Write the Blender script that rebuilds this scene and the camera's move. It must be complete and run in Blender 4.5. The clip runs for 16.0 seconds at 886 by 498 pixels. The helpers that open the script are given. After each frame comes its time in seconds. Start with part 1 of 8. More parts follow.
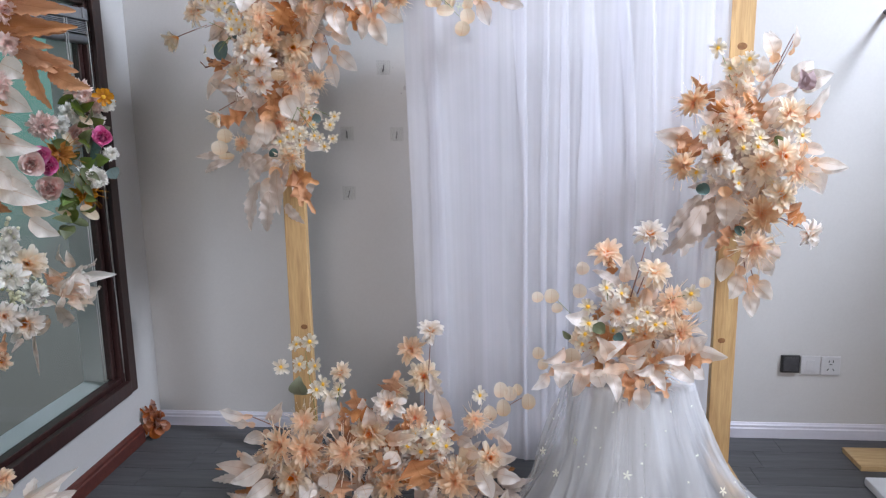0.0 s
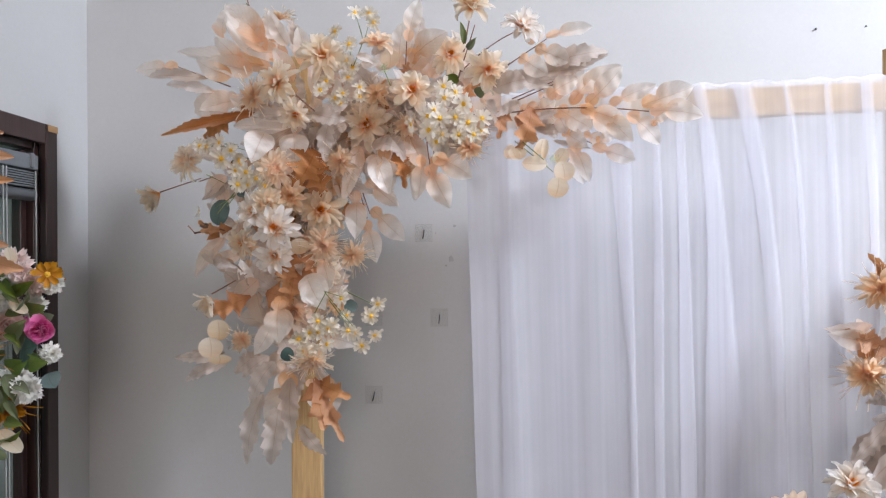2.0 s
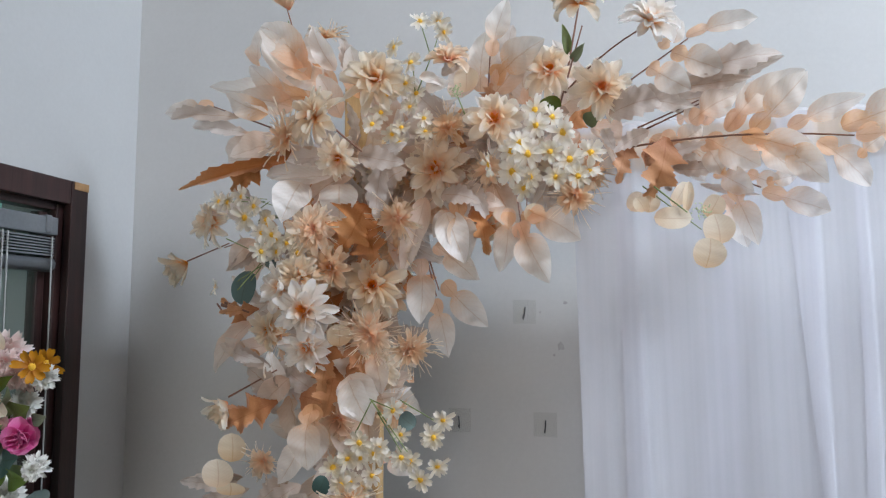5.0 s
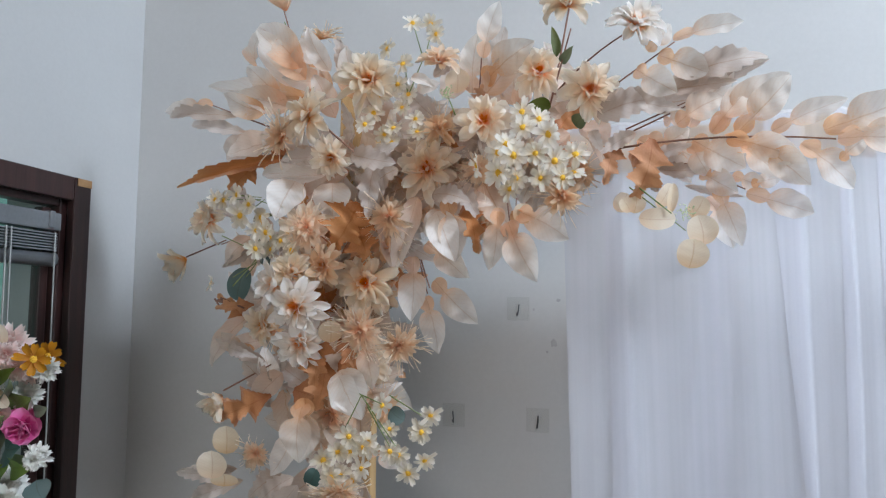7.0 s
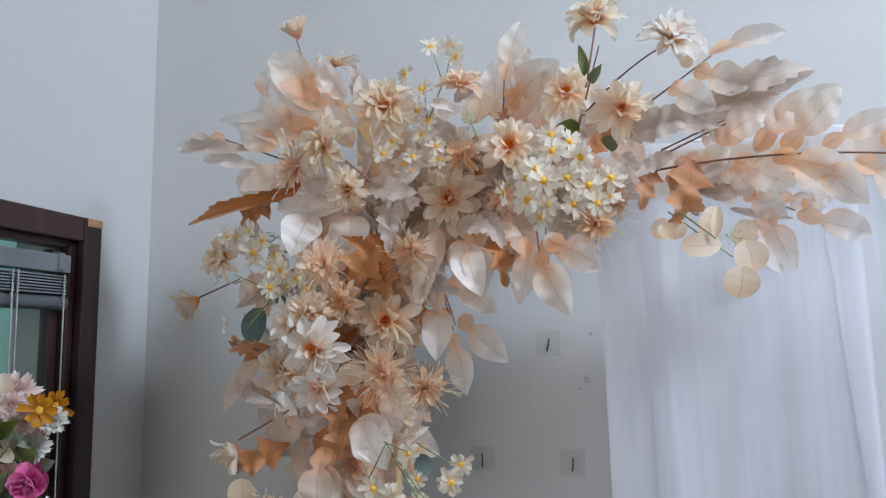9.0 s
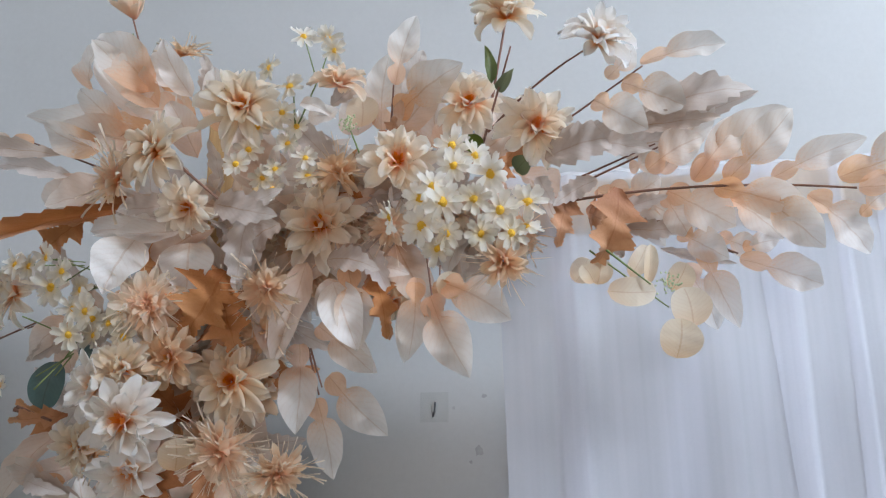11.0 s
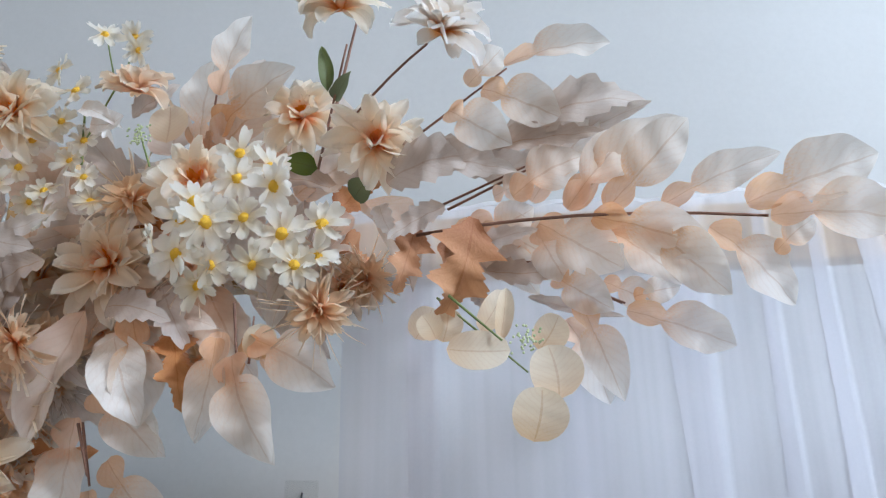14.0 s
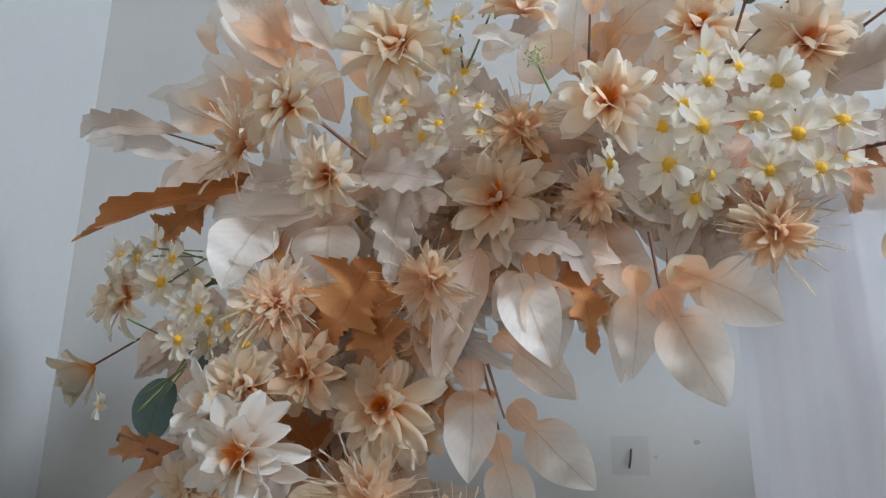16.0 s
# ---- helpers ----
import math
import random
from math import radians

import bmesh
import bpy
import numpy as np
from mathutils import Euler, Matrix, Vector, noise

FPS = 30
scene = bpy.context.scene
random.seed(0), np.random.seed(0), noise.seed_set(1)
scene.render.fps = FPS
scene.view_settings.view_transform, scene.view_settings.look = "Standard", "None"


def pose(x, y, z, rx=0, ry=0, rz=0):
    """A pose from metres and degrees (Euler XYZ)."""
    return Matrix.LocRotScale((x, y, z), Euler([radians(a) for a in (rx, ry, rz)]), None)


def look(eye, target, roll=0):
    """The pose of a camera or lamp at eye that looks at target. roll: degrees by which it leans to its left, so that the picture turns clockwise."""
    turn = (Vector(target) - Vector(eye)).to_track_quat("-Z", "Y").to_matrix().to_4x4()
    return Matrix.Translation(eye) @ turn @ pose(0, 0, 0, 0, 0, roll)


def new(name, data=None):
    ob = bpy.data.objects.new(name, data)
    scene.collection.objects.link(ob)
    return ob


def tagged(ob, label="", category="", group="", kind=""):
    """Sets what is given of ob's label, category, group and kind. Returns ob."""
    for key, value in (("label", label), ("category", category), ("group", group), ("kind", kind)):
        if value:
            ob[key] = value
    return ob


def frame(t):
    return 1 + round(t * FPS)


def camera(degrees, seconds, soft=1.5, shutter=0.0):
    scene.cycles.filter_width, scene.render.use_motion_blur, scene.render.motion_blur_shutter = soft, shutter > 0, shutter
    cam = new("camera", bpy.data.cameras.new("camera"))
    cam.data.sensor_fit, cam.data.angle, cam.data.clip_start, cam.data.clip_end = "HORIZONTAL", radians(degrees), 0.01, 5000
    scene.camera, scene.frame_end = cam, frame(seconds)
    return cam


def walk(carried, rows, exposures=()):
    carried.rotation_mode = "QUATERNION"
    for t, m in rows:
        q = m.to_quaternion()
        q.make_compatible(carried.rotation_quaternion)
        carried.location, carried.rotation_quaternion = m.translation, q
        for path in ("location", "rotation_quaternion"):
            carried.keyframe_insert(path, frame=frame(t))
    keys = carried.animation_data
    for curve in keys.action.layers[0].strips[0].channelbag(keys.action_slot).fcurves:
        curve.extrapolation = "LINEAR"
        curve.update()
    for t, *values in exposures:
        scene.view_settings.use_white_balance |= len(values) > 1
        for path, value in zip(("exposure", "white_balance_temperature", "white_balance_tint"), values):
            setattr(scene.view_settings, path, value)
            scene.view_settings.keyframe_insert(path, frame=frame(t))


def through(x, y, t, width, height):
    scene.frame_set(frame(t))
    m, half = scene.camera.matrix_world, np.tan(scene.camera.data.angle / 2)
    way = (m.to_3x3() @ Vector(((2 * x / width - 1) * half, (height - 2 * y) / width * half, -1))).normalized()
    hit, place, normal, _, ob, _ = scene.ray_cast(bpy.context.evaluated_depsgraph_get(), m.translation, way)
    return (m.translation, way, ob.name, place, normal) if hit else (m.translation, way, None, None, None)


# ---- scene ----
cam = camera(62.0, 16.0, 1.2)
PATH = [
    (0, (0.228, 0.733, 1.52), (0.056, 2.689, 1.141), -0.9),
    (0.3, (0.216, 0.784, 1.478), (0.091, 2.733, 1.048), -0.6),
    (0.5, (0.16, 0.854, 1.501), (0.089, 2.808, 1.081), 0.4),
    (0.6, (0.123, 0.884, 1.491), (0.096, 2.852, 1.134), 1.1),
    (0.8, (0.023, 0.947, 1.511), (0.075, 2.930, 1.254), -1.0),
    (1, (-0.057, 1.027, 1.548), (-0.027, 3.014, 1.329), -1.9),
    (1.5, (-0.138, 1.19, 1.597), (-0.142, 3.189, 1.54), -1.6),
    (2, (-0.166, 1.512, 1.619), (-0.229, 3.511, 1.633), -0.5),
    (2.5, (-0.238, 1.803, 1.621), (-0.316, 3.801, 1.656), -1.5),
    (3, (-0.251, 2.021, 1.643), (-0.366, 4.017, 1.702), -1.5),
    (3.5, (-0.152, 2.093, 1.657), (-0.478, 4.064, 1.743), 1.2),
    (4, (-0.089, 2.1, 1.676), (-0.578, 4.034, 1.826), 0.4),
    (4.2, (-0.095, 2.092, 1.679), (-0.553, 4.03, 1.863), -0.1),
    (6.3, (-0.113, 2.083, 1.677), (-0.52, 4.033, 1.854), 0.2),
    (6.5, (-0.102, 2.08, 1.687), (-0.515, 4.03, 1.849), 0.1),
    (7, (-0.064, 2.069, 1.685), (-0.514, 4.011, 1.852), 0.5),
    (7.5, (-0.039, 2.058, 1.684), (-0.482, 4.004, 1.815), 0.2),
    (8, (-0.023, 2.046, 1.687), (-0.498, 3.981, 1.863), -1.2),
    (8.2, (-0.027, 2.05, 1.685), (-0.548, 3.972, 1.859), -1.0),
    (10.3, (-0.209, 2.367, 1.723), (-0.557, 4.294, 2.125), 0.5),
    (10.5, (-0.204, 2.379, 1.721), (-0.512, 4.315, 2.116), 0.7),
    (11, (-0.154, 2.435, 1.721), (-0.321, 4.39, 2.105), -0.5),
    (11.5, (-0.056, 2.529, 1.73), (-0.234, 4.474, 2.16), -0.3),
    (12, (0.073, 2.605, 1.735), (-0.104, 4.531, 2.243), -0.3),
    (12.5, (0.164, 2.652, 1.738), (0.012, 4.563, 2.306), -1.1),
    (13, (0.182, 2.674, 1.733), (0.091, 4.591, 2.296), -1.5),
    (13.5, (0.137, 2.677, 1.73), (0.07, 4.592, 2.305), -1.1),
    (14, (0.028, 2.692, 1.733), (-0.103, 4.6, 2.318), 0.0),
    (14.5, (-0.087, 2.711, 1.732), (-0.227, 4.614, 2.332), 0.4),
    (15, (-0.185, 2.722, 1.728), (-0.409, 4.61, 2.349), 1.4),
    (15.5, (-0.245, 2.721, 1.717), (-0.624, 4.596, 2.299), 1.8),
    (16, (-0.283, 2.729, 1.701), (-0.792, 4.593, 2.218), 1.1),
]
EXPOSURES = [(0.0, 0.0, 6450, 21), (1.5, -0.08, 6580, 21), (3.5, -0.20, 6880, 20), (4.2, -0.26, 6620, 17), (7.0, -0.29, 6280, 14), (8.2, -0.29, 6180, 14), (10.5, -0.33, 6280, 16), (11.3, -0.33, 6180, 14), (12.5, -0.22, 6050, 14), (14.0, -0.32, 6120, 13), (16.0, -0.42, 6420, 12)]
walk(cam, [(t, look(eye, target, roll)) for t, eye, target, roll in PATH], EXPOSURES)

# ---- light ----
world = bpy.data.worlds.new("sky")
scene.world = world
world.use_nodes = True
sky = world.node_tree.nodes.new("ShaderNodeTexSky")
sky.sky_type, sky.sun_disc = "NISHITA", False
sky.sun_elevation, sky.sun_rotation = radians(48), radians(100)
world.node_tree.links.new(sky.outputs[0], world.node_tree.nodes["Background"].inputs[0])
world.node_tree.nodes["Background"].inputs[1].default_value = 0.12


def area_lamp(name, eye, target, wide, high, watts, colour):
    lamp = bpy.data.lights.new(name, "AREA")
    lamp.shape, lamp.size, lamp.size_y, lamp.energy, lamp.color = "RECTANGLE", wide, high, watts, colour
    ob = new(name, lamp)
    ob.matrix_world = look(eye, target)
    return ob


area_lamp("daylight_window", (3.3, 1.6, 4.45), (0.4, 3.8, 1.5), 1.2, 0.9, 620, (0.76, 0.89, 1.0))
# fill lamp added behind the camera; no source is known there
area_lamp("rear_fill_light", (-0.15, -2.85, 1.9), (0.2, 3.0, 1.4), 2.3, 1.5, 104, (1.0, 0.97, 0.92))

# ---- materials ----


def nodes_of(name):
    mat = bpy.data.materials.new(name)
    mat.use_nodes = True
    tree = mat.node_tree
    return mat, tree, tree.nodes["Principled BSDF"], tree.nodes["Material Output"]


def add(tree, kind, **values):
    node = tree.nodes.new(kind)
    for key, value in values.items():
        if key in node.inputs:
            node.inputs[key].default_value = value
    return node


def ramp(tree, source, stops):
    node = tree.nodes.new("ShaderNodeValToRGB")
    while len(node.color_ramp.elements) < len(stops):
        node.color_ramp.elements.new(0.5)
    for e, (at, colour) in zip(node.color_ramp.elements, stops):
        e.position, e.color = at, (*colour, 1)
    tree.links.new(source, node.inputs[0])
    return node


def surface(name, dark, light, rough=0.6, scale=6.0, fine=60.0, bump=0.1, stretch=(1, 1, 1), metal=0.0, spec=0.5):
    """A plain surface with broad stains and fine grain."""
    mat, tree, bsdf, out = nodes_of(name)
    co = add(tree, "ShaderNodeTexCoord")
    mp = add(tree, "ShaderNodeMapping")
    mp.inputs["Scale"].default_value = stretch
    tree.links.new(co.outputs["Object"], mp.inputs[0])
    broad = add(tree, "ShaderNodeTexNoise", Scale=scale, Detail=5.0, Roughness=0.6)
    grain = add(tree, "ShaderNodeTexNoise", Scale=fine, Detail=4.0, Roughness=0.65)
    for n in (broad, grain):
        tree.links.new(mp.outputs[0], n.inputs["Vector"])
    mix = add(tree, "ShaderNodeMath")
    mix.operation = "MULTIPLY_ADD"
    mix.inputs[1].default_value = 0.35
    tree.links.new(grain.outputs["Fac"], mix.inputs[0])
    half = add(tree, "ShaderNodeMath")
    half.operation = "MULTIPLY"
    half.inputs[1].default_value = 0.65
    tree.links.new(broad.outputs["Fac"], half.inputs[0])
    tree.links.new(half.outputs[0], mix.inputs[2])
    colour = ramp(tree, mix.outputs[0], [(0.32, dark), (0.68, light)])
    tree.links.new(colour.outputs[0], bsdf.inputs["Base Color"])
    b = add(tree, "ShaderNodeBump", Strength=bump, Distance=0.004)
    tree.links.new(grain.outputs["Fac"], b.inputs["Height"])
    tree.links.new(b.outputs[0], bsdf.inputs["Normal"])
    bsdf.inputs["Roughness"].default_value = rough
    bsdf.inputs["Metallic"].default_value = metal
    bsdf.inputs["Specular IOR Level"].default_value = spec
    return mat


def petal_cloth(name, stops, through=0.3, rough=0.55, vary=0.1, vein=0.06, leafy=False, sheer=0.0):
    """Thin dyed cloth: the dye runs along the petal (v), the light comes partly through, each piece differs a little."""
    mat, tree, bsdf, out = nodes_of(name)
    uv = add(tree, "ShaderNodeUVMap")
    sep = add(tree, "ShaderNodeSeparateXYZ")
    tree.links.new(uv.outputs[0], sep.inputs[0])
    co = add(tree, "ShaderNodeTexCoord")
    blot = add(tree, "ShaderNodeTexNoise", Scale=34.0, Detail=3.0)
    tree.links.new(co.outputs["Object"], blot.inputs["Vector"])
    shift = add(tree, "ShaderNodeMath")
    shift.operation = "MULTIPLY_ADD"
    shift.inputs[1].default_value = 0.3
    sub = add(tree, "ShaderNodeMath")
    sub.operation = "SUBTRACT"
    sub.inputs[1].default_value = 0.15
    tree.links.new(blot.outputs["Fac"], shift.inputs[0])
    tree.links.new(sep.outputs["Y"], sub.inputs[0])
    tree.links.new(sub.outputs[0], shift.inputs[2])
    dye = ramp(tree, shift.outputs[0], stops)
    info = add(tree, "ShaderNodeObjectInfo")
    hsv = add(tree, "ShaderNodeHueSaturation")
    span = add(tree, "ShaderNodeMapRange")
    span.inputs["To Min"].default_value, span.inputs["To Max"].default_value = 1 - vary, 1 + vary * 0.6
    tree.links.new(info.outputs["Random"], span.inputs[0])
    tree.links.new(span.outputs[0], hsv.inputs["Value"])
    sat = add(tree, "ShaderNodeMapRange")
    sat.inputs["To Min"].default_value, sat.inputs["To Max"].default_value = 1 + vary * 2, 1 - vary * 2
    tree.links.new(info.outputs["Random"], sat.inputs[0])
    tree.links.new(sat.outputs[0], hsv.inputs["Saturation"])
    tree.links.new(dye.outputs[0], hsv.inputs["Color"])
    tree.links.new(hsv.outputs[0], bsdf.inputs["Base Color"])
    weave = add(tree, "ShaderNodeTexNoise", Scale=420.0, Detail=2.0)
    tree.links.new(co.outputs["Object"], weave.inputs["Vector"])
    veins = add(tree, "ShaderNodeMapping")
    veins.inputs["Scale"].default_value = (9.0, 1.2, 1.0)
    tree.links.new(uv.outputs[0], veins.inputs[0])
    ribs = add(tree, "ShaderNodeTexNoise", Scale=2.2, Detail=3.0)
    tree.links.new(veins.outputs[0], ribs.inputs["Vector"])
    both = add(tree, "ShaderNodeMath")
    both.operation = "MULTIPLY_ADD"
    both.inputs[1].default_value = 0.3
    tree.links.new(weave.outputs["Fac"], both.inputs[0])
    tree.links.new(ribs.outputs["Fac"], both.inputs[2])
    height = both
    if leafy:  # side veins that rise from the midrib
        def calc(op, a, c, d=None):
            node = add(tree, "ShaderNodeMath")
            node.operation = op
            for slot, value in enumerate((a, c, d)):
                if value is None:
                    continue
                if isinstance(value, float):
                    node.inputs[slot].default_value = value
                else:
                    tree.links.new(value, node.inputs[slot])
            return node
        off = calc("ABSOLUTE", calc("SUBTRACT", sep.outputs["X"], 0.5).outputs[0], None)
        lift = calc("MULTIPLY_ADD", off.outputs[0], -0.55, sep.outputs["Y"])
        wave = calc("SINE", calc("MULTIPLY_ADD", lift.outputs[0], 62.0, calc("MULTIPLY", ribs.outputs["Fac"], 5.0).outputs[0]).outputs[0], None)
        thin = calc("POWER", calc("MULTIPLY_ADD", wave.outputs[0], 0.5, 0.5).outputs[0], 6.0)
        rib = calc("GREATER_THAN", 0.022, off.outputs[0])
        height = calc("MULTIPLY_ADD", thin.outputs[0], -0.25, calc("MULTIPLY_ADD", rib.outputs[0], -0.6, both.outputs[0]).outputs[0])
        tinge = add(tree, "ShaderNodeMix")
        tinge.data_type, tinge.blend_type = "RGBA", "MULTIPLY"
        tree.links.new(calc("MULTIPLY_ADD", rib.outputs[0], 0.75, calc("MULTIPLY", thin.outputs[0], 0.22).outputs[0]).outputs[0], tinge.inputs[0])
        tree.links.new(dye.outputs[0], tinge.inputs[6])
        tinge.inputs[7].default_value = (0.86, 0.76, 0.68, 1)
        tree.links.new(tinge.outputs[2], hsv.inputs["Color"])
    b = add(tree, "ShaderNodeBump", Strength=vein * (1.8 if leafy else 3), Distance=0.004)
    tree.links.new(height.outputs[0], b.inputs["Height"])
    tree.links.new(b.outputs[0], bsdf.inputs["Normal"])
    bsdf.inputs["Roughness"].default_value = rough
    bsdf.inputs["Sheen Weight"].default_value = 0.15
    glow = add(tree, "ShaderNodeBsdfTranslucent")
    tree.links.new(hsv.outputs[0], glow.inputs[0])
    mix = add(tree, "ShaderNodeMixShader", Fac=through)
    tree.links.new(bsdf.outputs[0], mix.inputs[1])
    tree.links.new(glow.outputs[0], mix.inputs[2])
    if sheer:  # open weave that lets some light straight through
        gap = add(tree, "ShaderNodeBsdfTransparent")
        veil = add(tree, "ShaderNodeMixShader", Fac=sheer)
        tree.links.new(mix.outputs[0], veil.inputs[1])
        tree.links.new(gap.outputs[0], veil.inputs[2])
        mix = veil
    tree.links.new(mix.outputs[0], out.inputs["Surface"])
    return mat


def sheer_cloth(name, colour, clear, rough=0.6):
    """Fine voile: a share of the light passes the open weave straight, the rest is scattered on both sides."""
    mat, tree, bsdf, out = nodes_of(name)
    co = add(tree, "ShaderNodeTexCoord")
    weave = add(tree, "ShaderNodeTexNoise", Scale=260.0, Detail=2.0)
    tree.links.new(co.outputs["Object"], weave.inputs["Vector"])
    broad = add(tree, "ShaderNodeTexNoise", Scale=5.0, Detail=3.0)
    tree.links.new(co.outputs["Object"], broad.inputs["Vector"])
    tint = ramp(tree, broad.outputs["Fac"], [(0.3, tuple(c * 0.95 for c in colour)), (0.7, colour)])
    tree.links.new(tint.outputs[0], bsdf.inputs["Base Color"])
    b = add(tree, "ShaderNodeBump", Strength=0.005, Distance=0.001)
    tree.links.new(weave.outputs["Fac"], b.inputs["Height"])
    tree.links.new(b.outputs[0], bsdf.inputs["Normal"])
    bsdf.inputs["Roughness"].default_value = rough
    bsdf.inputs["Specular IOR Level"].default_value = 0.2
    glow = add(tree, "ShaderNodeBsdfTranslucent")
    tree.links.new(tint.outputs[0], glow.inputs[0])
    cloth = add(tree, "ShaderNodeMixShader", Fac=0.45)
    tree.links.new(bsdf.outputs[0], cloth.inputs[1])
    tree.links.new(glow.outputs[0], cloth.inputs[2])
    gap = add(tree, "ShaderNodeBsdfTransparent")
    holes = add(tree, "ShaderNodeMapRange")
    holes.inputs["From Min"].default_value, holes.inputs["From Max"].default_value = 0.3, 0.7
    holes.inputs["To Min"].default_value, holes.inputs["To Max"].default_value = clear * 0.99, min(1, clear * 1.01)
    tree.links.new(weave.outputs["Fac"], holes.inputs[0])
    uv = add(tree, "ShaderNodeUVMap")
    # streaks of opacity along the fall stand in for light and dark on soft folds
    fold_streaks = None
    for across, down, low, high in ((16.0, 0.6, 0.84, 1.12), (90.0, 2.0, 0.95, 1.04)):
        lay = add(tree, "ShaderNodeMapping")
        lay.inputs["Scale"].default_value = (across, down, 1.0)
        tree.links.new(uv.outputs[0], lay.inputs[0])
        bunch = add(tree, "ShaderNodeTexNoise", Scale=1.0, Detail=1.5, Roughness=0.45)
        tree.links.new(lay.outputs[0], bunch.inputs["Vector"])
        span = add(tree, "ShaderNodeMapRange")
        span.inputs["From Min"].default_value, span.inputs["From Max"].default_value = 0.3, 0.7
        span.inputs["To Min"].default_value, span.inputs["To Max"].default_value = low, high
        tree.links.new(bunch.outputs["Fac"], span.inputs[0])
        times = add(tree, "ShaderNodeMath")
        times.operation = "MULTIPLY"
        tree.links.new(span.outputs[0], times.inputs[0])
        tree.links.new(fold_streaks or holes.outputs[0], times.inputs[1])
        fold_streaks = times.outputs[0]
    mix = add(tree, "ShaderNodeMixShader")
    tree.links.new(fold_streaks, mix.inputs[0])
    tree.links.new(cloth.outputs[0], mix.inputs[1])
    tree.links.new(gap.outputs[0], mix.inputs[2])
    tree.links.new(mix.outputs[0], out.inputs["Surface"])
    return mat


def wood(name, dark, light, along=2, rough=0.5, rings=9.0):
    mat, tree, bsdf, out = nodes_of(name)
    co = add(tree, "ShaderNodeTexCoord")
    mp = add(tree, "ShaderNodeMapping")
    s = [1.0, 1.0, 1.0]
    s[along] = 0.07
    mp.inputs["Scale"].default_value = s
    tree.links.new(co.outputs["Object"], mp.inputs[0])
    grain = add(tree, "ShaderNodeTexNoise", Scale=rings * 7, Detail=5.0, Roughness=0.6, Distortion=0.4)
    tree.links.new(mp.outputs[0], grain.inputs["Vector"])
    fibre = add(tree, "ShaderNodeTexNoise", Scale=rings * 40, Detail=3.0)
    tree.links.new(mp.outputs[0], fibre.inputs["Vector"])
    s2 = add(tree, "ShaderNodeMath")
    s2.operation = "MULTIPLY_ADD"
    s2.inputs[1].default_value = 0.3
    tree.links.new(fibre.outputs["Fac"], s2.inputs[0])
    h = add(tree, "ShaderNodeMath")
    h.operation = "MULTIPLY"
    h.inputs[1].default_value = 0.7
    tree.links.new(grain.outputs["Fac"], h.inputs[0])
    tree.links.new(h.outputs[0], s2.inputs[2])
    colour = ramp(tree, s2.outputs[0], [(0.3, dark), (0.62, light)])
    info = add(tree, "ShaderNodeObjectInfo")
    span = add(tree, "ShaderNodeMapRange")
    span.inputs["To Min"].default_value, span.inputs["To Max"].default_value = 0.86, 1.1
    tree.links.new(info.outputs["Random"], span.inputs[0])
    hsv = add(tree, "ShaderNodeHueSaturation")
    tree.links.new(span.outputs[0], hsv.inputs["Value"])
    tree.links.new(colour.outputs[0], hsv.inputs["Color"])
    tree.links.new(hsv.outputs[0], bsdf.inputs["Base Color"])
    b = add(tree, "ShaderNodeBump", Strength=0.15, Distance=0.002)
    tree.links.new(s2.outputs[0], b.inputs["Height"])
    tree.links.new(b.outputs[0], bsdf.inputs["Normal"])
    bsdf.inputs["Roughness"].default_value = rough
    return mat


WALL = surface("wall_paint", (0.465, 0.465, 0.455), (0.515, 0.515, 0.505), 0.7, 1.6, 90, 0.035)
CEILING = surface("ceiling_paint", (0.76, 0.76, 0.75), (0.82, 0.82, 0.81), 0.8, 2.0, 80, 0.1)
FLOOR = wood("grey_floor_planks", (0.038, 0.040, 0.043), (0.09, 0.092, 0.096), 0, 0.5, 4.0)
JOINT = surface("floor_joint", (0.03, 0.03, 0.03), (0.05, 0.05, 0.05), 0.8)
PINE = wood("pine", (0.36, 0.20, 0.075), (0.62, 0.41, 0.19), 2, 0.5, 5.0)
PINE_X = wood("pine_crossbar", (0.40, 0.24, 0.095), (0.66, 0.46, 0.23), 0, 0.5, 5.0)
KNOT = surface("pine_knot", (0.16, 0.065, 0.02), (0.30, 0.14, 0.05), 0.5, 60, 200)
MAHOGANY = wood("dark_red_wood", (0.018, 0.008, 0.008), (0.048, 0.02, 0.018), 2, 0.35, 6.0)
REDWOOD = wood("red_brown_skirting", (0.05, 0.014, 0.011), (0.11, 0.03, 0.022), 1, 0.35, 6.0)
RAWWOOD = surface("bare_chipped_wood", (0.35, 0.19, 0.08), (0.5, 0.3, 0.14), 0.7, 30, 200)
TRIM = surface("white_skirting", (0.50, 0.50, 0.56), (0.58, 0.58, 0.64), 0.4, 4, 60, 0.05)
PLASTIC = surface("white_plastic", (0.46, 0.47, 0.48), (0.54, 0.54, 0.55), 0.35, 8, 100, 0.02)
BLACK = surface("black_plastic", (0.012, 0.012, 0.013), (0.03, 0.03, 0.03), 0.5, 10, 100, 0.05)
DARKSTEEL = surface("dark_iron", (0.03, 0.03, 0.035), (0.07, 0.07, 0.075), 0.5, 30, 200, 0.05)
BLIND = surface("grey_blind_metal", (0.13, 0.14, 0.15), (0.20, 0.21, 0.22), 0.4, 8, 120, 0.03)
CORD = surface("pale_cord", (0.30, 0.30, 0.29), (0.40, 0.40, 0.38), 0.8, 60, 400, 0.1)
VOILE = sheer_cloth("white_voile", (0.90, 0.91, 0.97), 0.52)
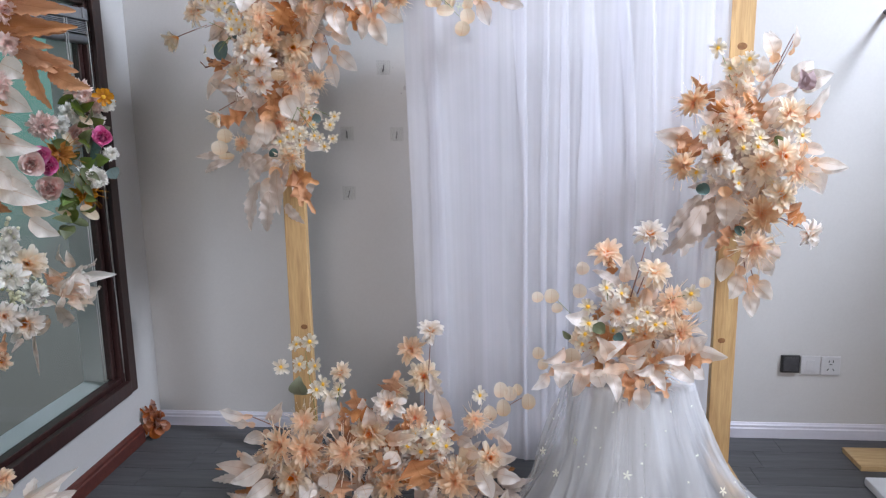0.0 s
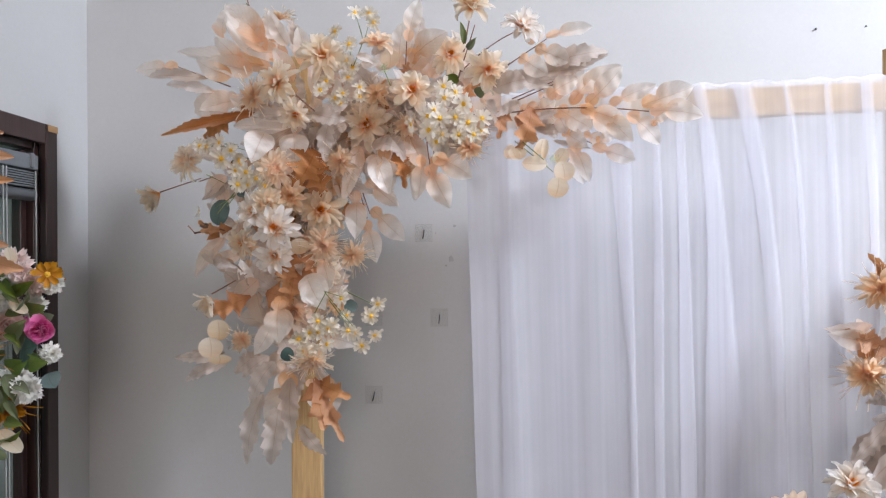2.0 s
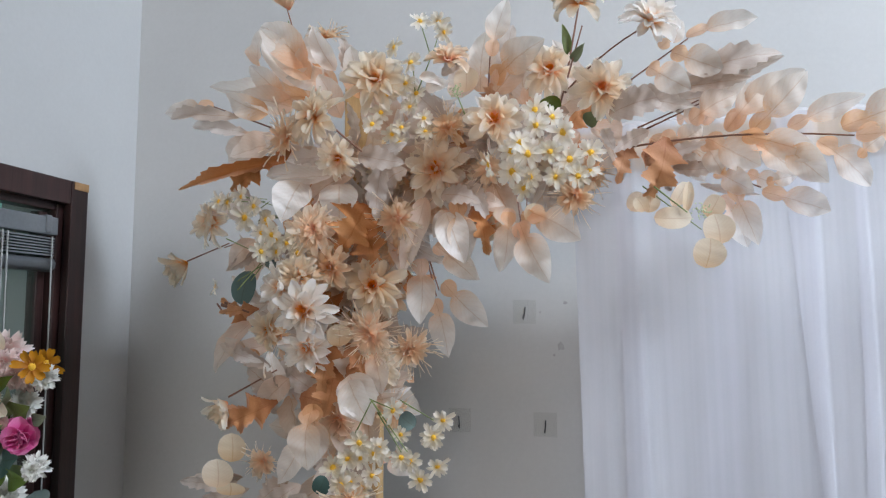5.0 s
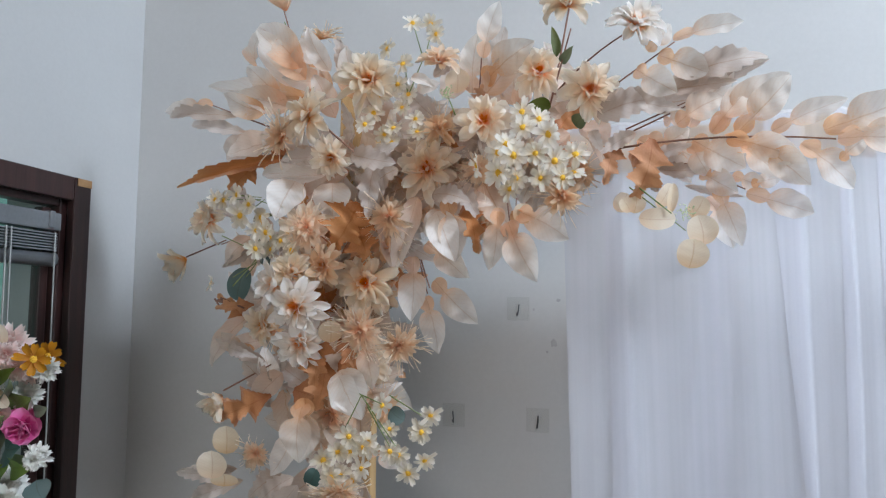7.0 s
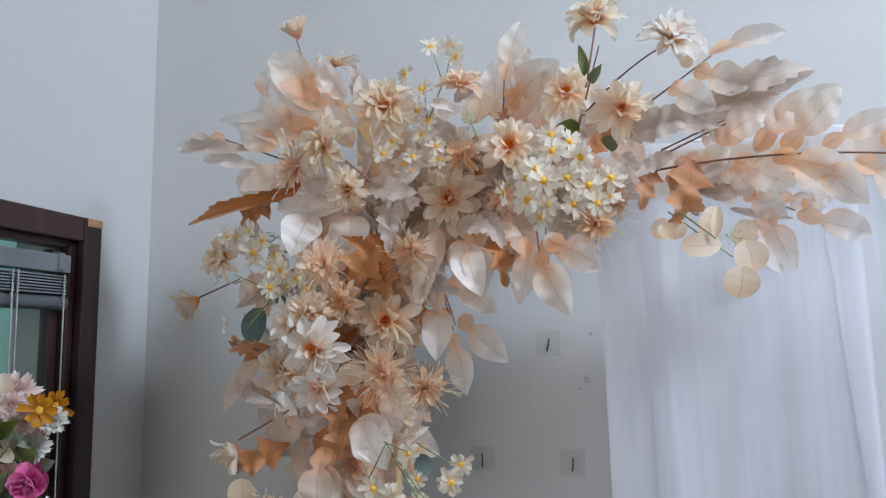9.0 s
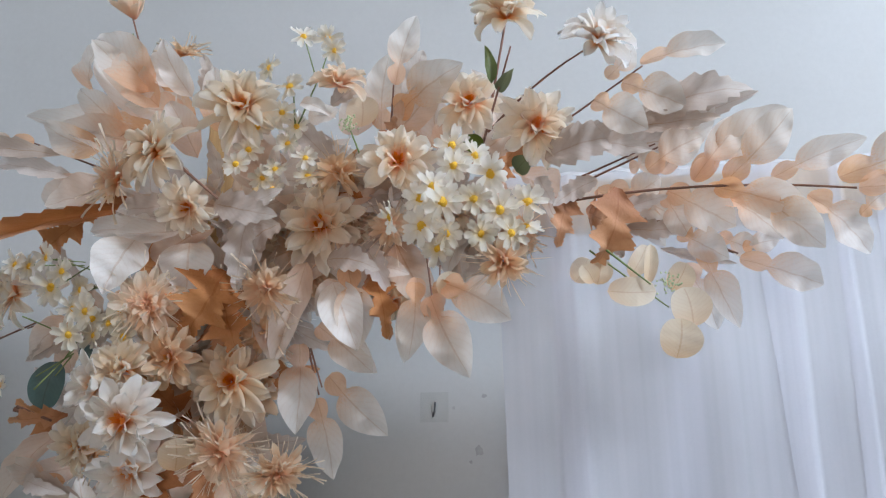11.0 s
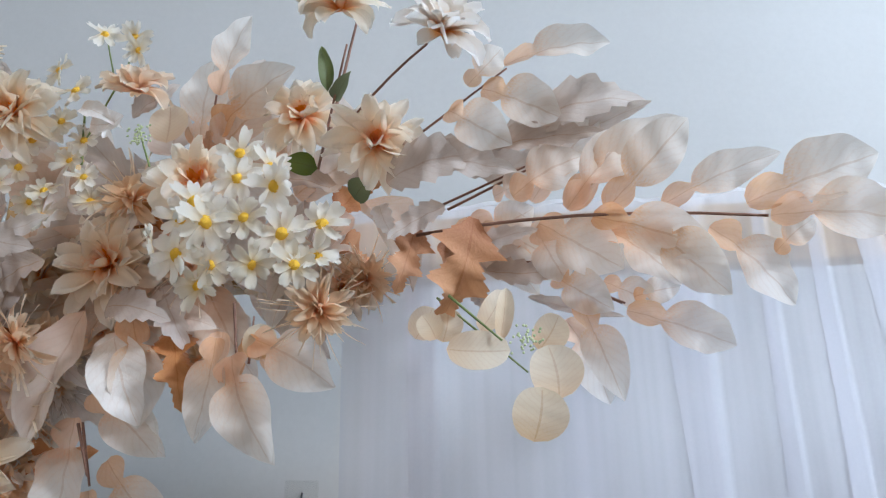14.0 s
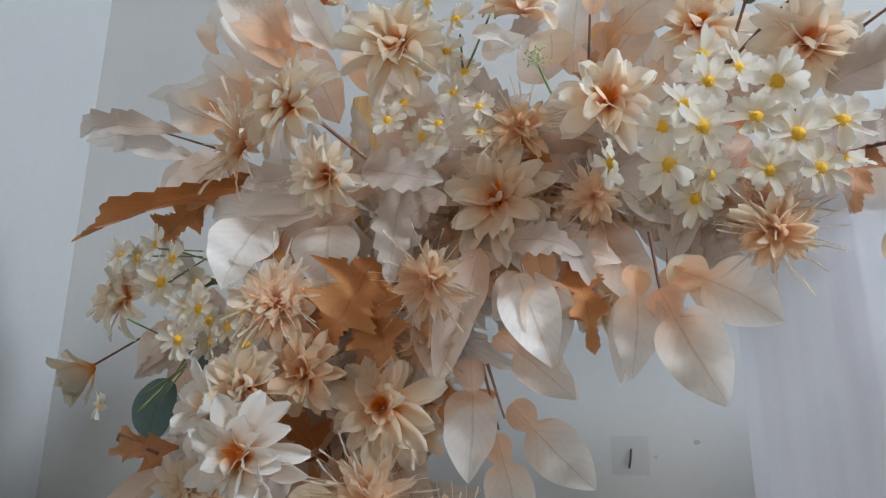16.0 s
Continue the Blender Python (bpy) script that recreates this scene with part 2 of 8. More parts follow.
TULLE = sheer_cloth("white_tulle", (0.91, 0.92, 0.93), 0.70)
EMBROIDERY = surface("pale_embroidery", (0.66, 0.67, 0.56), (0.80, 0.80, 0.72), 0.45, 90, 400, 0.2)
LINEN = surface("white_pedestal_cloth", (0.56, 0.57, 0.58), (0.66, 0.66, 0.67), 0.8, 6, 150, 0.1)


def glass(name, colour, rough=0.02, clear=0.85):
    mat, tree, bsdf, out = nodes_of(name)
    gap = add(tree, "ShaderNodeBsdfTransparent")
    gap.inputs[0].default_value = (*colour, 1)
    gloss = add(tree, "ShaderNodeBsdfGlossy")
    gloss.inputs["Roughness"].default_value = rough
    mix = add(tree, "ShaderNodeMixShader", Fac=1 - clear)
    tree.links.new(gap.outputs[0], mix.inputs[1])
    tree.links.new(gloss.outputs[0], mix.inputs[2])
    tree.links.new(mix.outputs[0], out.inputs["Surface"])
    return mat


PANE = glass("window_glass", (0.93, 0.97, 0.96), 0.02, 0.95)
PAD = glass("clear_adhesive_pad", (0.965, 0.965, 0.96), 0.6, 0.994)


def daylight_backdrop(name):
    """Soft daylight outside: pale green above, greyer below with the glass's reflections painted in."""
    mat, tree, bsdf, out = nodes_of(name)
    co = add(tree, "ShaderNodeTexCoord")
    sep = add(tree, "ShaderNodeSeparateXYZ")
    tree.links.new(co.outputs["Object"], sep.inputs[0])
    n = add(tree, "ShaderNodeTexNoise", Scale=1.6, Detail=3.0)
    tree.links.new(co.outputs["Object"], n.inputs["Vector"])
    sway = add(tree, "ShaderNodeMath")
    sway.operation = "MULTIPLY_ADD"
    sway.inputs[1].default_value = 0.5
    tree.links.new(n.outputs["Fac"], sway.inputs[0])
    tree.links.new(sep.outputs["Z"], sway.inputs[2])
    part_z = add(tree, "ShaderNodeMapRange")
    part_z.inputs["From Min"].default_value, part_z.inputs["From Max"].default_value = -0.4, 2.6
    tree.links.new(sway.outputs[0], part_z.inputs[0])
    tint = ramp(tree, part_z.outputs[0], [(0.0, (0.10, 0.105, 0.10)), (0.45, (0.13, 0.15, 0.145)), (0.62, (0.125, 0.245, 0.215)), (1.0, (0.12, 0.27, 0.235))])
    em = add(tree, "ShaderNodeEmission", Strength=1.15)
    tree.links.new(tint.outputs[0], em.inputs[0])
    tree.links.new(em.outputs[0], out.inputs["Surface"])
    return mat


OUTSIDE = daylight_backdrop("pale_green_daylight")

# ---- mesh helpers ----


def mesh_of(name, verts, faces, uvs=None, smooth=True):
    me = bpy.data.meshes.new(name)
    me.from_pydata([tuple(v) for v in verts], [], faces)
    if uvs:
        layer = me.uv_layers.new(name="UVMap")
        flat = np.array([uvs[i] for f in faces for i in f], dtype=np.float32).ravel()
        layer.data.foreach_set("uv", flat)
    if smooth:
        me.polygons.foreach_set("use_smooth", [True] * len(me.polygons))
    return me


PLACE = {}


def thing(name, at, label, category, group="", kind=""):
    ob = new(name)
    ob.location = at
    ob.empty_display_size = 0.05
    PLACE[ob.name] = Matrix.Translation(at)
    return tagged(ob, label, category, group, kind)


def part(name, data, material, parent=None, label="", m=None):
    """Links a mesh or a bmesh as one object; m is its place in the world."""
    if isinstance(data, bmesh.types.BMesh):
        me = bpy.data.meshes.new(name)
        data.to_mesh(me)
        data.free()
        data = me
    if material is not None and not data.materials:
        data.materials.append(material)
    ob = new(name, data)
    m = m.copy() if m is not None else Matrix()
    PLACE[ob.name] = m
    ob.matrix_basis = m
    if parent is not None:
        ob.parent = parent
        ob.matrix_basis = PLACE[parent.name].inverted() @ m
    if label:
        ob["label"] = label
    return ob


def box(x0, x1, y0, y1, z0, z1, bevel=0.0, bm=None):
    """A box between two corners, its edges softened, added to bm or to a new bmesh."""
    one = bmesh.new()
    bmesh.ops.create_cube(one, size=1, matrix=Matrix.Translation(((x0 + x1) / 2, (y0 + y1) / 2, (z0 + z1) / 2)) @ Matrix.Diagonal((x1 - x0, y1 - y0, z1 - z0, 1)))
    if bevel:
        bmesh.ops.bevel(one, geom=one.edges[:], offset=bevel, segments=2, affect="EDGES", profile=0.6)
    if bm is None:
        return one
    me = bpy.data.meshes.new("piece")
    one.to_mesh(me)
    one.free()
    bm.from_mesh(me)
    bpy.data.meshes.remove(me)
    return bm


def tube(points, r0, r1=None, sides=6):
    """A tapering round stem along points."""
    r1 = r0 if r1 is None else r1
    pts = [Vector(p) for p in points]
    verts, faces, uvs = [], [], []
    for i, p in enumerate(pts):
        d = (pts[min(i + 1, len(pts) - 1)] - pts[max(i - 1, 0)]).normalized()
        a = d.orthogonal().normalized()
        b = d.cross(a)
        r = r0 + (r1 - r0) * i / max(1, len(pts) - 1)
        for k in range(sides):
            t = 2 * math.pi * k / sides
            verts.append(p + a * math.cos(t) * r + b * math.sin(t) * r)
            uvs.append((k / sides, i / max(1, len(pts) - 1)))
    for i in range(len(pts) - 1):
        for k in range(sides):
            j = (k + 1) % sides
            faces.append((i * sides + k, i * sides + j, (i + 1) * sides + j, (i + 1) * sides + k))
    faces.append(tuple(range(sides))[::-1])
    faces.append(tuple(range((len(pts) - 1) * sides, len(pts) * sides)))
    return mesh_of("stem", verts, faces, uvs)


def bend(a, b, sag=0.0, n=6):
    """Points of a gently bowed line from a to b; sag pushes its middle up or down."""
    a, b = Vector(a), Vector(b)
    return [a.lerp(b, i / n) + Vector((0, 0, sag * 4 * (i / n) * (1 - i / n))) for i in range(n + 1)]


# ---- the room ----
X0, X1, Y0, Y1, H = -1.475, 2.6, -3.0, 4.026, 4.7
T = 0.2


def wall(name, boxes, label):
    bm = bmesh.new()
    for b in boxes:
        box(*b, bm=bm)
    return tagged(part(name, bm, WALL), label, "wall", kind="structure")


tagged(part("floor", box(X0 - T, X1 + T, Y0 - T, Y1 + T, -0.12, -0.006), JOINT), "grey wood-look plank floor of the studio", "floor", kind="structure")
tagged(part("ceiling", box(X0 - T, X1 + T, Y0 - T, Y1 + T, H, H + 0.12), CEILING), "plain white painted ceiling", "ceiling", kind="structure")
wall("wall_north", [(X0 - T, X1 + T, Y1, Y1 + T, 0, H)], "white painted wall behind the arch")
# window openings: west (dark wood); east and south unseen, cut for the lamps
WY0, WY1, WZ0, WZ1 = 1.95, 3.745, 0.325, 1.98
wall("wall_west", [(X0 - T, X0, Y0, WY0, 0, H), (X0 - T, X0, WY1, Y1, 0, H), (X0 - T, X0, WY0, WY1, 0, WZ0), (X0 - T, X0, WY0, WY1, WZ1, H)], "white painted wall with a dark wooden window")
# sill and south edge set to shade the lower right and the left wall
wall("wall_east", [(X1, X1 + T, Y0, 1.8, 0, H), (X1, X1 + T, 3.4, Y1, 0, H), (X1, X1 + T, 1.8, 3.4, 0, 2.75), (X1, X1 + T, 1.8, 3.4, 4.6, H)], "white painted wall with an unseen window opening for the light")
wall("wall_south", [(X0, -1.3, Y0 - T, Y0, 0, H), (1.0, X1, Y0 - T, Y0, 0, H), (-1.3, 1.0, Y0 - T, Y0, 0, 1.1), (-1.3, 1.0, Y0 - T, Y0, 2.7, H)], "white painted wall with an unseen window opening for the light")


def skirting(name, length, high, mat, label, m):
    """A moulded board along local x, its face towards local -y."""
    prof = [(0, 0), (-0.016, 0), (-0.016, high * 0.62), (-0.012, high * 0.70), (-0.012, high * 0.84), (-0.007, high * 0.93), (-0.004, high), (0, high)]
    verts = [(x, y, z) for x in (0, length) for y, z in prof]
    n = len(prof)
    faces = [(i, (i + 1) % n, n + (i + 1) % n, n + i) for i in range(n)] + [tuple(range(n))[::-1], tuple(range(n, 2 * n))]
    return tagged(part(name, mesh_of(name, verts, faces, smooth=False), mat, m=m), label, "skirting board", kind="structure")


skirting("baseboard", X1 - X0 - 0.004, 0.072, TRIM, "white moulded skirting board along the back wall", pose(X0 + 0.002, Y1, 0))
skirting("baseboard", 5.0, 0.085, REDWOOD, "dark red wooden skirting board, cut short before the corner", pose(X0, -1.17, 0, 0, 0, 90))


# west window
def window(name, y0, y1, z0, z1, xw):
    win = thing(name, (xw, (y0 + y1) / 2, z0), "dark red-brown wooden window with a rolled-up grey blind", "window", kind="structure")
    out = 0.055
    w = 0.03
    def bar(nm, a, b, c, d, x_in, x_out, lab=""):
        return part(nm, box(xw + x_in, xw + x_out, a, b, c, d, 0.004), MAHOGANY, win, lab)
    # architrave on the wall face
    bar("architrave", y1 - 0.012, y1 + 0.05, z0 - 0.05, z1 + 0.05, 0.001, 0.024)
    bar("architrave", y0 - 0.05, y0 + 0.012, z0 - 0.05, z1 + 0.05, 0.001, 0.024)
    top = bar("architrave", y0 + 0.013, y1 - 0.013, z1 - 0.012, z1 + 0.05, 0.001, 0.023)
    bar("window_sill", y0 + 0.013, y1 - 0.013, z0 - 0.05, z0 + 0.012, 0.001, 0.03)
    # frame in the opening
    bar("frame", y1 - w, y1 - 0.002, z0 + 0.002, z1 - 0.002, -0.05, -0.004)
    bar("frame", y0 + 0.002, y0 + w, z0 + 0.002, z1 - 0.002, -0.05, -0.004)
    bar("frame", y0 + w + 0.001, y1 - w - 0.001, z1 - w, z1 - 0.002, -0.05, -0.006)
    bar("frame", y0 + w + 0.001, y1 - w - 0.001, z0 + 0.002, z0 + w, -0.05, -0.006)
    # sash
    s0, s1 = y0 + w + 0.01, y1 - w - 0.01
    for a, b in ((s1 - 0.028, s1), (s0, s0 + 0.028), ((s0 + s1) / 2 - 0.03, (s0 + s1) / 2 + 0.03)):
        bar("sash", a, b, z0 + w + 0.005, z1 - w - 0.005, -0.052, -0.022)
    for a, b in ((s0 + 0.029, (s0 + s1) / 2 - 0.031), ((s0 + s1) / 2 + 0.031, s1 - 0.029)):
        pane = part("pane", box(xw - 0.034, xw - 0.03, a, b, z0 + w + 0.006, z1 - w - 0.006), PANE, win, "clear window pane")
        pane.visible_shadow = False
    return win


window("window_1", WY0, WY1, WZ0, WZ1, X0)
chip = part("chipped_corner", box(X0 + 0.0245, X0 + 0.027, WY1 - 0.005, WY1 + 0.048, WZ1 + 0.028, WZ1 + 0.0485, 0.001), RAWWOOD, bpy.data.objects["window_1"], "chipped corner showing bare wood")


def blind(y0, y1, z, x):
    b = thing("roller_blind", (x, (y0 + y1) / 2, z), "grey metal venetian blind pulled up under the window head", "blind")
    part("headrail", box(x - 0.045, x - 0.005, y0, y1, z - 0.045, z, 0.004), BLIND, b)
    part("bracket", box(x - 0.04, x + 0.001, y1 - 0.045, y1 - 0.028, z - 0.04, z + 0.003, 0.003), BLIND, b, "grey clip bracket")
    for k in range(7):
        part("slat", box(x - 0.048, x - 0.006, y0 + 0.01, y1 - 0.01, z - 0.056 - 0.007 * k, z - 0.052 - 0.007 * k, 0.001), BLIND, b)
    part("bottom_rail", tube([(x - 0.027, y0, z - 0.118), (x - 0.027, y1, z - 0.118)], 0.019, sides=10), BLIND, b)
    for y, low in ((y1 - 0.03, 0.45), (y1 - 0.17, 0.5), (y1 - 0.185, 0.55)):
        part("cord", tube(bend((x + 0.004, y, z - 0.05), (x + 0.004, y + 0.012, z - 1.62 + low * 0.2), 0), 0.0022, sides=5), CORD, b, "thin pale cord")


blind(WY0 + 0.056, WY1 - 0.056, WZ1 - 0.054, X0 + 0.03)
back = part("backdrop", box(X0 - 1.25, X0 - 1.2, 0.4, 6.2, -0.5, 3.6), OUTSIDE)
tagged(back, "pale green daylight outside the window", "backdrop", kind="structure")


# unseen frames added in the east and south openings, where the lamps light the room
def plain_window(name, m, wide, high):
    win = thing(name, m.translation, "white framed window, added out of view at the light opening", "window", kind="structure")
    for a, b, c, d in ((0, 0.05, 0, high), (wide - 0.05, wide, 0, high), (0.051, wide - 0.051, 0, 0.05), (0.051, wide - 0.051, high - 0.05, high), (wide / 2 - 0.025, wide / 2 + 0.025, 0.051, high - 0.051)):
        part("window_frame", box(a, b, 0.02, 0.07, c, d, 0.004), PLASTIC, win, m=m)
    return win


plain_window("window_2", pose(X1, 3.4, 2.75, 0, 0, -90) @ pose(0, 0.05, 0), 1.6, 1.85)
plain_window("added_rear_window", pose(1.0, Y0, 1.1, 0, 0, 180) @ pose(0, 0.05, 0), 2.3, 1.6)


# ---- wall fittings ----
def wall_hook(x, z, lean):
    h = thing("wall_hook", (x, Y1, z), "clear adhesive pad with a small steel hook on the wall", "hook", "hooks on the wall")
    pad = part("pad", box(x - 0.03, x + 0.03, Y1 - 0.0025, Y1 - 0.0005, z - 0.028, z + 0.034, 0.001), PAD, h, "clear square adhesive pad")
    pad.visible_shadow = False
    pts = [(x + lean, Y1 - 0.004, z + 0.014), (x, Y1 - 0.005, z - 0.006), (x - lean, Y1 - 0.012, z - 0.016), (x - lean, Y1 - 0.02, z - 0.013), (x, Y1 - 0.022, z - 0.006)]
    part("hook", tube(pts, 0.0019, 0.0014), DARKSTEEL, h)


for hx, hz, hl in ((-0.311, 1.689, 0.002), (-0.484, 1.405, -0.002), (-0.26, 1.40, 0.001), (-0.486, 1.138, 0.003)):
    wall_hook(hx, hz, hl)


def nail(x, z, out=0.006):
    n = part("nail", tube([(x, Y1 + 0.004, z), (x, Y1 - out, z + 0.001), (x, Y1 - out - 0.001, z + 0.001), (x, Y1 - out - 0.002, z + 0.001)], 0.0016, 0.0036, 8), DARKSTEEL)
    tagged(n, "small dark nail in the white wall", "nail", "nails in the wall")


nail(1.013, 2.363)
nail(1.179, 2.369)

# stains left on the paint
STAIN = surface("grey_scuff", (0.33, 0.32, 0.32), (0.44, 0.43, 0.43), 0.8, 40, 200)
random.seed(4)
for sx, sz, sr in ((-0.218, 1.603, 0.012), (-0.205, 1.715, 0.006), (-0.235, 1.58, 0.005), (-0.27, 1.69, 0.004)):
    bm = bmesh.new()
    ring = [bm.verts.new((sx + sr * (0.5 + 0.6 * random.random()) * math.cos(a), Y1 - 0.0008, sz + sr * (0.5 + 0.7 * random.random()) * math.sin(a))) for a in [k * math.pi / 6 for k in range(12)]]
    bm.faces.new(ring)
    tagged(part("wall_stain", bm, STAIN), "grey scuff mark on the white wall", "stain", kind="stuff")


def socket(x0, z0, w, kind):
    s = thing("wall_socket", (x0 + w / 2, Y1, z0), "white plastic socket plate low on the wall" if kind else "open black wall box low on the wall", "socket", "sockets in a row")
    if kind:
        part("plate", box(x0 + 0.001, x0 + w - 0.001, Y1 - 0.009, Y1 - 0.0005, z0, z0 + 0.086, 0.003), PLASTIC, s)
        if kind == 1:
            part("rocker", box(x0 + 0.022, x0 + w - 0.022, Y1 - 0.0125, Y1 - 0.0085, z0 + 0.02, z0 + 0.066, 0.002), PLASTIC, s)
        else:
            for dx, dz, tilt in ((-0.012, 0.026, 30), (0.012, 0.026, -30), (0, 0.05, 90), (-0.009, 0.064, 0), (0.009, 0.064, 0)):
                part("slot", box(-0.0015, 0.0015, -0.001, 0.001, -0.006, 0.006), BLACK, s, "dark contact slot", m=pose(x0 + w / 2 + dx, Y1 - 0.0095, z0 + dz, 0, tilt, 0))
    else:
        part("box", box(x0 + 0.002, x0 + w - 0.003, Y1 - 0.016, Y1 - 0.0005, z0 + 0.002, z0 + 0.082, 0.003), BLACK, s)
        part("rim", box(x0 + 0.01, x0 + w - 0.01, Y1 - 0.019, Y1 - 0.0155, z0 + 0.01, z0 + 0.074, 0.003), DARKSTEEL, s)


socket(1.459, 0.316, 0.086, 0)
socket(1.548, 0.309, 0.086, 1)
socket(1.635, 0.307, 0.086, 2)

# iron rod standing out of the wall
rod = thing("wall_rod", (1.775, Y1, 1.872), "thin dark iron rod fixed in the white wall", "rod")
part("rod", tube([(1.775, Y1 + 0.01, 1.872), (1.78, Y1 - 0.25, 1.885), (1.79, Y1 - 0.5, 1.90)], 0.0105, 0.0105, 10), DARKSTEEL, rod)
part("end_cap", tube([(1.79, Y1 - 0.5, 1.90), (1.7901, Y1 - 0.502, 1.90), (1.7909, Y1 - 0.525, 1.9014), (1.791, Y1 - 0.528, 1.9015)], 0.014, 0.015, 12), BLACK, rod, "black end cap")

# pale board lying on the floor
board = part("wooden_board", box(1.70, 2.25, 3.71, 3.89, 0.0005, 0.022, 0.002), PINE_X)
tagged(board, "pale pine board lying on the grey floor", "board")

# ---- the arch ----
arch = thing("wooden_arch", (0.23, 3.64, 0), "pale pine arch frame with a crossbar, standing before the wall", "arch")
part("post", box(-0.686, -0.597, 3.671, 3.715, 0.0, 2.208, 0.004), PINE, arch, "square-cut pine post")
part("post", box(1.060, 1.150, 3.671, 3.715, 0.0, 2.208, 0.004), PINE, arch, "square-cut pine post")
part("crossbar", box(-1.02, 1.03, -0.022, 0.022, -0.041, 0.041, 0.004), PINE_X, arch, m=pose(0.22, 3.647, 2.03, 0, -1.9, 0))
for fx in (-0.6415, 1.105):
    part("foot", box(fx - 0.045, fx + 0.045, 3.43, 3.670, 0.0, 0.045, 0.004), PINE, arch)
for kx, kz, ks, side in ((1.106, 1.725, 0.016, 3.6705), (1.093, 0.575, 0.013, 3.6705), (1.118, 2.135, 0.012, 3.6705), (-0.625, 0.615, 0.013, 3.6705), (1.17, 2.07, 0.005, 3.6245), (1.2, 2.05, 0.003, 3.6245), (1.103, 1.3, 0.008, 3.6705)):
    bm = bmesh.new()
    bmesh.ops.create_circle(bm, cap_ends=True, segments=14, radius=ks, matrix=Matrix.Translation((kx, side, kz)) @ Matrix.Rotation(math.pi / 2, 4, "X") @ Matrix.Diagonal((1.15, 0.85, 1, 1)))
    part("knot", bm, KNOT, arch, "dark wood knot")


def curtain():
    """Voile thrown over the crossbar: two falls with pressed pleats that drift sideways and open towards the floor."""
    c = thing("curtain", (0.44, 3.64, 0.06), "sheer white voile curtain gathered over the crossbar", "curtain")
    x0, x1, nv = -0.168, 1.045, 48
    wide = x1 - x0

    def fall(name, y_top, y_hang, side, seed, label, pleats):
        """Folds between stretches of rippling cloth; a pleat is (its place at the bar, its place low down, its width there and there, its depth)."""
        rr = random.Random(seed)
        folds = [(*p, rr.random() * 6.28) for p in pleats]
        ph = [rr.random() * 6.28 for _ in range(8)]
        verts, faces, uvs = [], [], []
        for j in range(nv + 1):
            v = j / nv
            row, last = [], 0.0
            slide = 1 - math.exp(-5.0 * v)
            for c0, c1, w0, w1, depth, phase in folds:
                w = max(0.002, w0 + (w1 - w0) * min(1, 2.5 * v)) * (1 + 0.14 * math.sin(phase + 7 * v))
                left = max(last + 0.004, c0 + (c1 - c0) * slide + 0.0025 * math.sin(phase + 9 * v) - w)
                right = left + w
                for k in range(9):
                    q = k / 9
                    row.append((last + (left - last) * q, 0.0, math.sin(math.pi * q)))
                d = depth * (0.3 + 0.7 * min(1, 3 * v))
                for k in range(5):
                    q = k / 4
                    row.append((left + w * q, d * (0.05 + 0.3 * q), 0.2))
                for k in range(4):
                    q = (k + 1) / 5
                    row.append((right - w * q * 1.25, d * (0.35 + 0.3 * q), 0.2))
                for k in range(5):
                    q = k / 4
                    row.append((left + w * (-0.03 + 1.08 * q), d * (0.72 + 0.28 * math.sin(math.pi * q)), 0.2))
                last = right + 0.06 * w
            for k in range(10):
                q = k / 9
                row.append((min(last, 0.998) + (1 - min(last, 0.998)) * q, 0.0, math.sin(math.pi * q)))
            grow = min(1, 0.35 + 2.2 * v)
            for u, y, slack in row:
                px = x0 + wide * u + 0.045 * v * (1 - u) - 0.018 * v * u
                y += grow * (0.0055 * math.sin(u * 31 + ph[0] + 1.3 * v + math.sin(9 * u + ph[5])) + 0.0016 * math.sin(u * 71 + ph[1] - 1.1 * v) + 0.0012 * math.sin(u * 131 + ph[2] + 2 * v) * slack)
                y += 0.0012 * math.sin(23 * v + 17 * u + ph[3]) * min(1, 4 * v)
                top = 2.079 + 0.033 * (px - 0.22)
                z = top - v * (top - 0.07)
                if v < 0.06:
                    z += (0.003 * math.sin(u * 95 + seed) + 0.002 * math.sin(u * 47 + 1)) * (1 - v / 0.06)
                settle = min(1, v * 6)
                verts.append((px, y_top + (y_hang - y_top) * settle + side * max(y, -0.008) * (0.25 + 0.75 * settle), z))
                uvs.append((u, v))
            nu = len(row) - 1
        for j in range(nv):
            for i in range(nu):
                if j < nv - 1 and i < 23 * len(folds) and i % 23 in (13, 17):  # fold turns are left out above the hem, as their edges would shade dark
                    continue
                a = j * (nu + 1) + i
                faces.append((a, a + 1, a + nu + 2, a + nu + 1))
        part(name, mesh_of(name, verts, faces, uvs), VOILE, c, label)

    fall("front_fall", 3.617, 3.604, -1, 11, "front fall of the voile", [(0.098, 0.112, 0.030, 0.045, 0.004), (0.385, 0.380, 0.060, 0.012, 0.007), (0.452, 0.446, 0.014, 0.018, 0.004),
         (0.505, 0.520, 0.014, 0.034, 0.006), (0.556, 0.625, 0.022, 0.070, 0.008), (0.662, 0.735, 0.040, 0.026, 0.006), (0.745, 0.800, 0.008, 0.012, 0.004), (0.845, 0.870, 0.010, 0.034, 0.006), (0.945, 0.955, 0.030, 0.012, 0.005)])
    fall("back_fall", 3.7195, 3.738, 1, 23, "back fall of the voile", [(0.30, 0.27, 0.03, 0.07, 0.010), (0.74, 0.70, 0.03, 0.06, 0.010)])
    nu = 240
    verts, faces, uvs = [], [], []
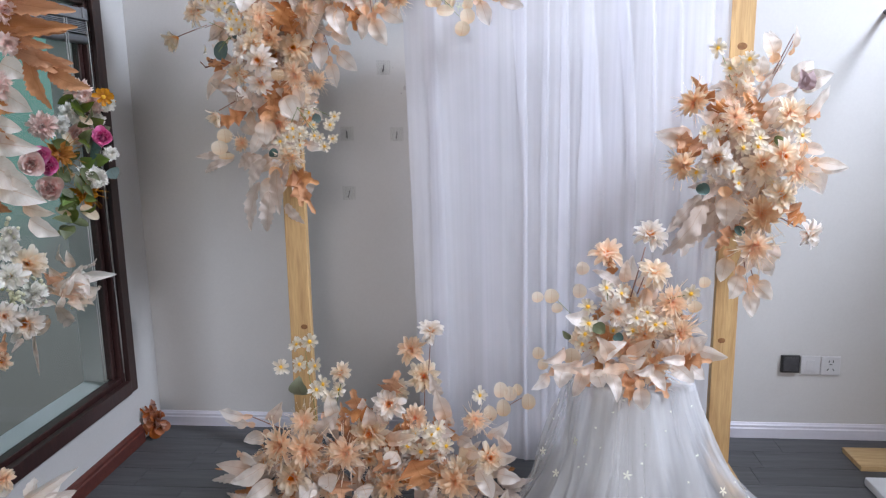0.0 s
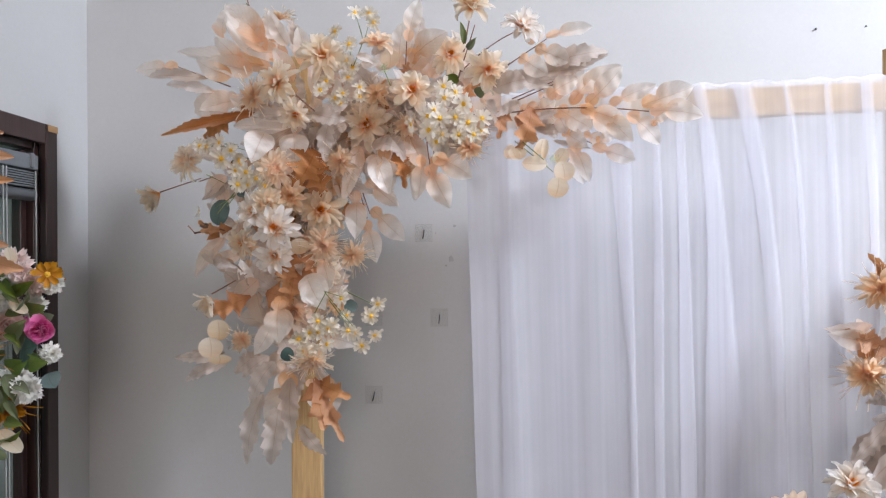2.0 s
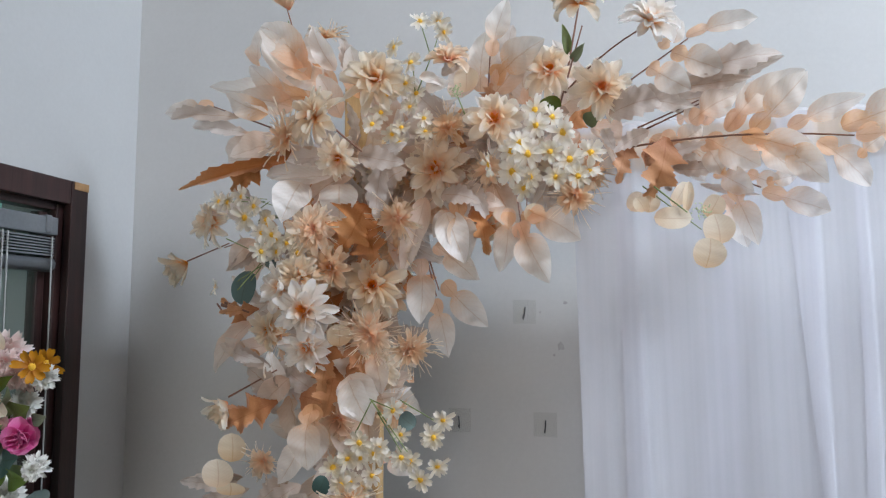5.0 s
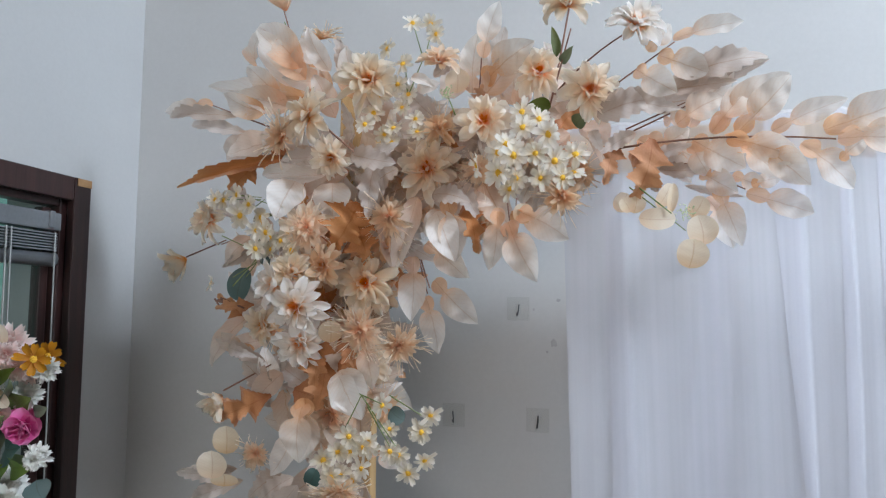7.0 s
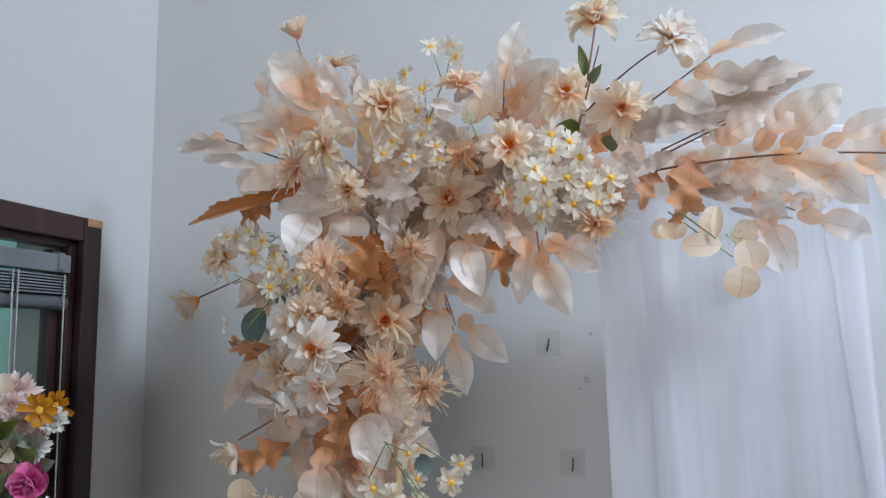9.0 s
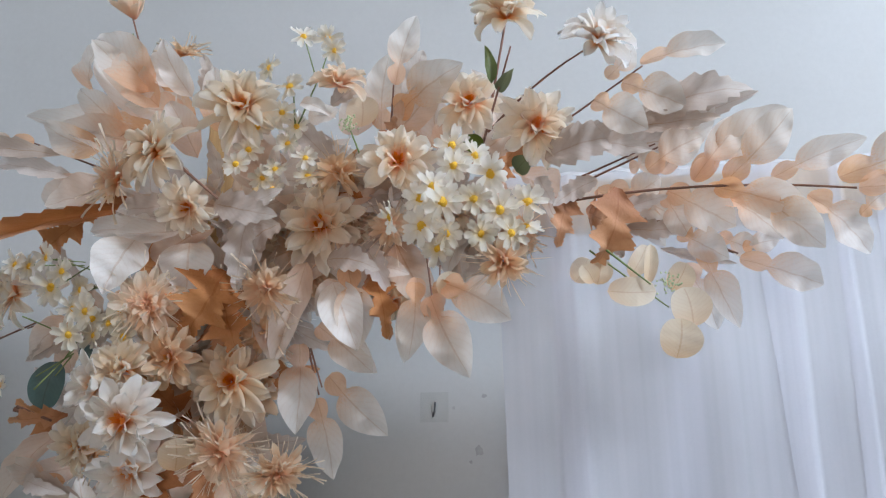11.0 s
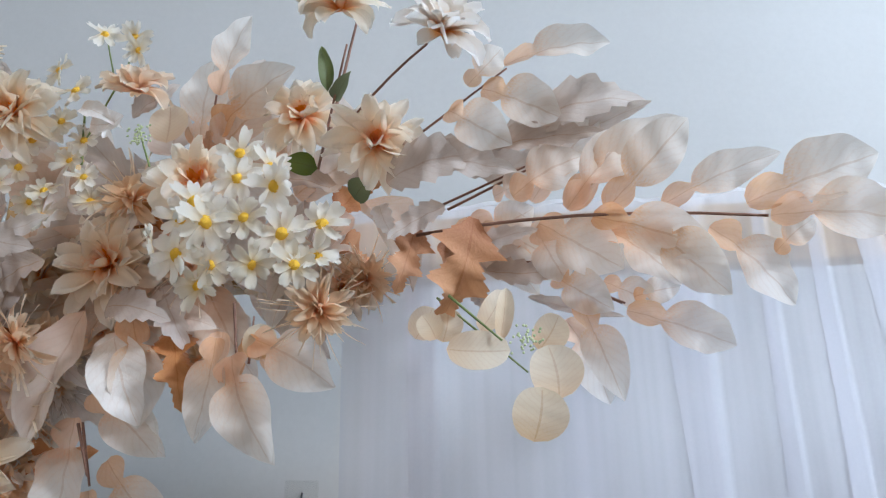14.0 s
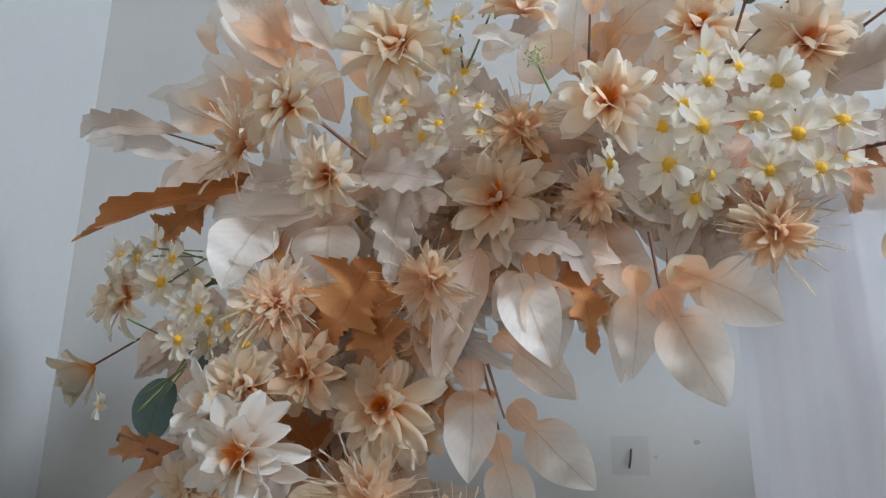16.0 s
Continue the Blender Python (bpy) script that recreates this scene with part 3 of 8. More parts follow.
    prof = [(3.6172, 2.079), (3.622, 2.086), (3.64, 2.089), (3.68, 2.088), (3.712, 2.086), (3.7193, 2.079)]
    for j, (py, pz) in enumerate(prof):
        for i in range(nu + 1):
            u = i / nu
            px = x0 + (x1 - x0) * u
            verts.append((px, py, pz + 0.033 * (px - 0.22) + 0.003 * math.sin(u * 95 + 11) + 0.002 * math.sin(u * 47 + 1)))
            uvs.append((u, j / 5))
    for j in range(len(prof) - 1):
        for i in range(nu):
            a = j * (nu + 1) + i
            faces.append((a, a + 1, a + nu + 2, a + nu + 1))
    part("hem", mesh_of("hem", verts, faces, uvs), VOILE, c, "voile folded over the bar")


curtain()

# ---- flowers and leaves: cloths ----
CREAM = petal_cloth("cream_petal_cloth", [(0.0, (0.98, 0.34, 0.05)), (0.2, (0.98, 0.58, 0.27)), (0.42, (0.98, 0.82, 0.62)), (1.0, (0.98, 0.92, 0.81))], 0.6, 0.36, 0.1, 0.14)
WHITEDAHLIA = petal_cloth("white_petal_cloth", [(0.0, (0.98, 0.34, 0.05)), (0.22, (0.98, 0.62, 0.32)), (0.42, (0.98, 0.89, 0.79)), (1.0, (0.98, 0.96, 0.93))], 0.5, 0.28, 0.1, 0.16)
PEACH = petal_cloth("peach_petal_cloth", [(0.0, (0.95, 0.48, 0.24)), (0.35, (0.96, 0.69, 0.46)), (1.0, (0.97, 0.83, 0.66))], 0.6, 0.5, 0.1, 0.14)
SPIDER = petal_cloth("pale_spider_petal_cloth", [(0.0, (0.97, 0.52, 0.26)), (0.35, (0.98, 0.72, 0.48)), (1.0, (0.98, 0.88, 0.73))], 0.62, 0.5, 0.1, 0.12)
DAISYWHITE = petal_cloth("daisy_petal_cloth", [(0.0, (0.92, 0.62, 0.20)), (0.22, (0.92, 0.78, 0.54)), (0.5, (0.92, 0.85, 0.71)), (1.0, (0.92, 0.87, 0.77))], 0.5, 0.45, 0.12, 0.14)
YELLOW = surface("yellow_flower_centre", (0.94, 0.46, 0.02), (0.98, 0.66, 0.07), 0.8, 60, 500, 0.5)
ORANGE = petal_cloth("orange_flower_centre", [(0.0, (0.98, 0.34, 0.05)), (1.0, (0.99, 0.52, 0.14))], 0.6, 0.6)
IVORY = petal_cloth("ivory_leaf_cloth", [(0.0, (0.96, 0.56, 0.31)), (0.26, (0.96, 0.63, 0.40)), (0.38, (0.94, 0.75, 0.59)), (0.6, (0.92, 0.83, 0.74)), (1.0, (0.91, 0.87, 0.81))], 0.55, 0.5, 0.08, 0.16, leafy=True, sheer=0.2)
PALE = petal_cloth("white_leaf_cloth", [(0.0, (0.88, 0.72, 0.59)), (0.3, (0.92, 0.85, 0.78)), (1.0, (0.93, 0.89, 0.85))], 0.35, 0.42, 0.08, 0.14, leafy=True, sheer=0.08)
BLUSH = petal_cloth("blush_leaf_cloth", [(0.0, (0.92, 0.62, 0.43)), (0.5, (0.91, 0.75, 0.62)), (1.0, (0.91, 0.82, 0.73))], 0.5, 0.55, 0.1, 0.16, leafy=True, sheer=0.18)
DUSTY = petal_cloth("dusty_leaf_cloth", [(0.0, (0.64, 0.52, 0.43)), (0.5, (0.70, 0.60, 0.53)), (1.0, (0.74, 0.67, 0.61))], 0.45, 0.6, 0.14, 0.18, leafy=True, sheer=0.06)
RUST = petal_cloth("rust_leaf_cloth", [(0.0, (0.40, 0.15, 0.06)), (0.4, (0.58, 0.27, 0.12)), (1.0, (0.68, 0.37, 0.19))], 0.28, 0.6, 0.06, 0.16, leafy=True)
COIN = petal_cloth("cream_coin_leaf_cloth", [(0.0, (0.92, 0.66, 0.40)), (0.5, (0.94, 0.78, 0.57)), (1.0, (0.94, 0.82, 0.64))], 0.45, 0.5, 0.08, 0.06, leafy=True, sheer=0.12)
TEAL = petal_cloth("teal_leaf_cloth", [(0.0, (0.07, 0.12, 0.11)), (1.0, (0.12, 0.20, 0.19))], 0.15, 0.4, 0.2, 0.1, leafy=True)
GREEN = petal_cloth("green_leaf_cloth", [(0.0, (0.10, 0.13, 0.04)), (1.0, (0.20, 0.25, 0.09))], 0.25, 0.45, 0.25, 0.12, leafy=True)
FRESH = petal_cloth("fresh_green_leaf_cloth", [(0.0, (0.12, 0.2, 0.03)), (1.0, (0.22, 0.36, 0.08))], 0.3, 0.5, 0.2, 0.12, leafy=True)
ROSEPINK = petal_cloth("hot_pink_petal_cloth", [(0.0, (0.60, 0.04, 0.20)), (0.6, (0.82, 0.16, 0.42)), (1.0, (0.86, 0.32, 0.55))], 0.25, 0.5)
ROSEPALE = petal_cloth("pale_pink_petal_cloth", [(0.0, (0.88, 0.42, 0.38)), (0.5, (0.92, 0.66, 0.60)), (1.0, (0.94, 0.80, 0.75))], 0.35, 0.5)
SNOW = petal_cloth("white_carnation_cloth", [(0.0, (0.72, 0.72, 0.52)), (0.5, (0.86, 0.85, 0.78)), (1.0, (0.90, 0.89, 0.85))], 0.3, 0.6)
AMBER = petal_cloth("amber_petal_cloth", [(0.0, (0.46, 0.15, 0.02)), (1.0, (0.74, 0.36, 0.06))], 0.3, 0.6)
MAUVE = petal_cloth("mauve_petal_cloth", [(0.0, (0.30, 0.19, 0.21)), (1.0, (0.50, 0.36, 0.38))], 0.25, 0.6)
WITHERED = petal_cloth("withered_rust_cloth", [(0.0, (0.14, 0.05, 0.02)), (0.4, (0.34, 0.10, 0.04)), (1.0, (0.48, 0.20, 0.10))], 0.2, 0.7, 0.2)
STEM = surface("brown_stem", (0.16, 0.075, 0.05), (0.33, 0.17, 0.115), 0.7, 40, 300, 0.4)
GREENSTEM = surface("green_stem", (0.12, 0.17, 0.05), (0.24, 0.3, 0.1), 0.7, 40, 300, 0.3)


# ---- flowers and leaves: shapes (unit size, shared) ----
def strip(verts, faces, uvs, n, m, place, u0=0.0, reach=1.0):
    """A grid of n steps along and m across; place(s, t) gives the point, t from -1 to 1."""
    at = len(verts)
    for i in range(n + 1):
        for k in range(m + 1):
            s, t = i / n, 2 * k / m - 1
            verts.append(place(s, t))
            uvs.append(((t + 1) / 2 + u0, s * reach))
    for i in range(n):
        for k in range(m):
            a = at + i * (m + 1) + k
            faces.append((a, a + 1, a + m + 2, a + m + 1))


def bloom(name, rings, seed, notch=0.0, tip=1.0, n=5, m=2, twist=0.12, full=False):
    """Petals in rings; a ring is (count, length, lift in degrees, half width, curl in degrees, cup, start height)."""
    rnd = random.Random(seed)
    verts, faces, uvs = [], [], []
    for count, length, lift, half, curl, cup, z0 in rings:
        off = rnd.random() * 6.28
        for p in range(count):
            a = off + 2 * math.pi * p / count + rnd.uniform(-0.12, 0.12)
            ln = length * rnd.uniform(0.78, 1.12)
            lf = radians(lift + rnd.uniform(-14, 14))
            cr = radians(curl + rnd.uniform(-26, 26))
            hw = half * rnd.uniform(0.85, 1.12)
            roll = rnd.uniform(-twist, twist) * 3
            wave = rnd.uniform(0, 6.28)
            ca, sa = math.cos(a), math.sin(a)
            steps = [(0.0, 0.0)]
            for i in range(n):
                ang = lf + cr * ((i + 0.5) / n) ** 1.5
                steps.append((steps[-1][0] + ln / n * math.cos(ang), steps[-1][1] + ln / n * math.sin(ang)))

            def place(s, t):
                r, z = steps[round(s * n)]
                w = hw * (0.22 + 0.78 * math.sin(math.pi * min(1, s * 0.78 + 0.08)) ** 0.9)
                if full:
                    w = hw * (0.2 + 0.8 * math.sin(math.pi * (s * 0.64 + 0.02))) * (1 if s < 0.9 else 0.72)
                elif s > 0.7:
                    w *= max(0.0, 1 - ((s - 0.7) / 0.3) ** 2 * tip)
                if s > 0.95 and abs(t) < 0.4 and notch:
                    r -= notch * ln
                z += cup * w * t * t + 0.045 * math.sin(wave + 6 * s) * length + roll * t * w * s + 0.045 * math.sin(wave * 3 + 9 * s + 2.5 * t) * length * s
                r += 0.04
                y = t * w
                return (r * ca - y * sa, r * sa + y * ca, z + z0)
            strip(verts, faces, uvs, n, m, place)
    return mesh_of(name, verts, faces, uvs)


def ragged_bloom(name, rings, seed, n=7, m=4):
    """Cloth petals, broadest past the middle, each curled, creased and twisted in its own way;
    a ring is (count, length, lift in degrees, half width, curl in degrees, spread of the curl, start height)."""
    rnd = random.Random(seed)
    verts, faces, uvs = [], [], []
    for count, length, lift, half, curl, spread, z0 in rings:
        off = rnd.random() * 6.28
        for p in range(count):
            a = off + 2 * math.pi * p / count + rnd.uniform(-0.2, 0.2)
            ln = length * rnd.uniform(0.76, 1.1)
            lf = radians(lift + rnd.uniform(-16, 16))
            cr = radians(curl + rnd.uniform(-spread, spread))
            hw = half * rnd.uniform(0.8, 1.15)
            cup = rnd.uniform(0.15, 1.0)
            twist = rnd.uniform(-0.7, 0.7)
            side = rnd.uniform(-0.16, 0.16)
            wave, wave2 = rnd.uniform(0, 6.28), rnd.uniform(0, 6.28)
            blunt = rnd.uniform(0.36, 0.44)
            ca, sa = math.cos(a), math.sin(a)
            steps = [(0.0, 0.0, lf)]
            for i in range(n):
                ang = lf + cr * ((i + 0.5) / n) ** 1.4
                steps.append((steps[-1][0] + ln / n * math.cos(ang), steps[-1][1] + ln / n * math.sin(ang), ang))

            def place(s, t):
                r, z, ang = steps[round(s * n)]
                if s < 0.62:
                    w = hw * (0.34 + 0.66 * math.sin(math.pi / 2 * s / 0.62) ** 1.2)
                else:
                    w = hw * max(0.0, 1 - ((s - 0.62) / blunt) ** 2.2) ** 0.65 + 0.004
                lift_n = cup * w * t * t * 1.2 + twist * t * w * s + hw * 0.22 * math.sin(wave + 4.7 * t) * s + 0.03 * length * math.sin(wave2 + 8 * s + 2 * t) * s
                r += 0.03 - lift_n * math.sin(ang)
                z += lift_n * math.cos(ang)
                y = t * w + side * s * s * length
                return (r * ca - y * sa, r * sa + y * ca, z + z0)
            strip(verts, faces, uvs, n, m, place, 0.0, min(1.0, length))
    return mesh_of(name, verts, faces, uvs)


def centre_dome(name, r, h, seed):
    rnd = random.Random(seed)
    verts, faces = [(0, 0, h * 1.05)], []
    for j in range(1, 5):
        for k in range(10):
            a, q = 2 * math.pi * (k + 0.5 * (j % 2)) / 10, j / 4
            verts.append((r * q * math.cos(a) * rnd.uniform(0.9, 1.12), r * q * math.sin(a), h * (1 - q * q) + rnd.uniform(-0.12, 0.2) * h))
    for k in range(10):
        faces.append((0, 1 + k, 1 + (k + 1) % 10))
        for j in range(3):
            a, b = 1 + j * 10 + k, 1 + j * 10 + (k + 1) % 10
            faces.append((a, a + 10, b + 10, b))
    return mesh_of(name, verts, faces, [(0.5, 0.5)] * len(verts))


def leaf_mesh(name, half, n, m, seed, fold=0.12, droop=0.12, ripple=0.02, teeth=None):
    """A leaf along +y with its face to +z; half(s) is the half width, teeth(s) adds to the edge."""
    rnd = random.Random(seed)
    ph, ph2, tw = rnd.random() * 6, rnd.random() * 6, rnd.uniform(-0.25, 0.25)
    verts, faces, uvs = [], [], []

    def place(s, t):
        w = half(s)
        if teeth and abs(t) > 0.9:
            w += teeth(s)
        x = t * w
        ease = min(1, 5 * (1 - s)) * min(1, 6 * s)
        z = fold * abs(t) ** 1.4 * w + droop * 2.4 * s * (1 - s)
        z += ease * (ripple * math.sin(ph + s * 7) * abs(t) + ripple * 0.8 * math.sin(ph2 + 13 * s) * t * abs(t) + ripple * 0.4 * math.sin(ph * 3 + 23 * s + 2 * t))
        z += tw * s * x
        return (x + 0.10 * math.sin(ph2) * math.sin(math.pi * s), s, z)
    strip(verts, faces, uvs, n, m, place)
    return mesh_of(name, verts, faces, uvs)


def ovate(s):
    return 1.28 * s ** 0.52 * (1 - s) ** 0.95 + 0.006


def lobed(s):
    """A round small leaf at the foot and a long pointed one beyond it."""
    if s < 0.26:
        return 0.30 * math.sqrt(max(0.0, 1 - (s / 0.135 - 0.94) ** 2)) + 0.015
    q = (s - 0.26) / 0.74
    return 1.27 * q ** 0.5 * (1 - q) ** 0.9 + 0.02 * (1 - q)


def lance(s):
    return 0.34 * math.sin(math.pi * s ** 0.8) ** 0.75 * (1 - 0.2 * s) + 0.02


def roundish(s):
    return 0.5 * math.sqrt(max(0.0, 1 - (2 * s - 1) ** 2)) + 0.01


def maple(s):
    """Three pairs of forward-pointing lobes."""
    for a, b, lo, hi in ((0.0, 0.36, 0.08, 0.56), (0.36, 0.70, 0.20, 0.46), (0.70, 1.0, 0.12, 0.14)):
        if s <= b:
            q = (s - a) / (b - a)
            rise = lo + (hi - lo) * min(1, q / 0.8) ** 1.25
            return max(0.012, rise if q < 0.8 else hi - (hi - (0.2 if b < 0.5 else 0.12 if b < 0.9 else 0.0)) * ((q - 0.8) / 0.2))
    return 0.012


def jag(amount, times):
    return lambda s: amount * (((s * times) % 1.0) - 0.5) * min(1, 5 * s) * min(1, 4 * (1 - s))


SHAPES = {
    "dahlia": [ragged_bloom("dahlia", [(10, 1.0, 0, 0.17, -10, 55, 0), (11, 0.98, 16, 0.17, -8, 55, 0.03), (10, 0.80, 36, 0.155, -6, 45, 0.06), (7, 0.54, 52, 0.13, 0, 30, 0.08)], s) for s in (1, 2, 3, 91)],
    "ruffled": [ragged_bloom("dahlia", [(11, 1.0, 14, 0.165, -34, 50, 0), (12, 1.0, 34, 0.165, -44, 50, 0.03), (11, 0.86, 52, 0.16, -40, 45, 0.06), (7, 0.62, 64, 0.14, -20, 35, 0.08)], s) for s in (4, 5, 17, 92)],
    "daisy": [bloom("daisy", [(8, 1.06, 4, 0.25, 4, 0.35, 0)], s, notch=0.08, n=6, m=4, twist=0.3, full=True) for s in (6, 7)] + [bloom("daisy", [(8, 1.04, 18, 0.24, -18, 0.35, 0)], 8, notch=0.08, n=6, m=4, twist=0.3, full=True)],
    "spider": [ragged_bloom("spider_bloom", [(20, 1.35, 26, 0.008, -20, 40, 0), (12, 1.1, 50, 0.008, -20, 40, 0.02), (12, 0.78, 12, 0.11, -10, 40, 0.02), (12, 0.74, 32, 0.11, -20, 40, 0.03), (10, 0.64, 50, 0.10, -26, 40, 0.05), (7, 0.48, 66, 0.09, -16, 30, 0.06)], s, n=6, m=2) for s in (9, 10, 19)],
    "bud": [ragged_bloom("bud", [(8, 1.0, 42, 0.22, 8, 20, 0), (8, 0.98, 58, 0.20, 8, 20, 0.03), (6, 0.85, 70, 0.17, 4, 15, 0.06)], s) for s in (11, 93)],
    "rose": [bloom("rose", [(6, 1.0, 12, 0.52, 30, 0.5, 0), (6, 0.85, 38, 0.48, 40, 0.8, 0.03), (5, 0.70, 58, 0.42, 40, 1.0, 0.06), (5, 0.55, 72, 0.34, 36, 1.1, 0.1), (4, 0.42, 80, 0.24, 30, 1.2, 0.14)], s, tip=0.35, n=5, m=4) for s in (12, 13)],
    "carnation": [bloom("carnation", [(16, 1.0, 12, 0.20, -30, 0.7, 0), (16, 0.9, 34, 0.19, -30, 0.8, 0.05), (14, 0.75, 54, 0.17, -25, 0.9, 0.1), (10, 0.6, 72, 0.15, -15, 1, 0.13)], s, notch=0.12, tip=0.25, n=4, m=2, twist=0.4) for s in (14, 15)],
    "lobed": [leaf_mesh("leaf", lobed, 30, 6, s, 0.22, d, 0.035) for s, d in ((21, 0.05), (22, 0.22), (23, -0.16), (43, 0.1))],
    "pale": [leaf_mesh("leaf", ovate, 16, 6, s, 0.24, d, 0.04) for s, d in ((24, 0.12), (25, 0.28), (26, -0.1), (44, 0.2))],
    "blush": [leaf_mesh("leaf", ovate, 16, 6, s, 0.28, d, 0.05) for s, d in ((27, 0.15), (28, 0.32), (29, -0.14), (45, 0.05))],
    "dusty": [leaf_mesh("leaf", lance, 30, 4, s, 0.25, d, 0.045, jag(0.12, 6.3)) for s, d in ((31, 0.2), (32, -0.12), (33, 0.35))],
    "rust": [leaf_mesh("leaf", maple, 48, 4, s, 0.22, d, 0.05, jag(0.08, 13.7)) for s, d in ((34, 0.2), (35, 0.35), (36, -0.15))],
    "blade": [leaf_mesh("leaf", lance, 34, 4, s, 0.3, 0.15, 0.04, jag(0.1, 10.3)) for s in (41, 42)],
    "coin": [leaf_mesh("leaf", roundish, 18, 6, s, 0.15, 0.06, 0.008) for s in (37, 38)],
    "green": [leaf_mesh("leaf", ovate, 10, 4, s, 0.25, 0.2, 0.03) for s in (39, 40)],
}
DOME = [centre_dome("flower_centre", 0.25, 0.16, s) for s in (1, 2)]
TUFT = [bloom("flower_centre", [(11, 0.30, 40, 0.06, 20, 0.5, 0.08), (9, 0.27, 68, 0.05, 10, 0.6, 0.1)], 60, tip=0.8, n=3)]
CLOTH = {"dahlia": CREAM, "ruffled": CREAM, "daisy": DAISYWHITE, "spider": SPIDER, "bud": CREAM, "rose": ROSEPALE, "carnation": SNOW, "lobed": IVORY, "pale": PALE,
         "blush": BLUSH, "dusty": DUSTY, "rust": RUST, "blade": RUST, "coin": COIN, "green": GREEN}
NAMES = {"dahlia": "dahlia", "ruffled": "dahlia", "daisy": "daisy", "spider": "spider_bloom", "bud": "bud", "rose": "rose", "carnation": "carnation"}
DYED = {}
rnd = random.Random(77)


def shape(kind, cloth=None):
    me = rnd.choice(SHAPES[kind])
    mat = cloth or CLOTH[kind]
    key = (me.name, mat.name)
    if key not in DYED:
        copy = me.copy()
        copy.materials.clear()
        copy.materials.append(mat)
        DYED[key] = copy
    return DYED[key]


def dyed(me, mat):
    key = (me.name, mat.name)
    if key not in DYED:
        DYED[key] = me.copy()
        DYED[key].materials.append(mat)
    return DYED[key]


def flower(parent, kind, at, radius, facing=(0, -1, 0.1), cloth=None, loose=0.25):
    """A flower head at a place, its face turned towards facing."""
    z = (Vector(facing).normalized() + Vector((rnd.uniform(-1, 1), rnd.uniform(-1, 1), rnd.uniform(-1, 1))) * loose).normalized()
    x = z.orthogonal().normalized()
    m = Matrix((x, z.cross(x), z)).transposed().to_4x4() @ Matrix.Rotation(rnd.uniform(0, 6.28), 4, "Z")
    m = Matrix.Translation(at) @ m @ Matrix.Scale(radius * (1.02 if kind == "daisy" else 1.04), 4)
    f = part(NAMES[kind], shape(kind, cloth), None, parent, m=m)
    if kind == "daisy":
        part("flower_centre", dyed(rnd.choice(DOME), YELLOW), None, f, m=m)
    elif kind in ("dahlia", "ruffled"):
        part("flower_centre", dyed(TUFT[0], ORANGE), None, f, m=m)
    return f


def leaf(parent, kind, base, tip, width, facing=(0.05, -1, 0.0), cloth=None, loose=0.25):
    """A leaf from base to tip, of a given width, its face turned towards facing."""
    base, tip = Vector(base), Vector(tip)
    y = tip - base
    size = y.length
    y.normalize()
    z = (Vector(facing) + Vector((rnd.uniform(-1, 1), rnd.uniform(-1, 1), rnd.uniform(-1, 1))) * loose)
    z = (z - y * z.dot(y)).normalized()
    x = y.cross(z)
    m = Matrix.Translation(base) @ Matrix((x, y, z)).transposed().to_4x4() @ Matrix.Diagonal((width * rnd.uniform(0.92, 1.06), size, size, 1))
    return part("leaf", shape(kind, cloth), None, parent, m=m)


def stem(parent, a, b, sag=0.0, r=0.0022, mat=None):
    return part("stem", tube(bend(a, b, sag), r, r * 0.7), mat or STEM, parent)


def sprig(parent, at, n, size, seed):
    """A tuft of tiny pale green seeds."""
    r = random.Random(seed)
    bm = bmesh.new()
    for _ in range(n):
        p = Vector(at) + Vector((r.gauss(0, 1), r.gauss(0, 0.6), r.gauss(0, 1))) * size * 0.26
        bmesh.ops.create_icosphere(bm, subdivisions=1, radius=0.0016, matrix=Matrix.Translation(p))
    return part("seed_tuft", bm, SEED, parent, "tiny pale green seeds")


def berries(parent, at, n, size, seed):
    """A bunch of white berries."""
    r = random.Random(seed)
    bm = bmesh.new()
    bmesh.ops.create_icosphere(bm, subdivisions=2, radius=1.0)
    ball = bpy.data.meshes.new("berry")
    bm.to_mesh(ball)
    bm.free()
    ball.polygons.foreach_set("use_smooth", [True] * len(ball.polygons))
    for _ in range(n):
        p = Vector(at) + Vector((r.gauss(0, 0.5), r.gauss(0, 0.3), r.gauss(0, 1))) * size
        part("berry", ball, SNOW, parent, m=Matrix.Translation(p) @ Matrix.Scale(r.uniform(0.006, 0.0085), 4))


SEED = surface("pale_green_seeds", (0.42, 0.5, 0.24), (0.6, 0.66, 0.4), 0.7, 60, 300)


def stuffing(parent, path, count, spread, kinds, size, seed, y_back=0.05, facing=(0, -1, 0.15)):
    """Leaves radiating from a line of stems: the body behind the flowers."""
    r = random.Random(seed)
    pts = [Vector(p) for p in path]
    for i in range(count):
        q = (i + r.random()) / count * (len(pts) - 1)
        k = min(int(q), len(pts) - 2)
        p = pts[k].lerp(pts[k + 1], q - k)
        a = r.uniform(0, 6.28)
        d = Vector((math.cos(a), -0.05 - 0.3 * r.random(), math.sin(a))).normalized()
        base = p + d * spread * r.uniform(0.05, 0.5) + Vector((0, y_back * r.uniform(-0.6, 1), 0))
        ln = size * r.uniform(0.75, 1.25)
        leaf(parent, r.choice(kinds), base, base + d * ln, ln * r.uniform(0.36, 0.56), facing, loose=0.6)


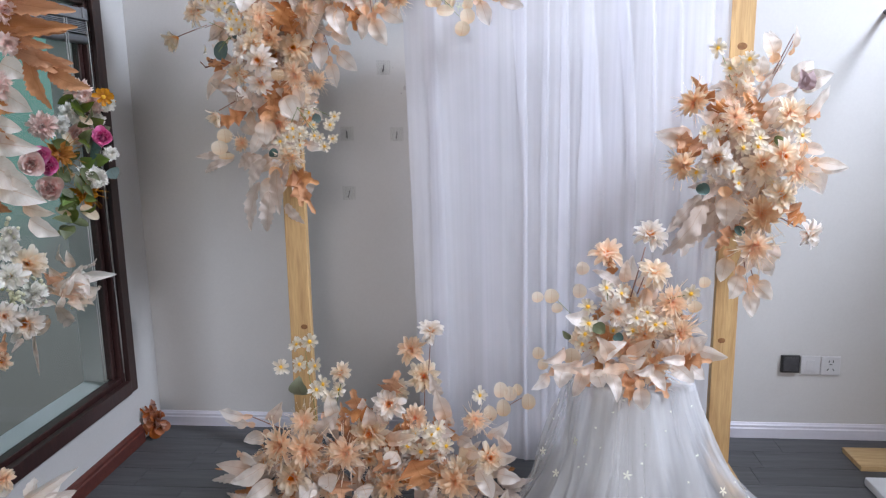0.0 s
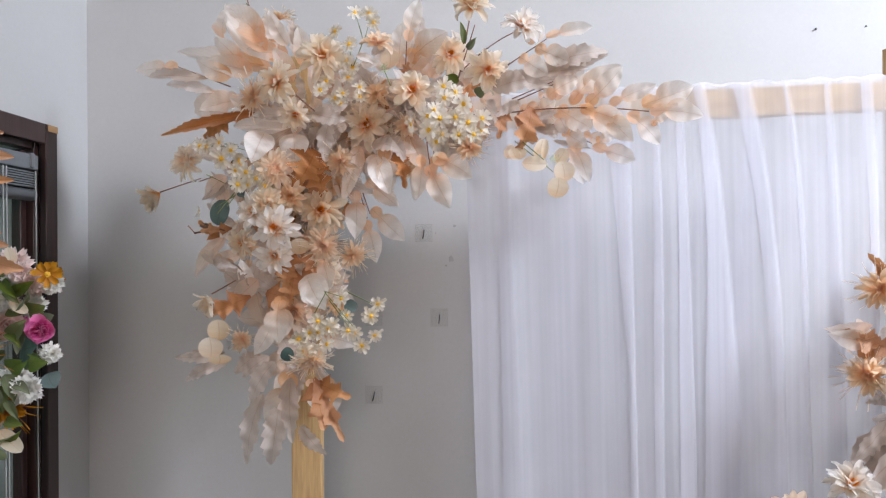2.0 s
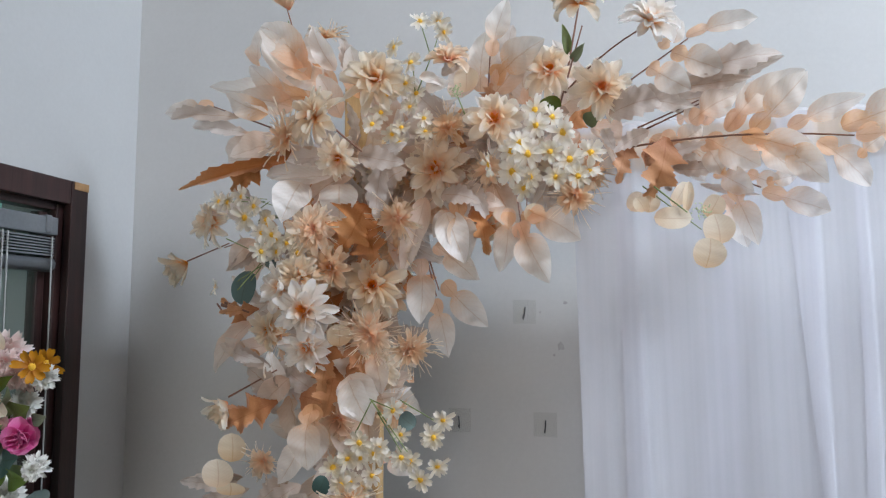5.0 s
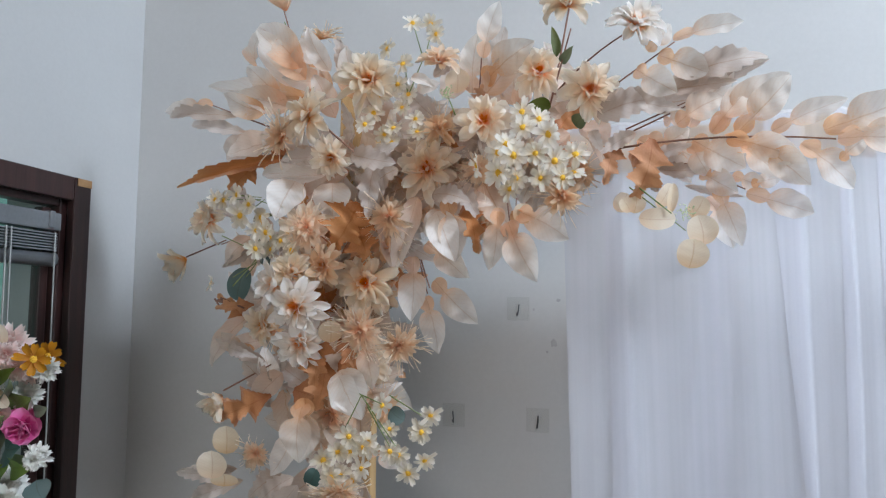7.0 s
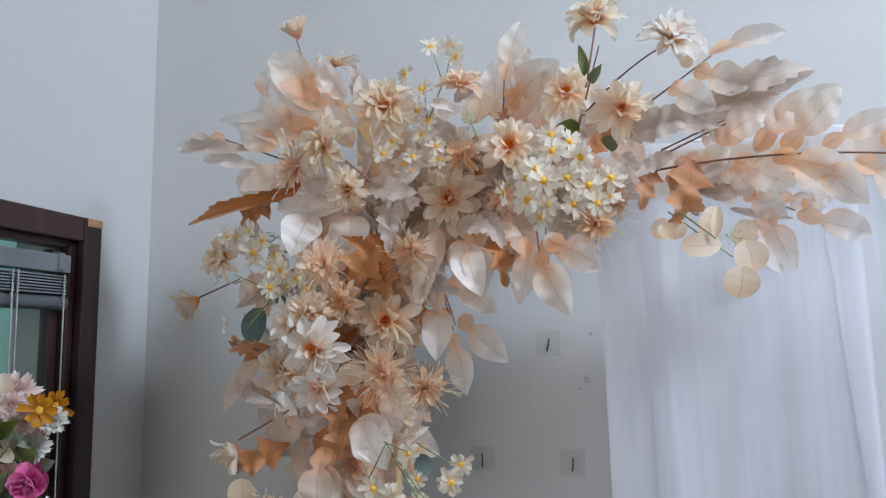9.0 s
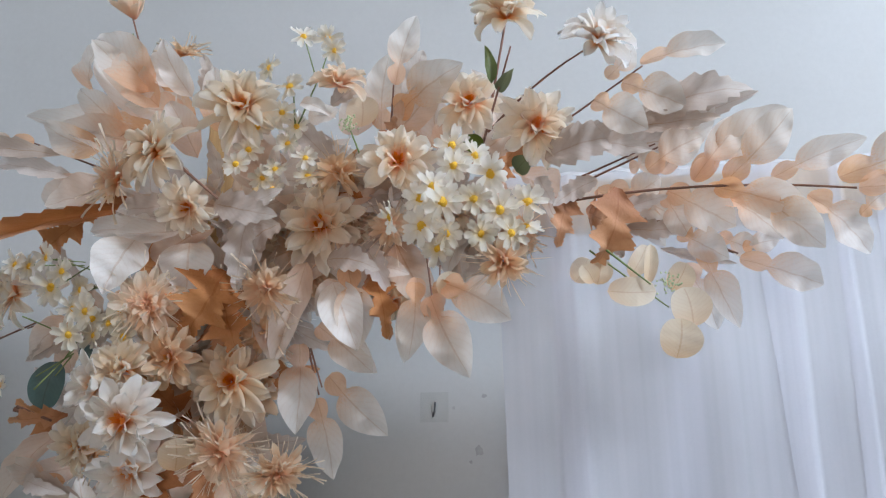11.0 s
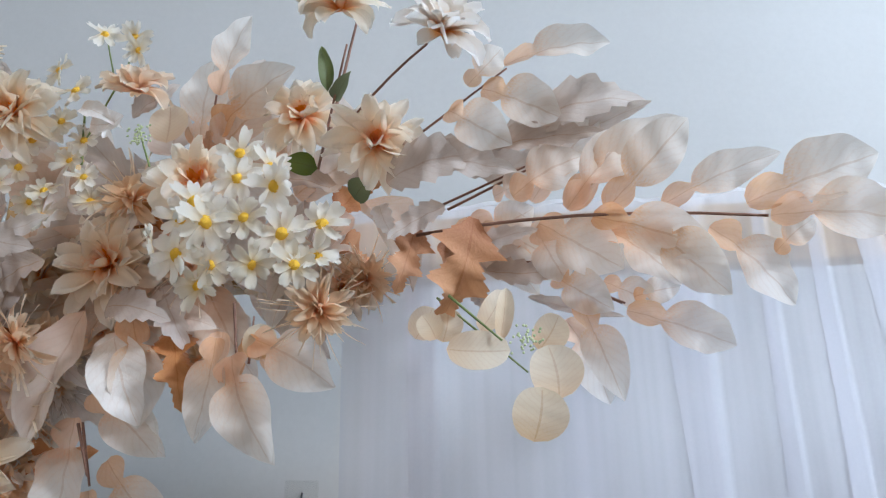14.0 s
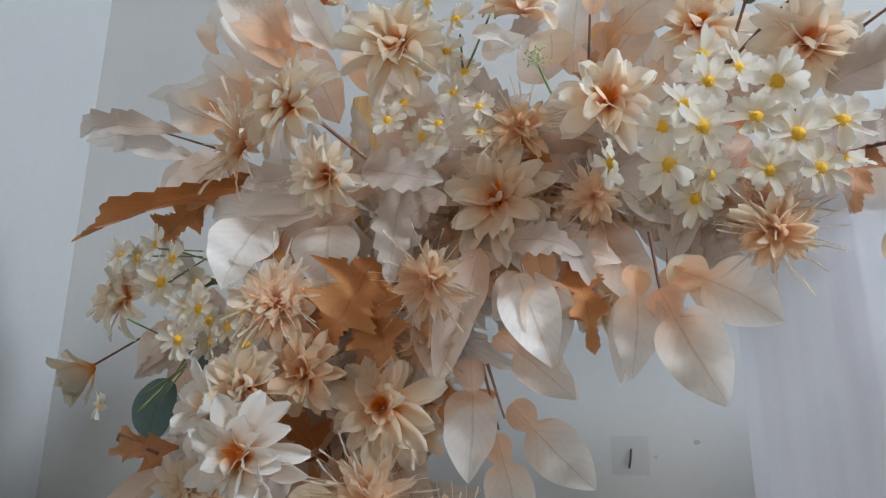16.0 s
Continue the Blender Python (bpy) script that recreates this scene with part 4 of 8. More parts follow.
def filler_blooms(parent, path, count, spread, radius, seed, facing=(0.1, -1, 0.1)):
    """Small peach blooms tucked between the leaves."""
    r = random.Random(seed)
    pts = [Vector(p) for p in path]
    for i in range(count):
        q = (i + r.random()) / count * (len(pts) - 1)
        k = min(int(q), len(pts) - 2)
        p = pts[k].lerp(pts[k + 1], q - k)
        a, d = r.uniform(0, 6.28), spread * math.sqrt(r.random())
        p = p + Vector((d * math.cos(a), r.uniform(0.0, 0.05), d * math.sin(a)))
        face = Vector(facing) + Vector((math.cos(a), 0, math.sin(a))) * 0.5
        flower(parent, r.choice(["spider", "ruffled", "spider", "ruffled"]), p, radius * r.uniform(0.7, 1.15), face, r.choice([PEACH, SPIDER, CREAM, WHITEDAHLIA, PEACH]), 0.2)

# ---- the corner spray on the arch ----
spray = thing("flower_spray", (-0.62, 3.56, 1.95), "peach and ivory cloth flower spray tied to the arch corner", "flowers")
stuffing(spray, [(-0.63, 3.605, 1.32), (-0.64, 3.605, 1.6), (-0.62, 3.605, 1.86), (-0.45, 3.61, 1.98), (-0.2, 3.61, 2.02)], 165, 0.14, ["blush", "blush", "dusty", "lobed", "pale", "dusty", "dusty", "rust", "lobed"], 0.11, 21)
stuffing(spray, [(-0.72, 3.59, 1.95), (-0.5, 3.59, 2.05), (-0.1, 3.59, 2.08)], 60, 0.13, ["blush", "dusty", "blush", "pale"], 0.12, 22)
filler_blooms(spray, [(-0.63, 3.55, 1.5), (-0.64, 3.55, 1.7), (-0.6, 3.56, 1.88), (-0.4, 3.57, 1.97), (-0.2, 3.57, 1.98)], 40, 0.11, 0.048, 23)
flower(spray, "dahlia", (-0.650, 3.377, 1.690), 0.058, facing=(-0.05, -1, 0), cloth=WHITEDAHLIA, loose=0.08)
flower(spray, "dahlia", (-0.560, 3.509, 1.740), 0.066, facing=(0.1, -1, 0), loose=0.08)
flower(spray, "dahlia", (-0.435, 3.527, 1.977), 0.070, facing=(0, -1, -0.1), loose=0.08)
flower(spray, "ruffled", (-0.542, 3.457, 2.143), 0.067, facing=(0.15, -1, 0.3), loose=0.08)
flower(spray, "ruffled", (-0.652, 3.427, 2.070), 0.058, facing=(-0.35, -0.85, 0.15), cloth=CREAM, loose=0.08)
flower(spray, "ruffled", (-0.613, 3.447, 1.993), 0.046, facing=(-0.1, -1, -0.6), loose=0.08)
flower(spray, "dahlia", (-0.306, 3.457, 2.050), 0.060, facing=(0.1, -1, 0.2), loose=0.08)
flower(spray, "dahlia", (-0.204, 3.513, 2.158), 0.058, facing=(0, -1, 0.1), loose=0.08)
flower(spray, "ruffled", (-0.106, 3.483, 2.108), 0.059, facing=(0.1, -1, 0), loose=0.08)
flower(spray, "ruffled", (-0.144, 3.437, 2.259), 0.056, facing=(-0.1, -0.5, 0.9), loose=0.08)
flower(spray, "ruffled", (-0.022, 3.387, 2.191), 0.052, facing=(0.4, -0.7, 0.5), cloth=WHITEDAHLIA, loose=0.08)
flower(spray, "dahlia", (-0.668, 3.44, 1.622), 0.056, facing=(0, -1, -0.3), cloth=WHITEDAHLIA, loose=0.08)
flower(spray, "ruffled", (-0.398, 3.467, 2.177), 0.044, facing=(0.2, -0.4, 0.9), cloth=PEACH, loose=0.10)
flower(spray, "ruffled", (-0.661, 3.497, 1.783), 0.048, facing=(0, -1, 0), cloth=CREAM, loose=0.10)
flower(spray, "spider", (-0.668, 3.457, 1.850), 0.051, facing=(-0.1, -1, 0.2), cloth=SPIDER, loose=0.10)
flower(spray, "spider", (-0.405, 3.507, 2.052), 0.048, facing=(0, -1, 0.3), cloth=SPIDER, loose=0.10)
flower(spray, "spider", (-0.496, 3.467, 1.873), 0.053, facing=(-0.2, -1, -0.5), cloth=SPIDER, loose=0.10)
flower(spray, "spider", (-0.157, 3.457, 1.903), 0.050, facing=(0.1, -1, -0.4), loose=0.10)
flower(spray, "spider", (-0.541, 3.437, 1.657), 0.052, facing=(0.1, -1, -0.3), loose=0.10)
flower(spray, "spider", (-0.460, 3.437, 1.627), 0.044, facing=(0.3, -0.8, -0.6), cloth=SPIDER, loose=0.10)
flower(spray, "spider", (-0.720, 3.447, 2.037), 0.055, facing=(-0.6, -0.8, 0.1), cloth=SPIDER, loose=0.10)
flower(spray, "spider", (-0.327, 3.517, 1.971), 0.043, facing=(0, -1, -0.4), loose=0.10)
flower(spray, "bud", (-0.762, 3.527, 2.341), 0.045, facing=(-0.1, -0.4, 0.9), cloth=PEACH, loose=0.10)
flower(spray, "spider", (-0.674, 3.527, 2.270), 0.036, facing=(0, -0.5, 0.9), cloth=SPIDER, loose=0.10)
flower(spray, "spider", (-0.518, 3.527, 1.817), 0.046, facing=(-0.1, -1, -0.7), cloth=SPIDER, loose=0.10)
flower(spray, "spider", (-0.743, 3.477, 1.643), 0.037, facing=(-0.3, -1, -0.3), loose=0.10)
flower(spray, "ruffled", (-0.935, 3.55, 1.884), 0.056, facing=(-0.7, -0.8, 0.0), cloth=CREAM, loose=0.10)
flower(spray, "bud", (-1.068, 3.659, 1.806), 0.058, facing=(-0.7, -0.5, -0.55), loose=0.10)
flower(spray, "bud", (-0.848, 3.457, 1.509), 0.052, facing=(-0.3, -0.8, -0.6), loose=0.10)
flower(spray, "ruffled", (-0.694, 3.527, 1.861), 0.052, facing=(0, -1, 0), cloth=PEACH, loose=0.10)
flower(spray, "dahlia", (-0.720, 3.437, 1.735), 0.052, facing=(-0.3, -1, 0.2), cloth=WHITEDAHLIA, loose=0.10)
flower(spray, "spider", (-0.572, 3.397, 1.356), 0.048, facing=(0.1, -0.6, -0.9), loose=0.10)
flower(spray, "bud", (-0.767, 3.467, 1.397), 0.034, facing=(-0.1, -1, -0.5), cloth=PEACH, loose=0.10)
flower(spray, "ruffled", (-0.765, 3.477, 1.653), 0.042, facing=(-0.4, -1, 0), loose=0.10)
flower(spray, "daisy", (-0.228, 3.303, 1.950), 0.026, facing=(0.2, -1, 0.0096), loose=0.28)
flower(spray, "daisy", (-0.169, 3.308, 1.985), 0.026, facing=(-0.21, -1, 0.11), loose=0.28)
flower(spray, "daisy", (-0.125, 3.315, 1.950), 0.026, facing=(0.014, -1, 0.18), loose=0.28)
flower(spray, "daisy", (-0.255, 3.309, 1.922), 0.026, facing=(-0.26, -1, 0.19), loose=0.28)
flower(spray, "daisy", (-0.159, 3.307, 1.939), 0.025, facing=(-0.12, -1, -0.28), loose=0.28)
flower(spray, "daisy", (-0.225, 3.315, 1.913), 0.021, facing=(-0.016, -1, 0.17), loose=0.28)
flower(spray, "daisy", (-0.128, 3.315, 1.919), 0.021, facing=(0.13, -1, 0.3), loose=0.28)
flower(spray, "daisy", (-0.217, 3.341, 2.008), 0.023, facing=(0.18, -1, -0.011), loose=0.28)
flower(spray, "daisy", (-0.258, 3.317, 1.959), 0.022, facing=(0.23, -1, -0.24), loose=0.28)
flower(spray, "daisy", (-0.190, 3.293, 1.950), 0.021, facing=(-0.17, -1, 0.33), loose=0.28)
flower(spray, "daisy", (-0.241, 3.302, 1.970), 0.022, facing=(0.076, -1, -0.1), loose=0.28)
flower(spray, "daisy", (-0.182, 3.304, 1.909), 0.021, facing=(-0.068, -1, -0.072), loose=0.28)
flower(spray, "daisy", (-0.146, 3.307, 1.910), 0.021, facing=(0.051, -1, 0.29), loose=0.28)
flower(spray, "daisy", (-0.219, 3.349, 2.038), 0.023, facing=(0.26, -1, 0.26), loose=0.28)
flower(spray, "daisy", (-0.236, 3.319, 1.895), 0.021, facing=(0.1, -1, -0.19), loose=0.28)
flower(spray, "daisy", (-0.190, 3.355, 2.025), 0.023, facing=(0.28, -1, 0.29), loose=0.28)
flower(spray, "daisy", (-0.302, 3.357, 1.946), 0.022, facing=(-0.9, -0.4, -0.1), loose=0.05)
flower(spray, "daisy", (-0.537, 3.474, 2.086), 0.021, facing=(0.13, -1, 0.027), loose=0.20)
flower(spray, "daisy", (-0.479, 3.482, 2.096), 0.020, facing=(0.044, -1, 0.071), loose=0.20)
flower(spray, "daisy", (-0.490, 3.459, 2.049), 0.020, facing=(0.21, -1, 0.49), loose=0.20)
flower(spray, "daisy", (-0.445, 3.460, 2.065), 0.020, facing=(0.18, -1, 0.15), loose=0.20)
flower(spray, "daisy", (-0.473, 3.462, 2.180), 0.025, facing=(-0.12, -1, 0.36), loose=0.20)
flower(spray, "daisy", (-0.513, 3.483, 2.222), 0.021, facing=(-0.27, -1, 0.27), loose=0.20)
flower(spray, "daisy", (-0.482, 3.458, 2.137), 0.020, facing=(0.13, -1, 0.099), loose=0.20)
flower(spray, "daisy", (-0.460, 3.483, 2.272), 0.022, facing=(0.29, -1, 0.2), loose=0.20)
flower(spray, "daisy", (-0.422, 3.487, 2.269), 0.021, facing=(-0.11, -1, -0.054), loose=0.20)
flower(spray, "daisy", (-0.408, 3.475, 2.241), 0.021, facing=(-0.28, -1, 0.018), loose=0.20)
flower(spray, "daisy", (-0.512, 3.469, 2.039), 0.020, facing=(0.066, -1, -0.0063), loose=0.20)
flower(spray, "daisy", (-0.550, 3.458, 2.059), 0.020, facing=(0.22, -1, 0.088), loose=0.20)
flower(spray, "daisy", (-0.448, 3.486, 2.045), 0.020, facing=(0.24, -1, 0.13), loose=0.20)
flower(spray, "daisy", (-0.497, 3.471, 2.022), 0.020, facing=(0.012, -1, 0.29), loose=0.20)
flower(spray, "daisy", (-0.526, 3.475, 2.122), 0.021, facing=(0.036, -1, 0.27), loose=0.20)
flower(spray, "daisy", (-0.467, 3.485, 2.124), 0.021, facing=(0.0042, -1, 0.16), loose=0.20)
stem(spray, (-0.467, 3.487, 2.093), (-0.474, 3.487, 2.175), 0.000, 0.0018, GREENSTEM)
stem(spray, (-0.439, 3.487, 2.202), (-0.459, 3.487, 2.269), 0.000, 0.0013, GREENSTEM)
stem(spray, (-0.434, 3.487, 2.202), (-0.418, 3.487, 2.257), 0.000, 0.0013, GREENSTEM)
stem(spray, (-0.472, 3.487, 2.111), (-0.434, 3.487, 2.206), 0.000, 0.0016, GREENSTEM)
flower(spray, "daisy", (-0.812, 3.443, 1.877), 0.028, facing=(-0.33, -1, -0.089), loose=0.25)
flower(spray, "daisy", (-0.857, 3.456, 1.911), 0.023, facing=(-0.14, -1, 0.084), loose=0.25)
flower(spray, "daisy", (-0.775, 3.408, 1.894), 0.022, facing=(-0.21, -1, 0.11), loose=0.25)
flower(spray, "daisy", (-0.736, 3.408, 1.837), 0.022, facing=(-0.069, -1, 0.14), loose=0.25)
flower(spray, "daisy", (-0.758, 3.410, 1.805), 0.022, facing=(-0.061, -1, 0.026), loose=0.25)
flower(spray, "daisy", (-0.703, 3.441, 1.842), 0.022, facing=(-0.25, -1, 0.19), loose=0.25)
flower(spray, "daisy", (-0.741, 3.444, 1.806), 0.022, facing=(-0.48, -1, -0.26), loose=0.25)
flower(spray, "daisy", (-0.872, 3.441, 1.738), 0.018, facing=(-0.9, -0.25, 0.2), loose=0.25)
flower(spray, "daisy", (-0.708, 3.430, 1.773), 0.022, facing=(-0.085, -1, -0.076), loose=0.25)
flower(spray, "daisy", (-0.810, 3.425, 1.917), 0.023, facing=(-0.28, -1, -0.042), loose=0.25)
flower(spray, "daisy", (-0.762, 3.437, 1.871), 0.023, facing=(-0.29, -1, -0.036), loose=0.25)
flower(spray, "daisy", (-0.491, 3.416, 1.506), 0.022, facing=(-0.18, -1, 0.042), loose=0.25)
flower(spray, "daisy", (-0.396, 3.414, 1.492), 0.022, facing=(0.017, -1, -0.17), loose=0.25)
flower(spray, "daisy", (-0.419, 3.417, 1.462), 0.022, facing=(-0.033, -1, -0.19), loose=0.25)
flower(spray, "daisy", (-0.403, 3.399, 1.413), 0.022, facing=(0.29, -1, -0.24), loose=0.25)
flower(spray, "daisy", (-0.548, 3.393, 1.450), 0.022, facing=(0.034, -1, 0.2), loose=0.25)
flower(spray, "daisy", (-0.572, 3.399, 1.420), 0.023, facing=(0.4, -1, -0.2), loose=0.25)
flower(spray, "daisy", (-0.598, 3.394, 1.404), 0.023, facing=(0.26, -1, 0.23), loose=0.25)
flower(spray, "daisy", (-0.522, 3.400, 1.430), 0.022, facing=(-0.042, -1, -0.23), loose=0.25)
flower(spray, "daisy", (-0.513, 3.403, 1.440), 0.022, facing=(-0.066, -1, 0.18), loose=0.25)
flower(spray, "daisy", (-0.459, 3.419, 1.416), 0.022, facing=(-0.071, -1, -0.13), loose=0.25)
flower(spray, "daisy", (-0.573, 3.417, 1.374), 0.023, facing=(0.25, -1, 0.18), loose=0.25)
flower(spray, "daisy", (-0.552, 3.394, 1.351), 0.023, facing=(-0.11, -1, -0.12), loose=0.25)
flower(spray, "daisy", (-0.439, 3.417, 1.384), 0.022, facing=(-0.01, -1, -0.092), loose=0.25)
flower(spray, "daisy", (-0.584, 3.398, 1.372), 0.023, facing=(0.094, -1, -0.054), loose=0.25)
flower(spray, "daisy", (-0.549, 3.423, 1.364), 0.023, facing=(-0.091, -1, -0.3), loose=0.25)
flower(spray, "daisy", (-0.478, 3.424, 1.462), 0.016, facing=(0.42, -1, 0.29), loose=0.25)
stem(spray, (-0.559, 3.427, 1.532), (-0.485, 3.397, 1.511), 0.000, 0.0015, GREENSTEM)
stem(spray, (-0.536, 3.427, 1.522), (-0.458, 3.397, 1.436), 0.000, 0.0015, GREENSTEM)
stem(spray, (-0.524, 3.427, 1.501), (-0.469, 3.397, 1.435), 0.000, 0.0015, GREENSTEM)
stem(spray, (-0.480, 3.427, 1.524), (-0.410, 3.397, 1.494), 0.000, 0.0015, GREENSTEM)
stem(spray, (-0.569, 3.427, 1.457), (-0.526, 3.397, 1.526), 0.000, 0.0015, GREENSTEM)
stem(spray, (-0.058, 3.497, 1.997), (0.301, 3.397, 1.977), 0.012, 0.0021)
stem(spray, (-0.038, 3.527, 2.041), (0.071, 3.497, 2.080), 0.000, 0.0017)
stem(spray, (-0.076, 3.497, 2.109), (0.050, 3.447, 2.181), 0.000, 0.0017)
stem(spray, (0.021, 3.527, 1.991), (0.170, 3.477, 1.909), 0.000, 0.0017)
stem(spray, (-0.185, 3.527, 2.096), (-0.138, 3.447, 2.221), 0.000, 0.0020)
stem(spray, (-0.175, 3.527, 2.119), (-0.038, 3.397, 2.185), 0.010, 0.0020)
stem(spray, (-0.033, 3.487, 1.920), (0.062, 3.437, 1.831), 0.000, 0.0014, GREENSTEM)
stem(spray, (-0.254, 3.527, 1.855), (-0.252, 3.527, 1.911), 0.000, 0.0017)
leaf(spray, "lobed", (0.111, 3.457, 2.010), (0.197, 3.450, 2.106), 0.044, loose=0.14)
leaf(spray, "lobed", (0.153, 3.447, 2.006), (0.240, 3.419, 2.097), 0.057, loose=0.14)
leaf(spray, "lobed", (0.207, 3.427, 2.002), (0.323, 3.400, 2.046), 0.039, loose=0.14)
leaf(spray, "lobed", (0.287, 3.412, 1.996), (0.411, 3.387, 2.036), 0.057, loose=0.14)
leaf(spray, "lobed", (0.303, 3.397, 1.977), (0.432, 3.377, 1.959), 0.052, loose=0.14)
leaf(spray, "lobed", (0.053, 3.477, 2.034), (0.135, 3.478, 2.082), 0.053, loose=0.14)
leaf(spray, "lobed", (0.032, 3.497, 2.042), (0.083, 3.477, 2.052), 0.031, loose=0.14)
leaf(spray, "lobed", (0.137, 3.447, 1.997), (0.263, 3.424, 1.942), 0.048, loose=0.14)
leaf(spray, "lobed", (0.194, 3.447, 1.987), (0.268, 3.430, 1.905), 0.052, loose=0.14)
leaf(spray, "lobed", (0.255, 3.437, 1.980), (0.351, 3.487, 1.906), 0.060, loose=0.14)
leaf(spray, "lobed", (0.156, 3.477, 1.992), (0.229, 3.466, 1.925), 0.053, loose=0.14)
leaf(spray, "lobed", (0.082, 3.487, 2.005), (0.173, 3.485, 1.949), 0.057, loose=0.14)
leaf(spray, "lobed", (0.003, 3.507, 2.019), (0.093, 3.503, 1.971), 0.056, loose=0.14)
leaf(spray, "lobed", (0.047, 3.447, 2.185), (0.170, 3.448, 2.210), 0.032, loose=0.14)
leaf(spray, "lobed", (0.021, 3.457, 2.161), (0.112, 3.464, 2.123), 0.055, loose=0.14)
leaf(spray, "lobed", (-0.019, 3.467, 2.140), (0.054, 3.453, 2.087), 0.051, loose=0.14)
leaf(spray, "lobed", (0.003, 3.477, 2.177), (0.046, 3.476, 2.226), 0.037, loose=0.14)
leaf(spray, "lobed", (0.171, 3.477, 1.901), (0.288, 3.497, 1.865), 0.048, loose=0.14)
leaf(spray, "lobed", (0.123, 3.487, 1.914), (0.160, 3.465, 1.804), 0.045, loose=0.14)
leaf(spray, "lobed", (0.153, 3.507, 1.941), (0.212, 3.515, 1.917), 0.036, loose=0.14)
leaf(spray, "lobed", (0.099, 3.507, 1.947), (0.159, 3.481, 1.902), 0.044, loose=0.14)
leaf(spray, "dusty", (0.034, 3.487, 2.103), (0.215, 3.469, 2.144), 0.049, loose=0.14)
leaf(spray, "dusty", (0.025, 3.497, 2.104), (0.160, 3.470, 2.108), 0.043, loose=0.14)
leaf(spray, "dusty", (-0.058, 3.487, 2.089), (0.058, 3.461, 2.058), 0.061, loose=0.14)
leaf(spray, "dusty", (-0.089, 3.497, 2.079), (0.015, 3.471, 2.104), 0.054, loose=0.14)
leaf(spray, "dusty", (-0.002, 3.497, 1.973), (0.082, 3.484, 1.997), 0.038, loose=0.14)
leaf(spray, "dusty", (0.009, 3.517, 1.964), (0.098, 3.526, 1.971), 0.042, loose=0.14)
leaf(spray, "dusty", (-0.102, 3.497, 2.035), (-0.080, 3.477, 1.985), 0.036, loose=0.14)
leaf(spray, "dusty", (0.067, 3.487, 1.920), (0.171, 3.490, 1.897), 0.020, loose=0.14)
leaf(spray, "dusty", (0.021, 3.527, 1.916), (-0.007, 3.525, 1.945), 0.025, loose=0.14)
leaf(spray, "rust", (-0.058, 3.497, 2.011), (-0.080, 3.486, 1.925), 0.056)
leaf(spray, "rust", (-0.357, 3.547, 1.902), (-0.336, 3.547, 1.802), 0.051, loose=0.14)
leaf(spray, "coin", (-0.019, 3.427, 1.853), (0.045, 3.427, 1.851), 0.041, loose=0.14)
leaf(spray, "coin", (0.092, 3.437, 1.804), (0.083, 3.437, 1.858), 0.056, loose=0.14)
leaf(spray, "coin", (0.065, 3.427, 1.763), (0.075, 3.427, 1.815), 0.054, loose=0.14)
leaf(spray, "coin", (0.015, 3.447, 1.875), (0.040, 3.447, 1.918), 0.028, loose=0.14)
leaf(spray, "coin", (-0.056, 3.477, 1.873), (-0.037, 3.477, 1.907), 0.034, loose=0.14)
leaf(spray, "coin", (0.076, 3.477, 1.859), (0.099, 3.477, 1.897), 0.039, loose=0.14)
leaf(spray, "coin", (-0.026, 3.477, 1.869), (-0.020, 3.477, 1.907), 0.033, loose=0.14)
sprig(spray, (0.061, 3.427, 1.863), 46, 0.025, 5)
sprig(spray, (-0.377, 3.447, 2.109), 46, 0.025, 6)
stem(spray, (-0.362, 3.457, 2.065), (-0.380, 3.457, 2.111), 0.000, 0.0015, GREENSTEM)
leaf(spray, "green", (-0.168, 3.487, 2.181), (-0.177, 3.480, 2.241), 0.018)
leaf(spray, "green", (-0.158, 3.487, 2.168), (-0.134, 3.459, 2.192), 0.020)
leaf(spray, "green", (-0.134, 3.507, 2.047), (-0.109, 3.493, 2.067), 0.033)
leaf(spray, "green", (-0.181, 3.507, 2.088), (-0.225, 3.503, 2.096), 0.030)
leaf(spray, "pale", (-0.413, 3.517, 1.887), (-0.376, 3.527, 1.784), 0.069, loose=0.14)
leaf(spray, "pale", (-0.410, 3.547, 1.812), (-0.350, 3.547, 1.752), 0.054, loose=0.14)
leaf(spray, "lobed", (-0.476, 3.567, 1.798), (-0.472, 3.543, 1.662), 0.058, loose=0.14)
leaf(spray, "lobed", (-0.429, 3.567, 1.749), (-0.339, 3.583, 1.658), 0.061, loose=0.14)
leaf(spray, "lobed", (-0.447, 3.567, 1.715), (-0.416, 3.558, 1.596), 0.056, loose=0.14)
leaf(spray, "lobed", (-0.264, 3.497, 1.860), (-0.207, 3.484, 1.743), 0.061, loose=0.14)
leaf(spray, "lobed", (-0.287, 3.507, 1.882), (-0.295, 3.486, 1.767), 0.049, loose=0.14)
leaf(spray, "lobed", (-0.245, 3.507, 1.881), (-0.147, 3.503, 1.824), 0.063, loose=0.14)
leaf(spray, "pale", (-0.702, 3.467, 1.949), (-0.730, 3.437, 1.864), 0.084, loose=0.14)
leaf(spray, "pale", (-0.631, 3.497, 1.949), (-0.626, 3.487, 1.863), 0.075, loose=0.14)
leaf(spray, "lobed", (-0.321, 3.527, 2.204), (-0.287, 3.529, 2.323), 0.046, loose=0.14)
leaf(spray, "lobed", (-0.316, 3.527, 2.152), (-0.210, 3.487, 2.217), 0.073, loose=0.14)
leaf(spray, "lobed", (-0.347, 3.547, 2.137), (-0.332, 3.536, 2.262), 0.055, loose=0.14)
leaf(spray, "pale", (-0.439, 3.447, 2.126), (-0.387, 3.424, 2.124), 0.031, loose=0.14)
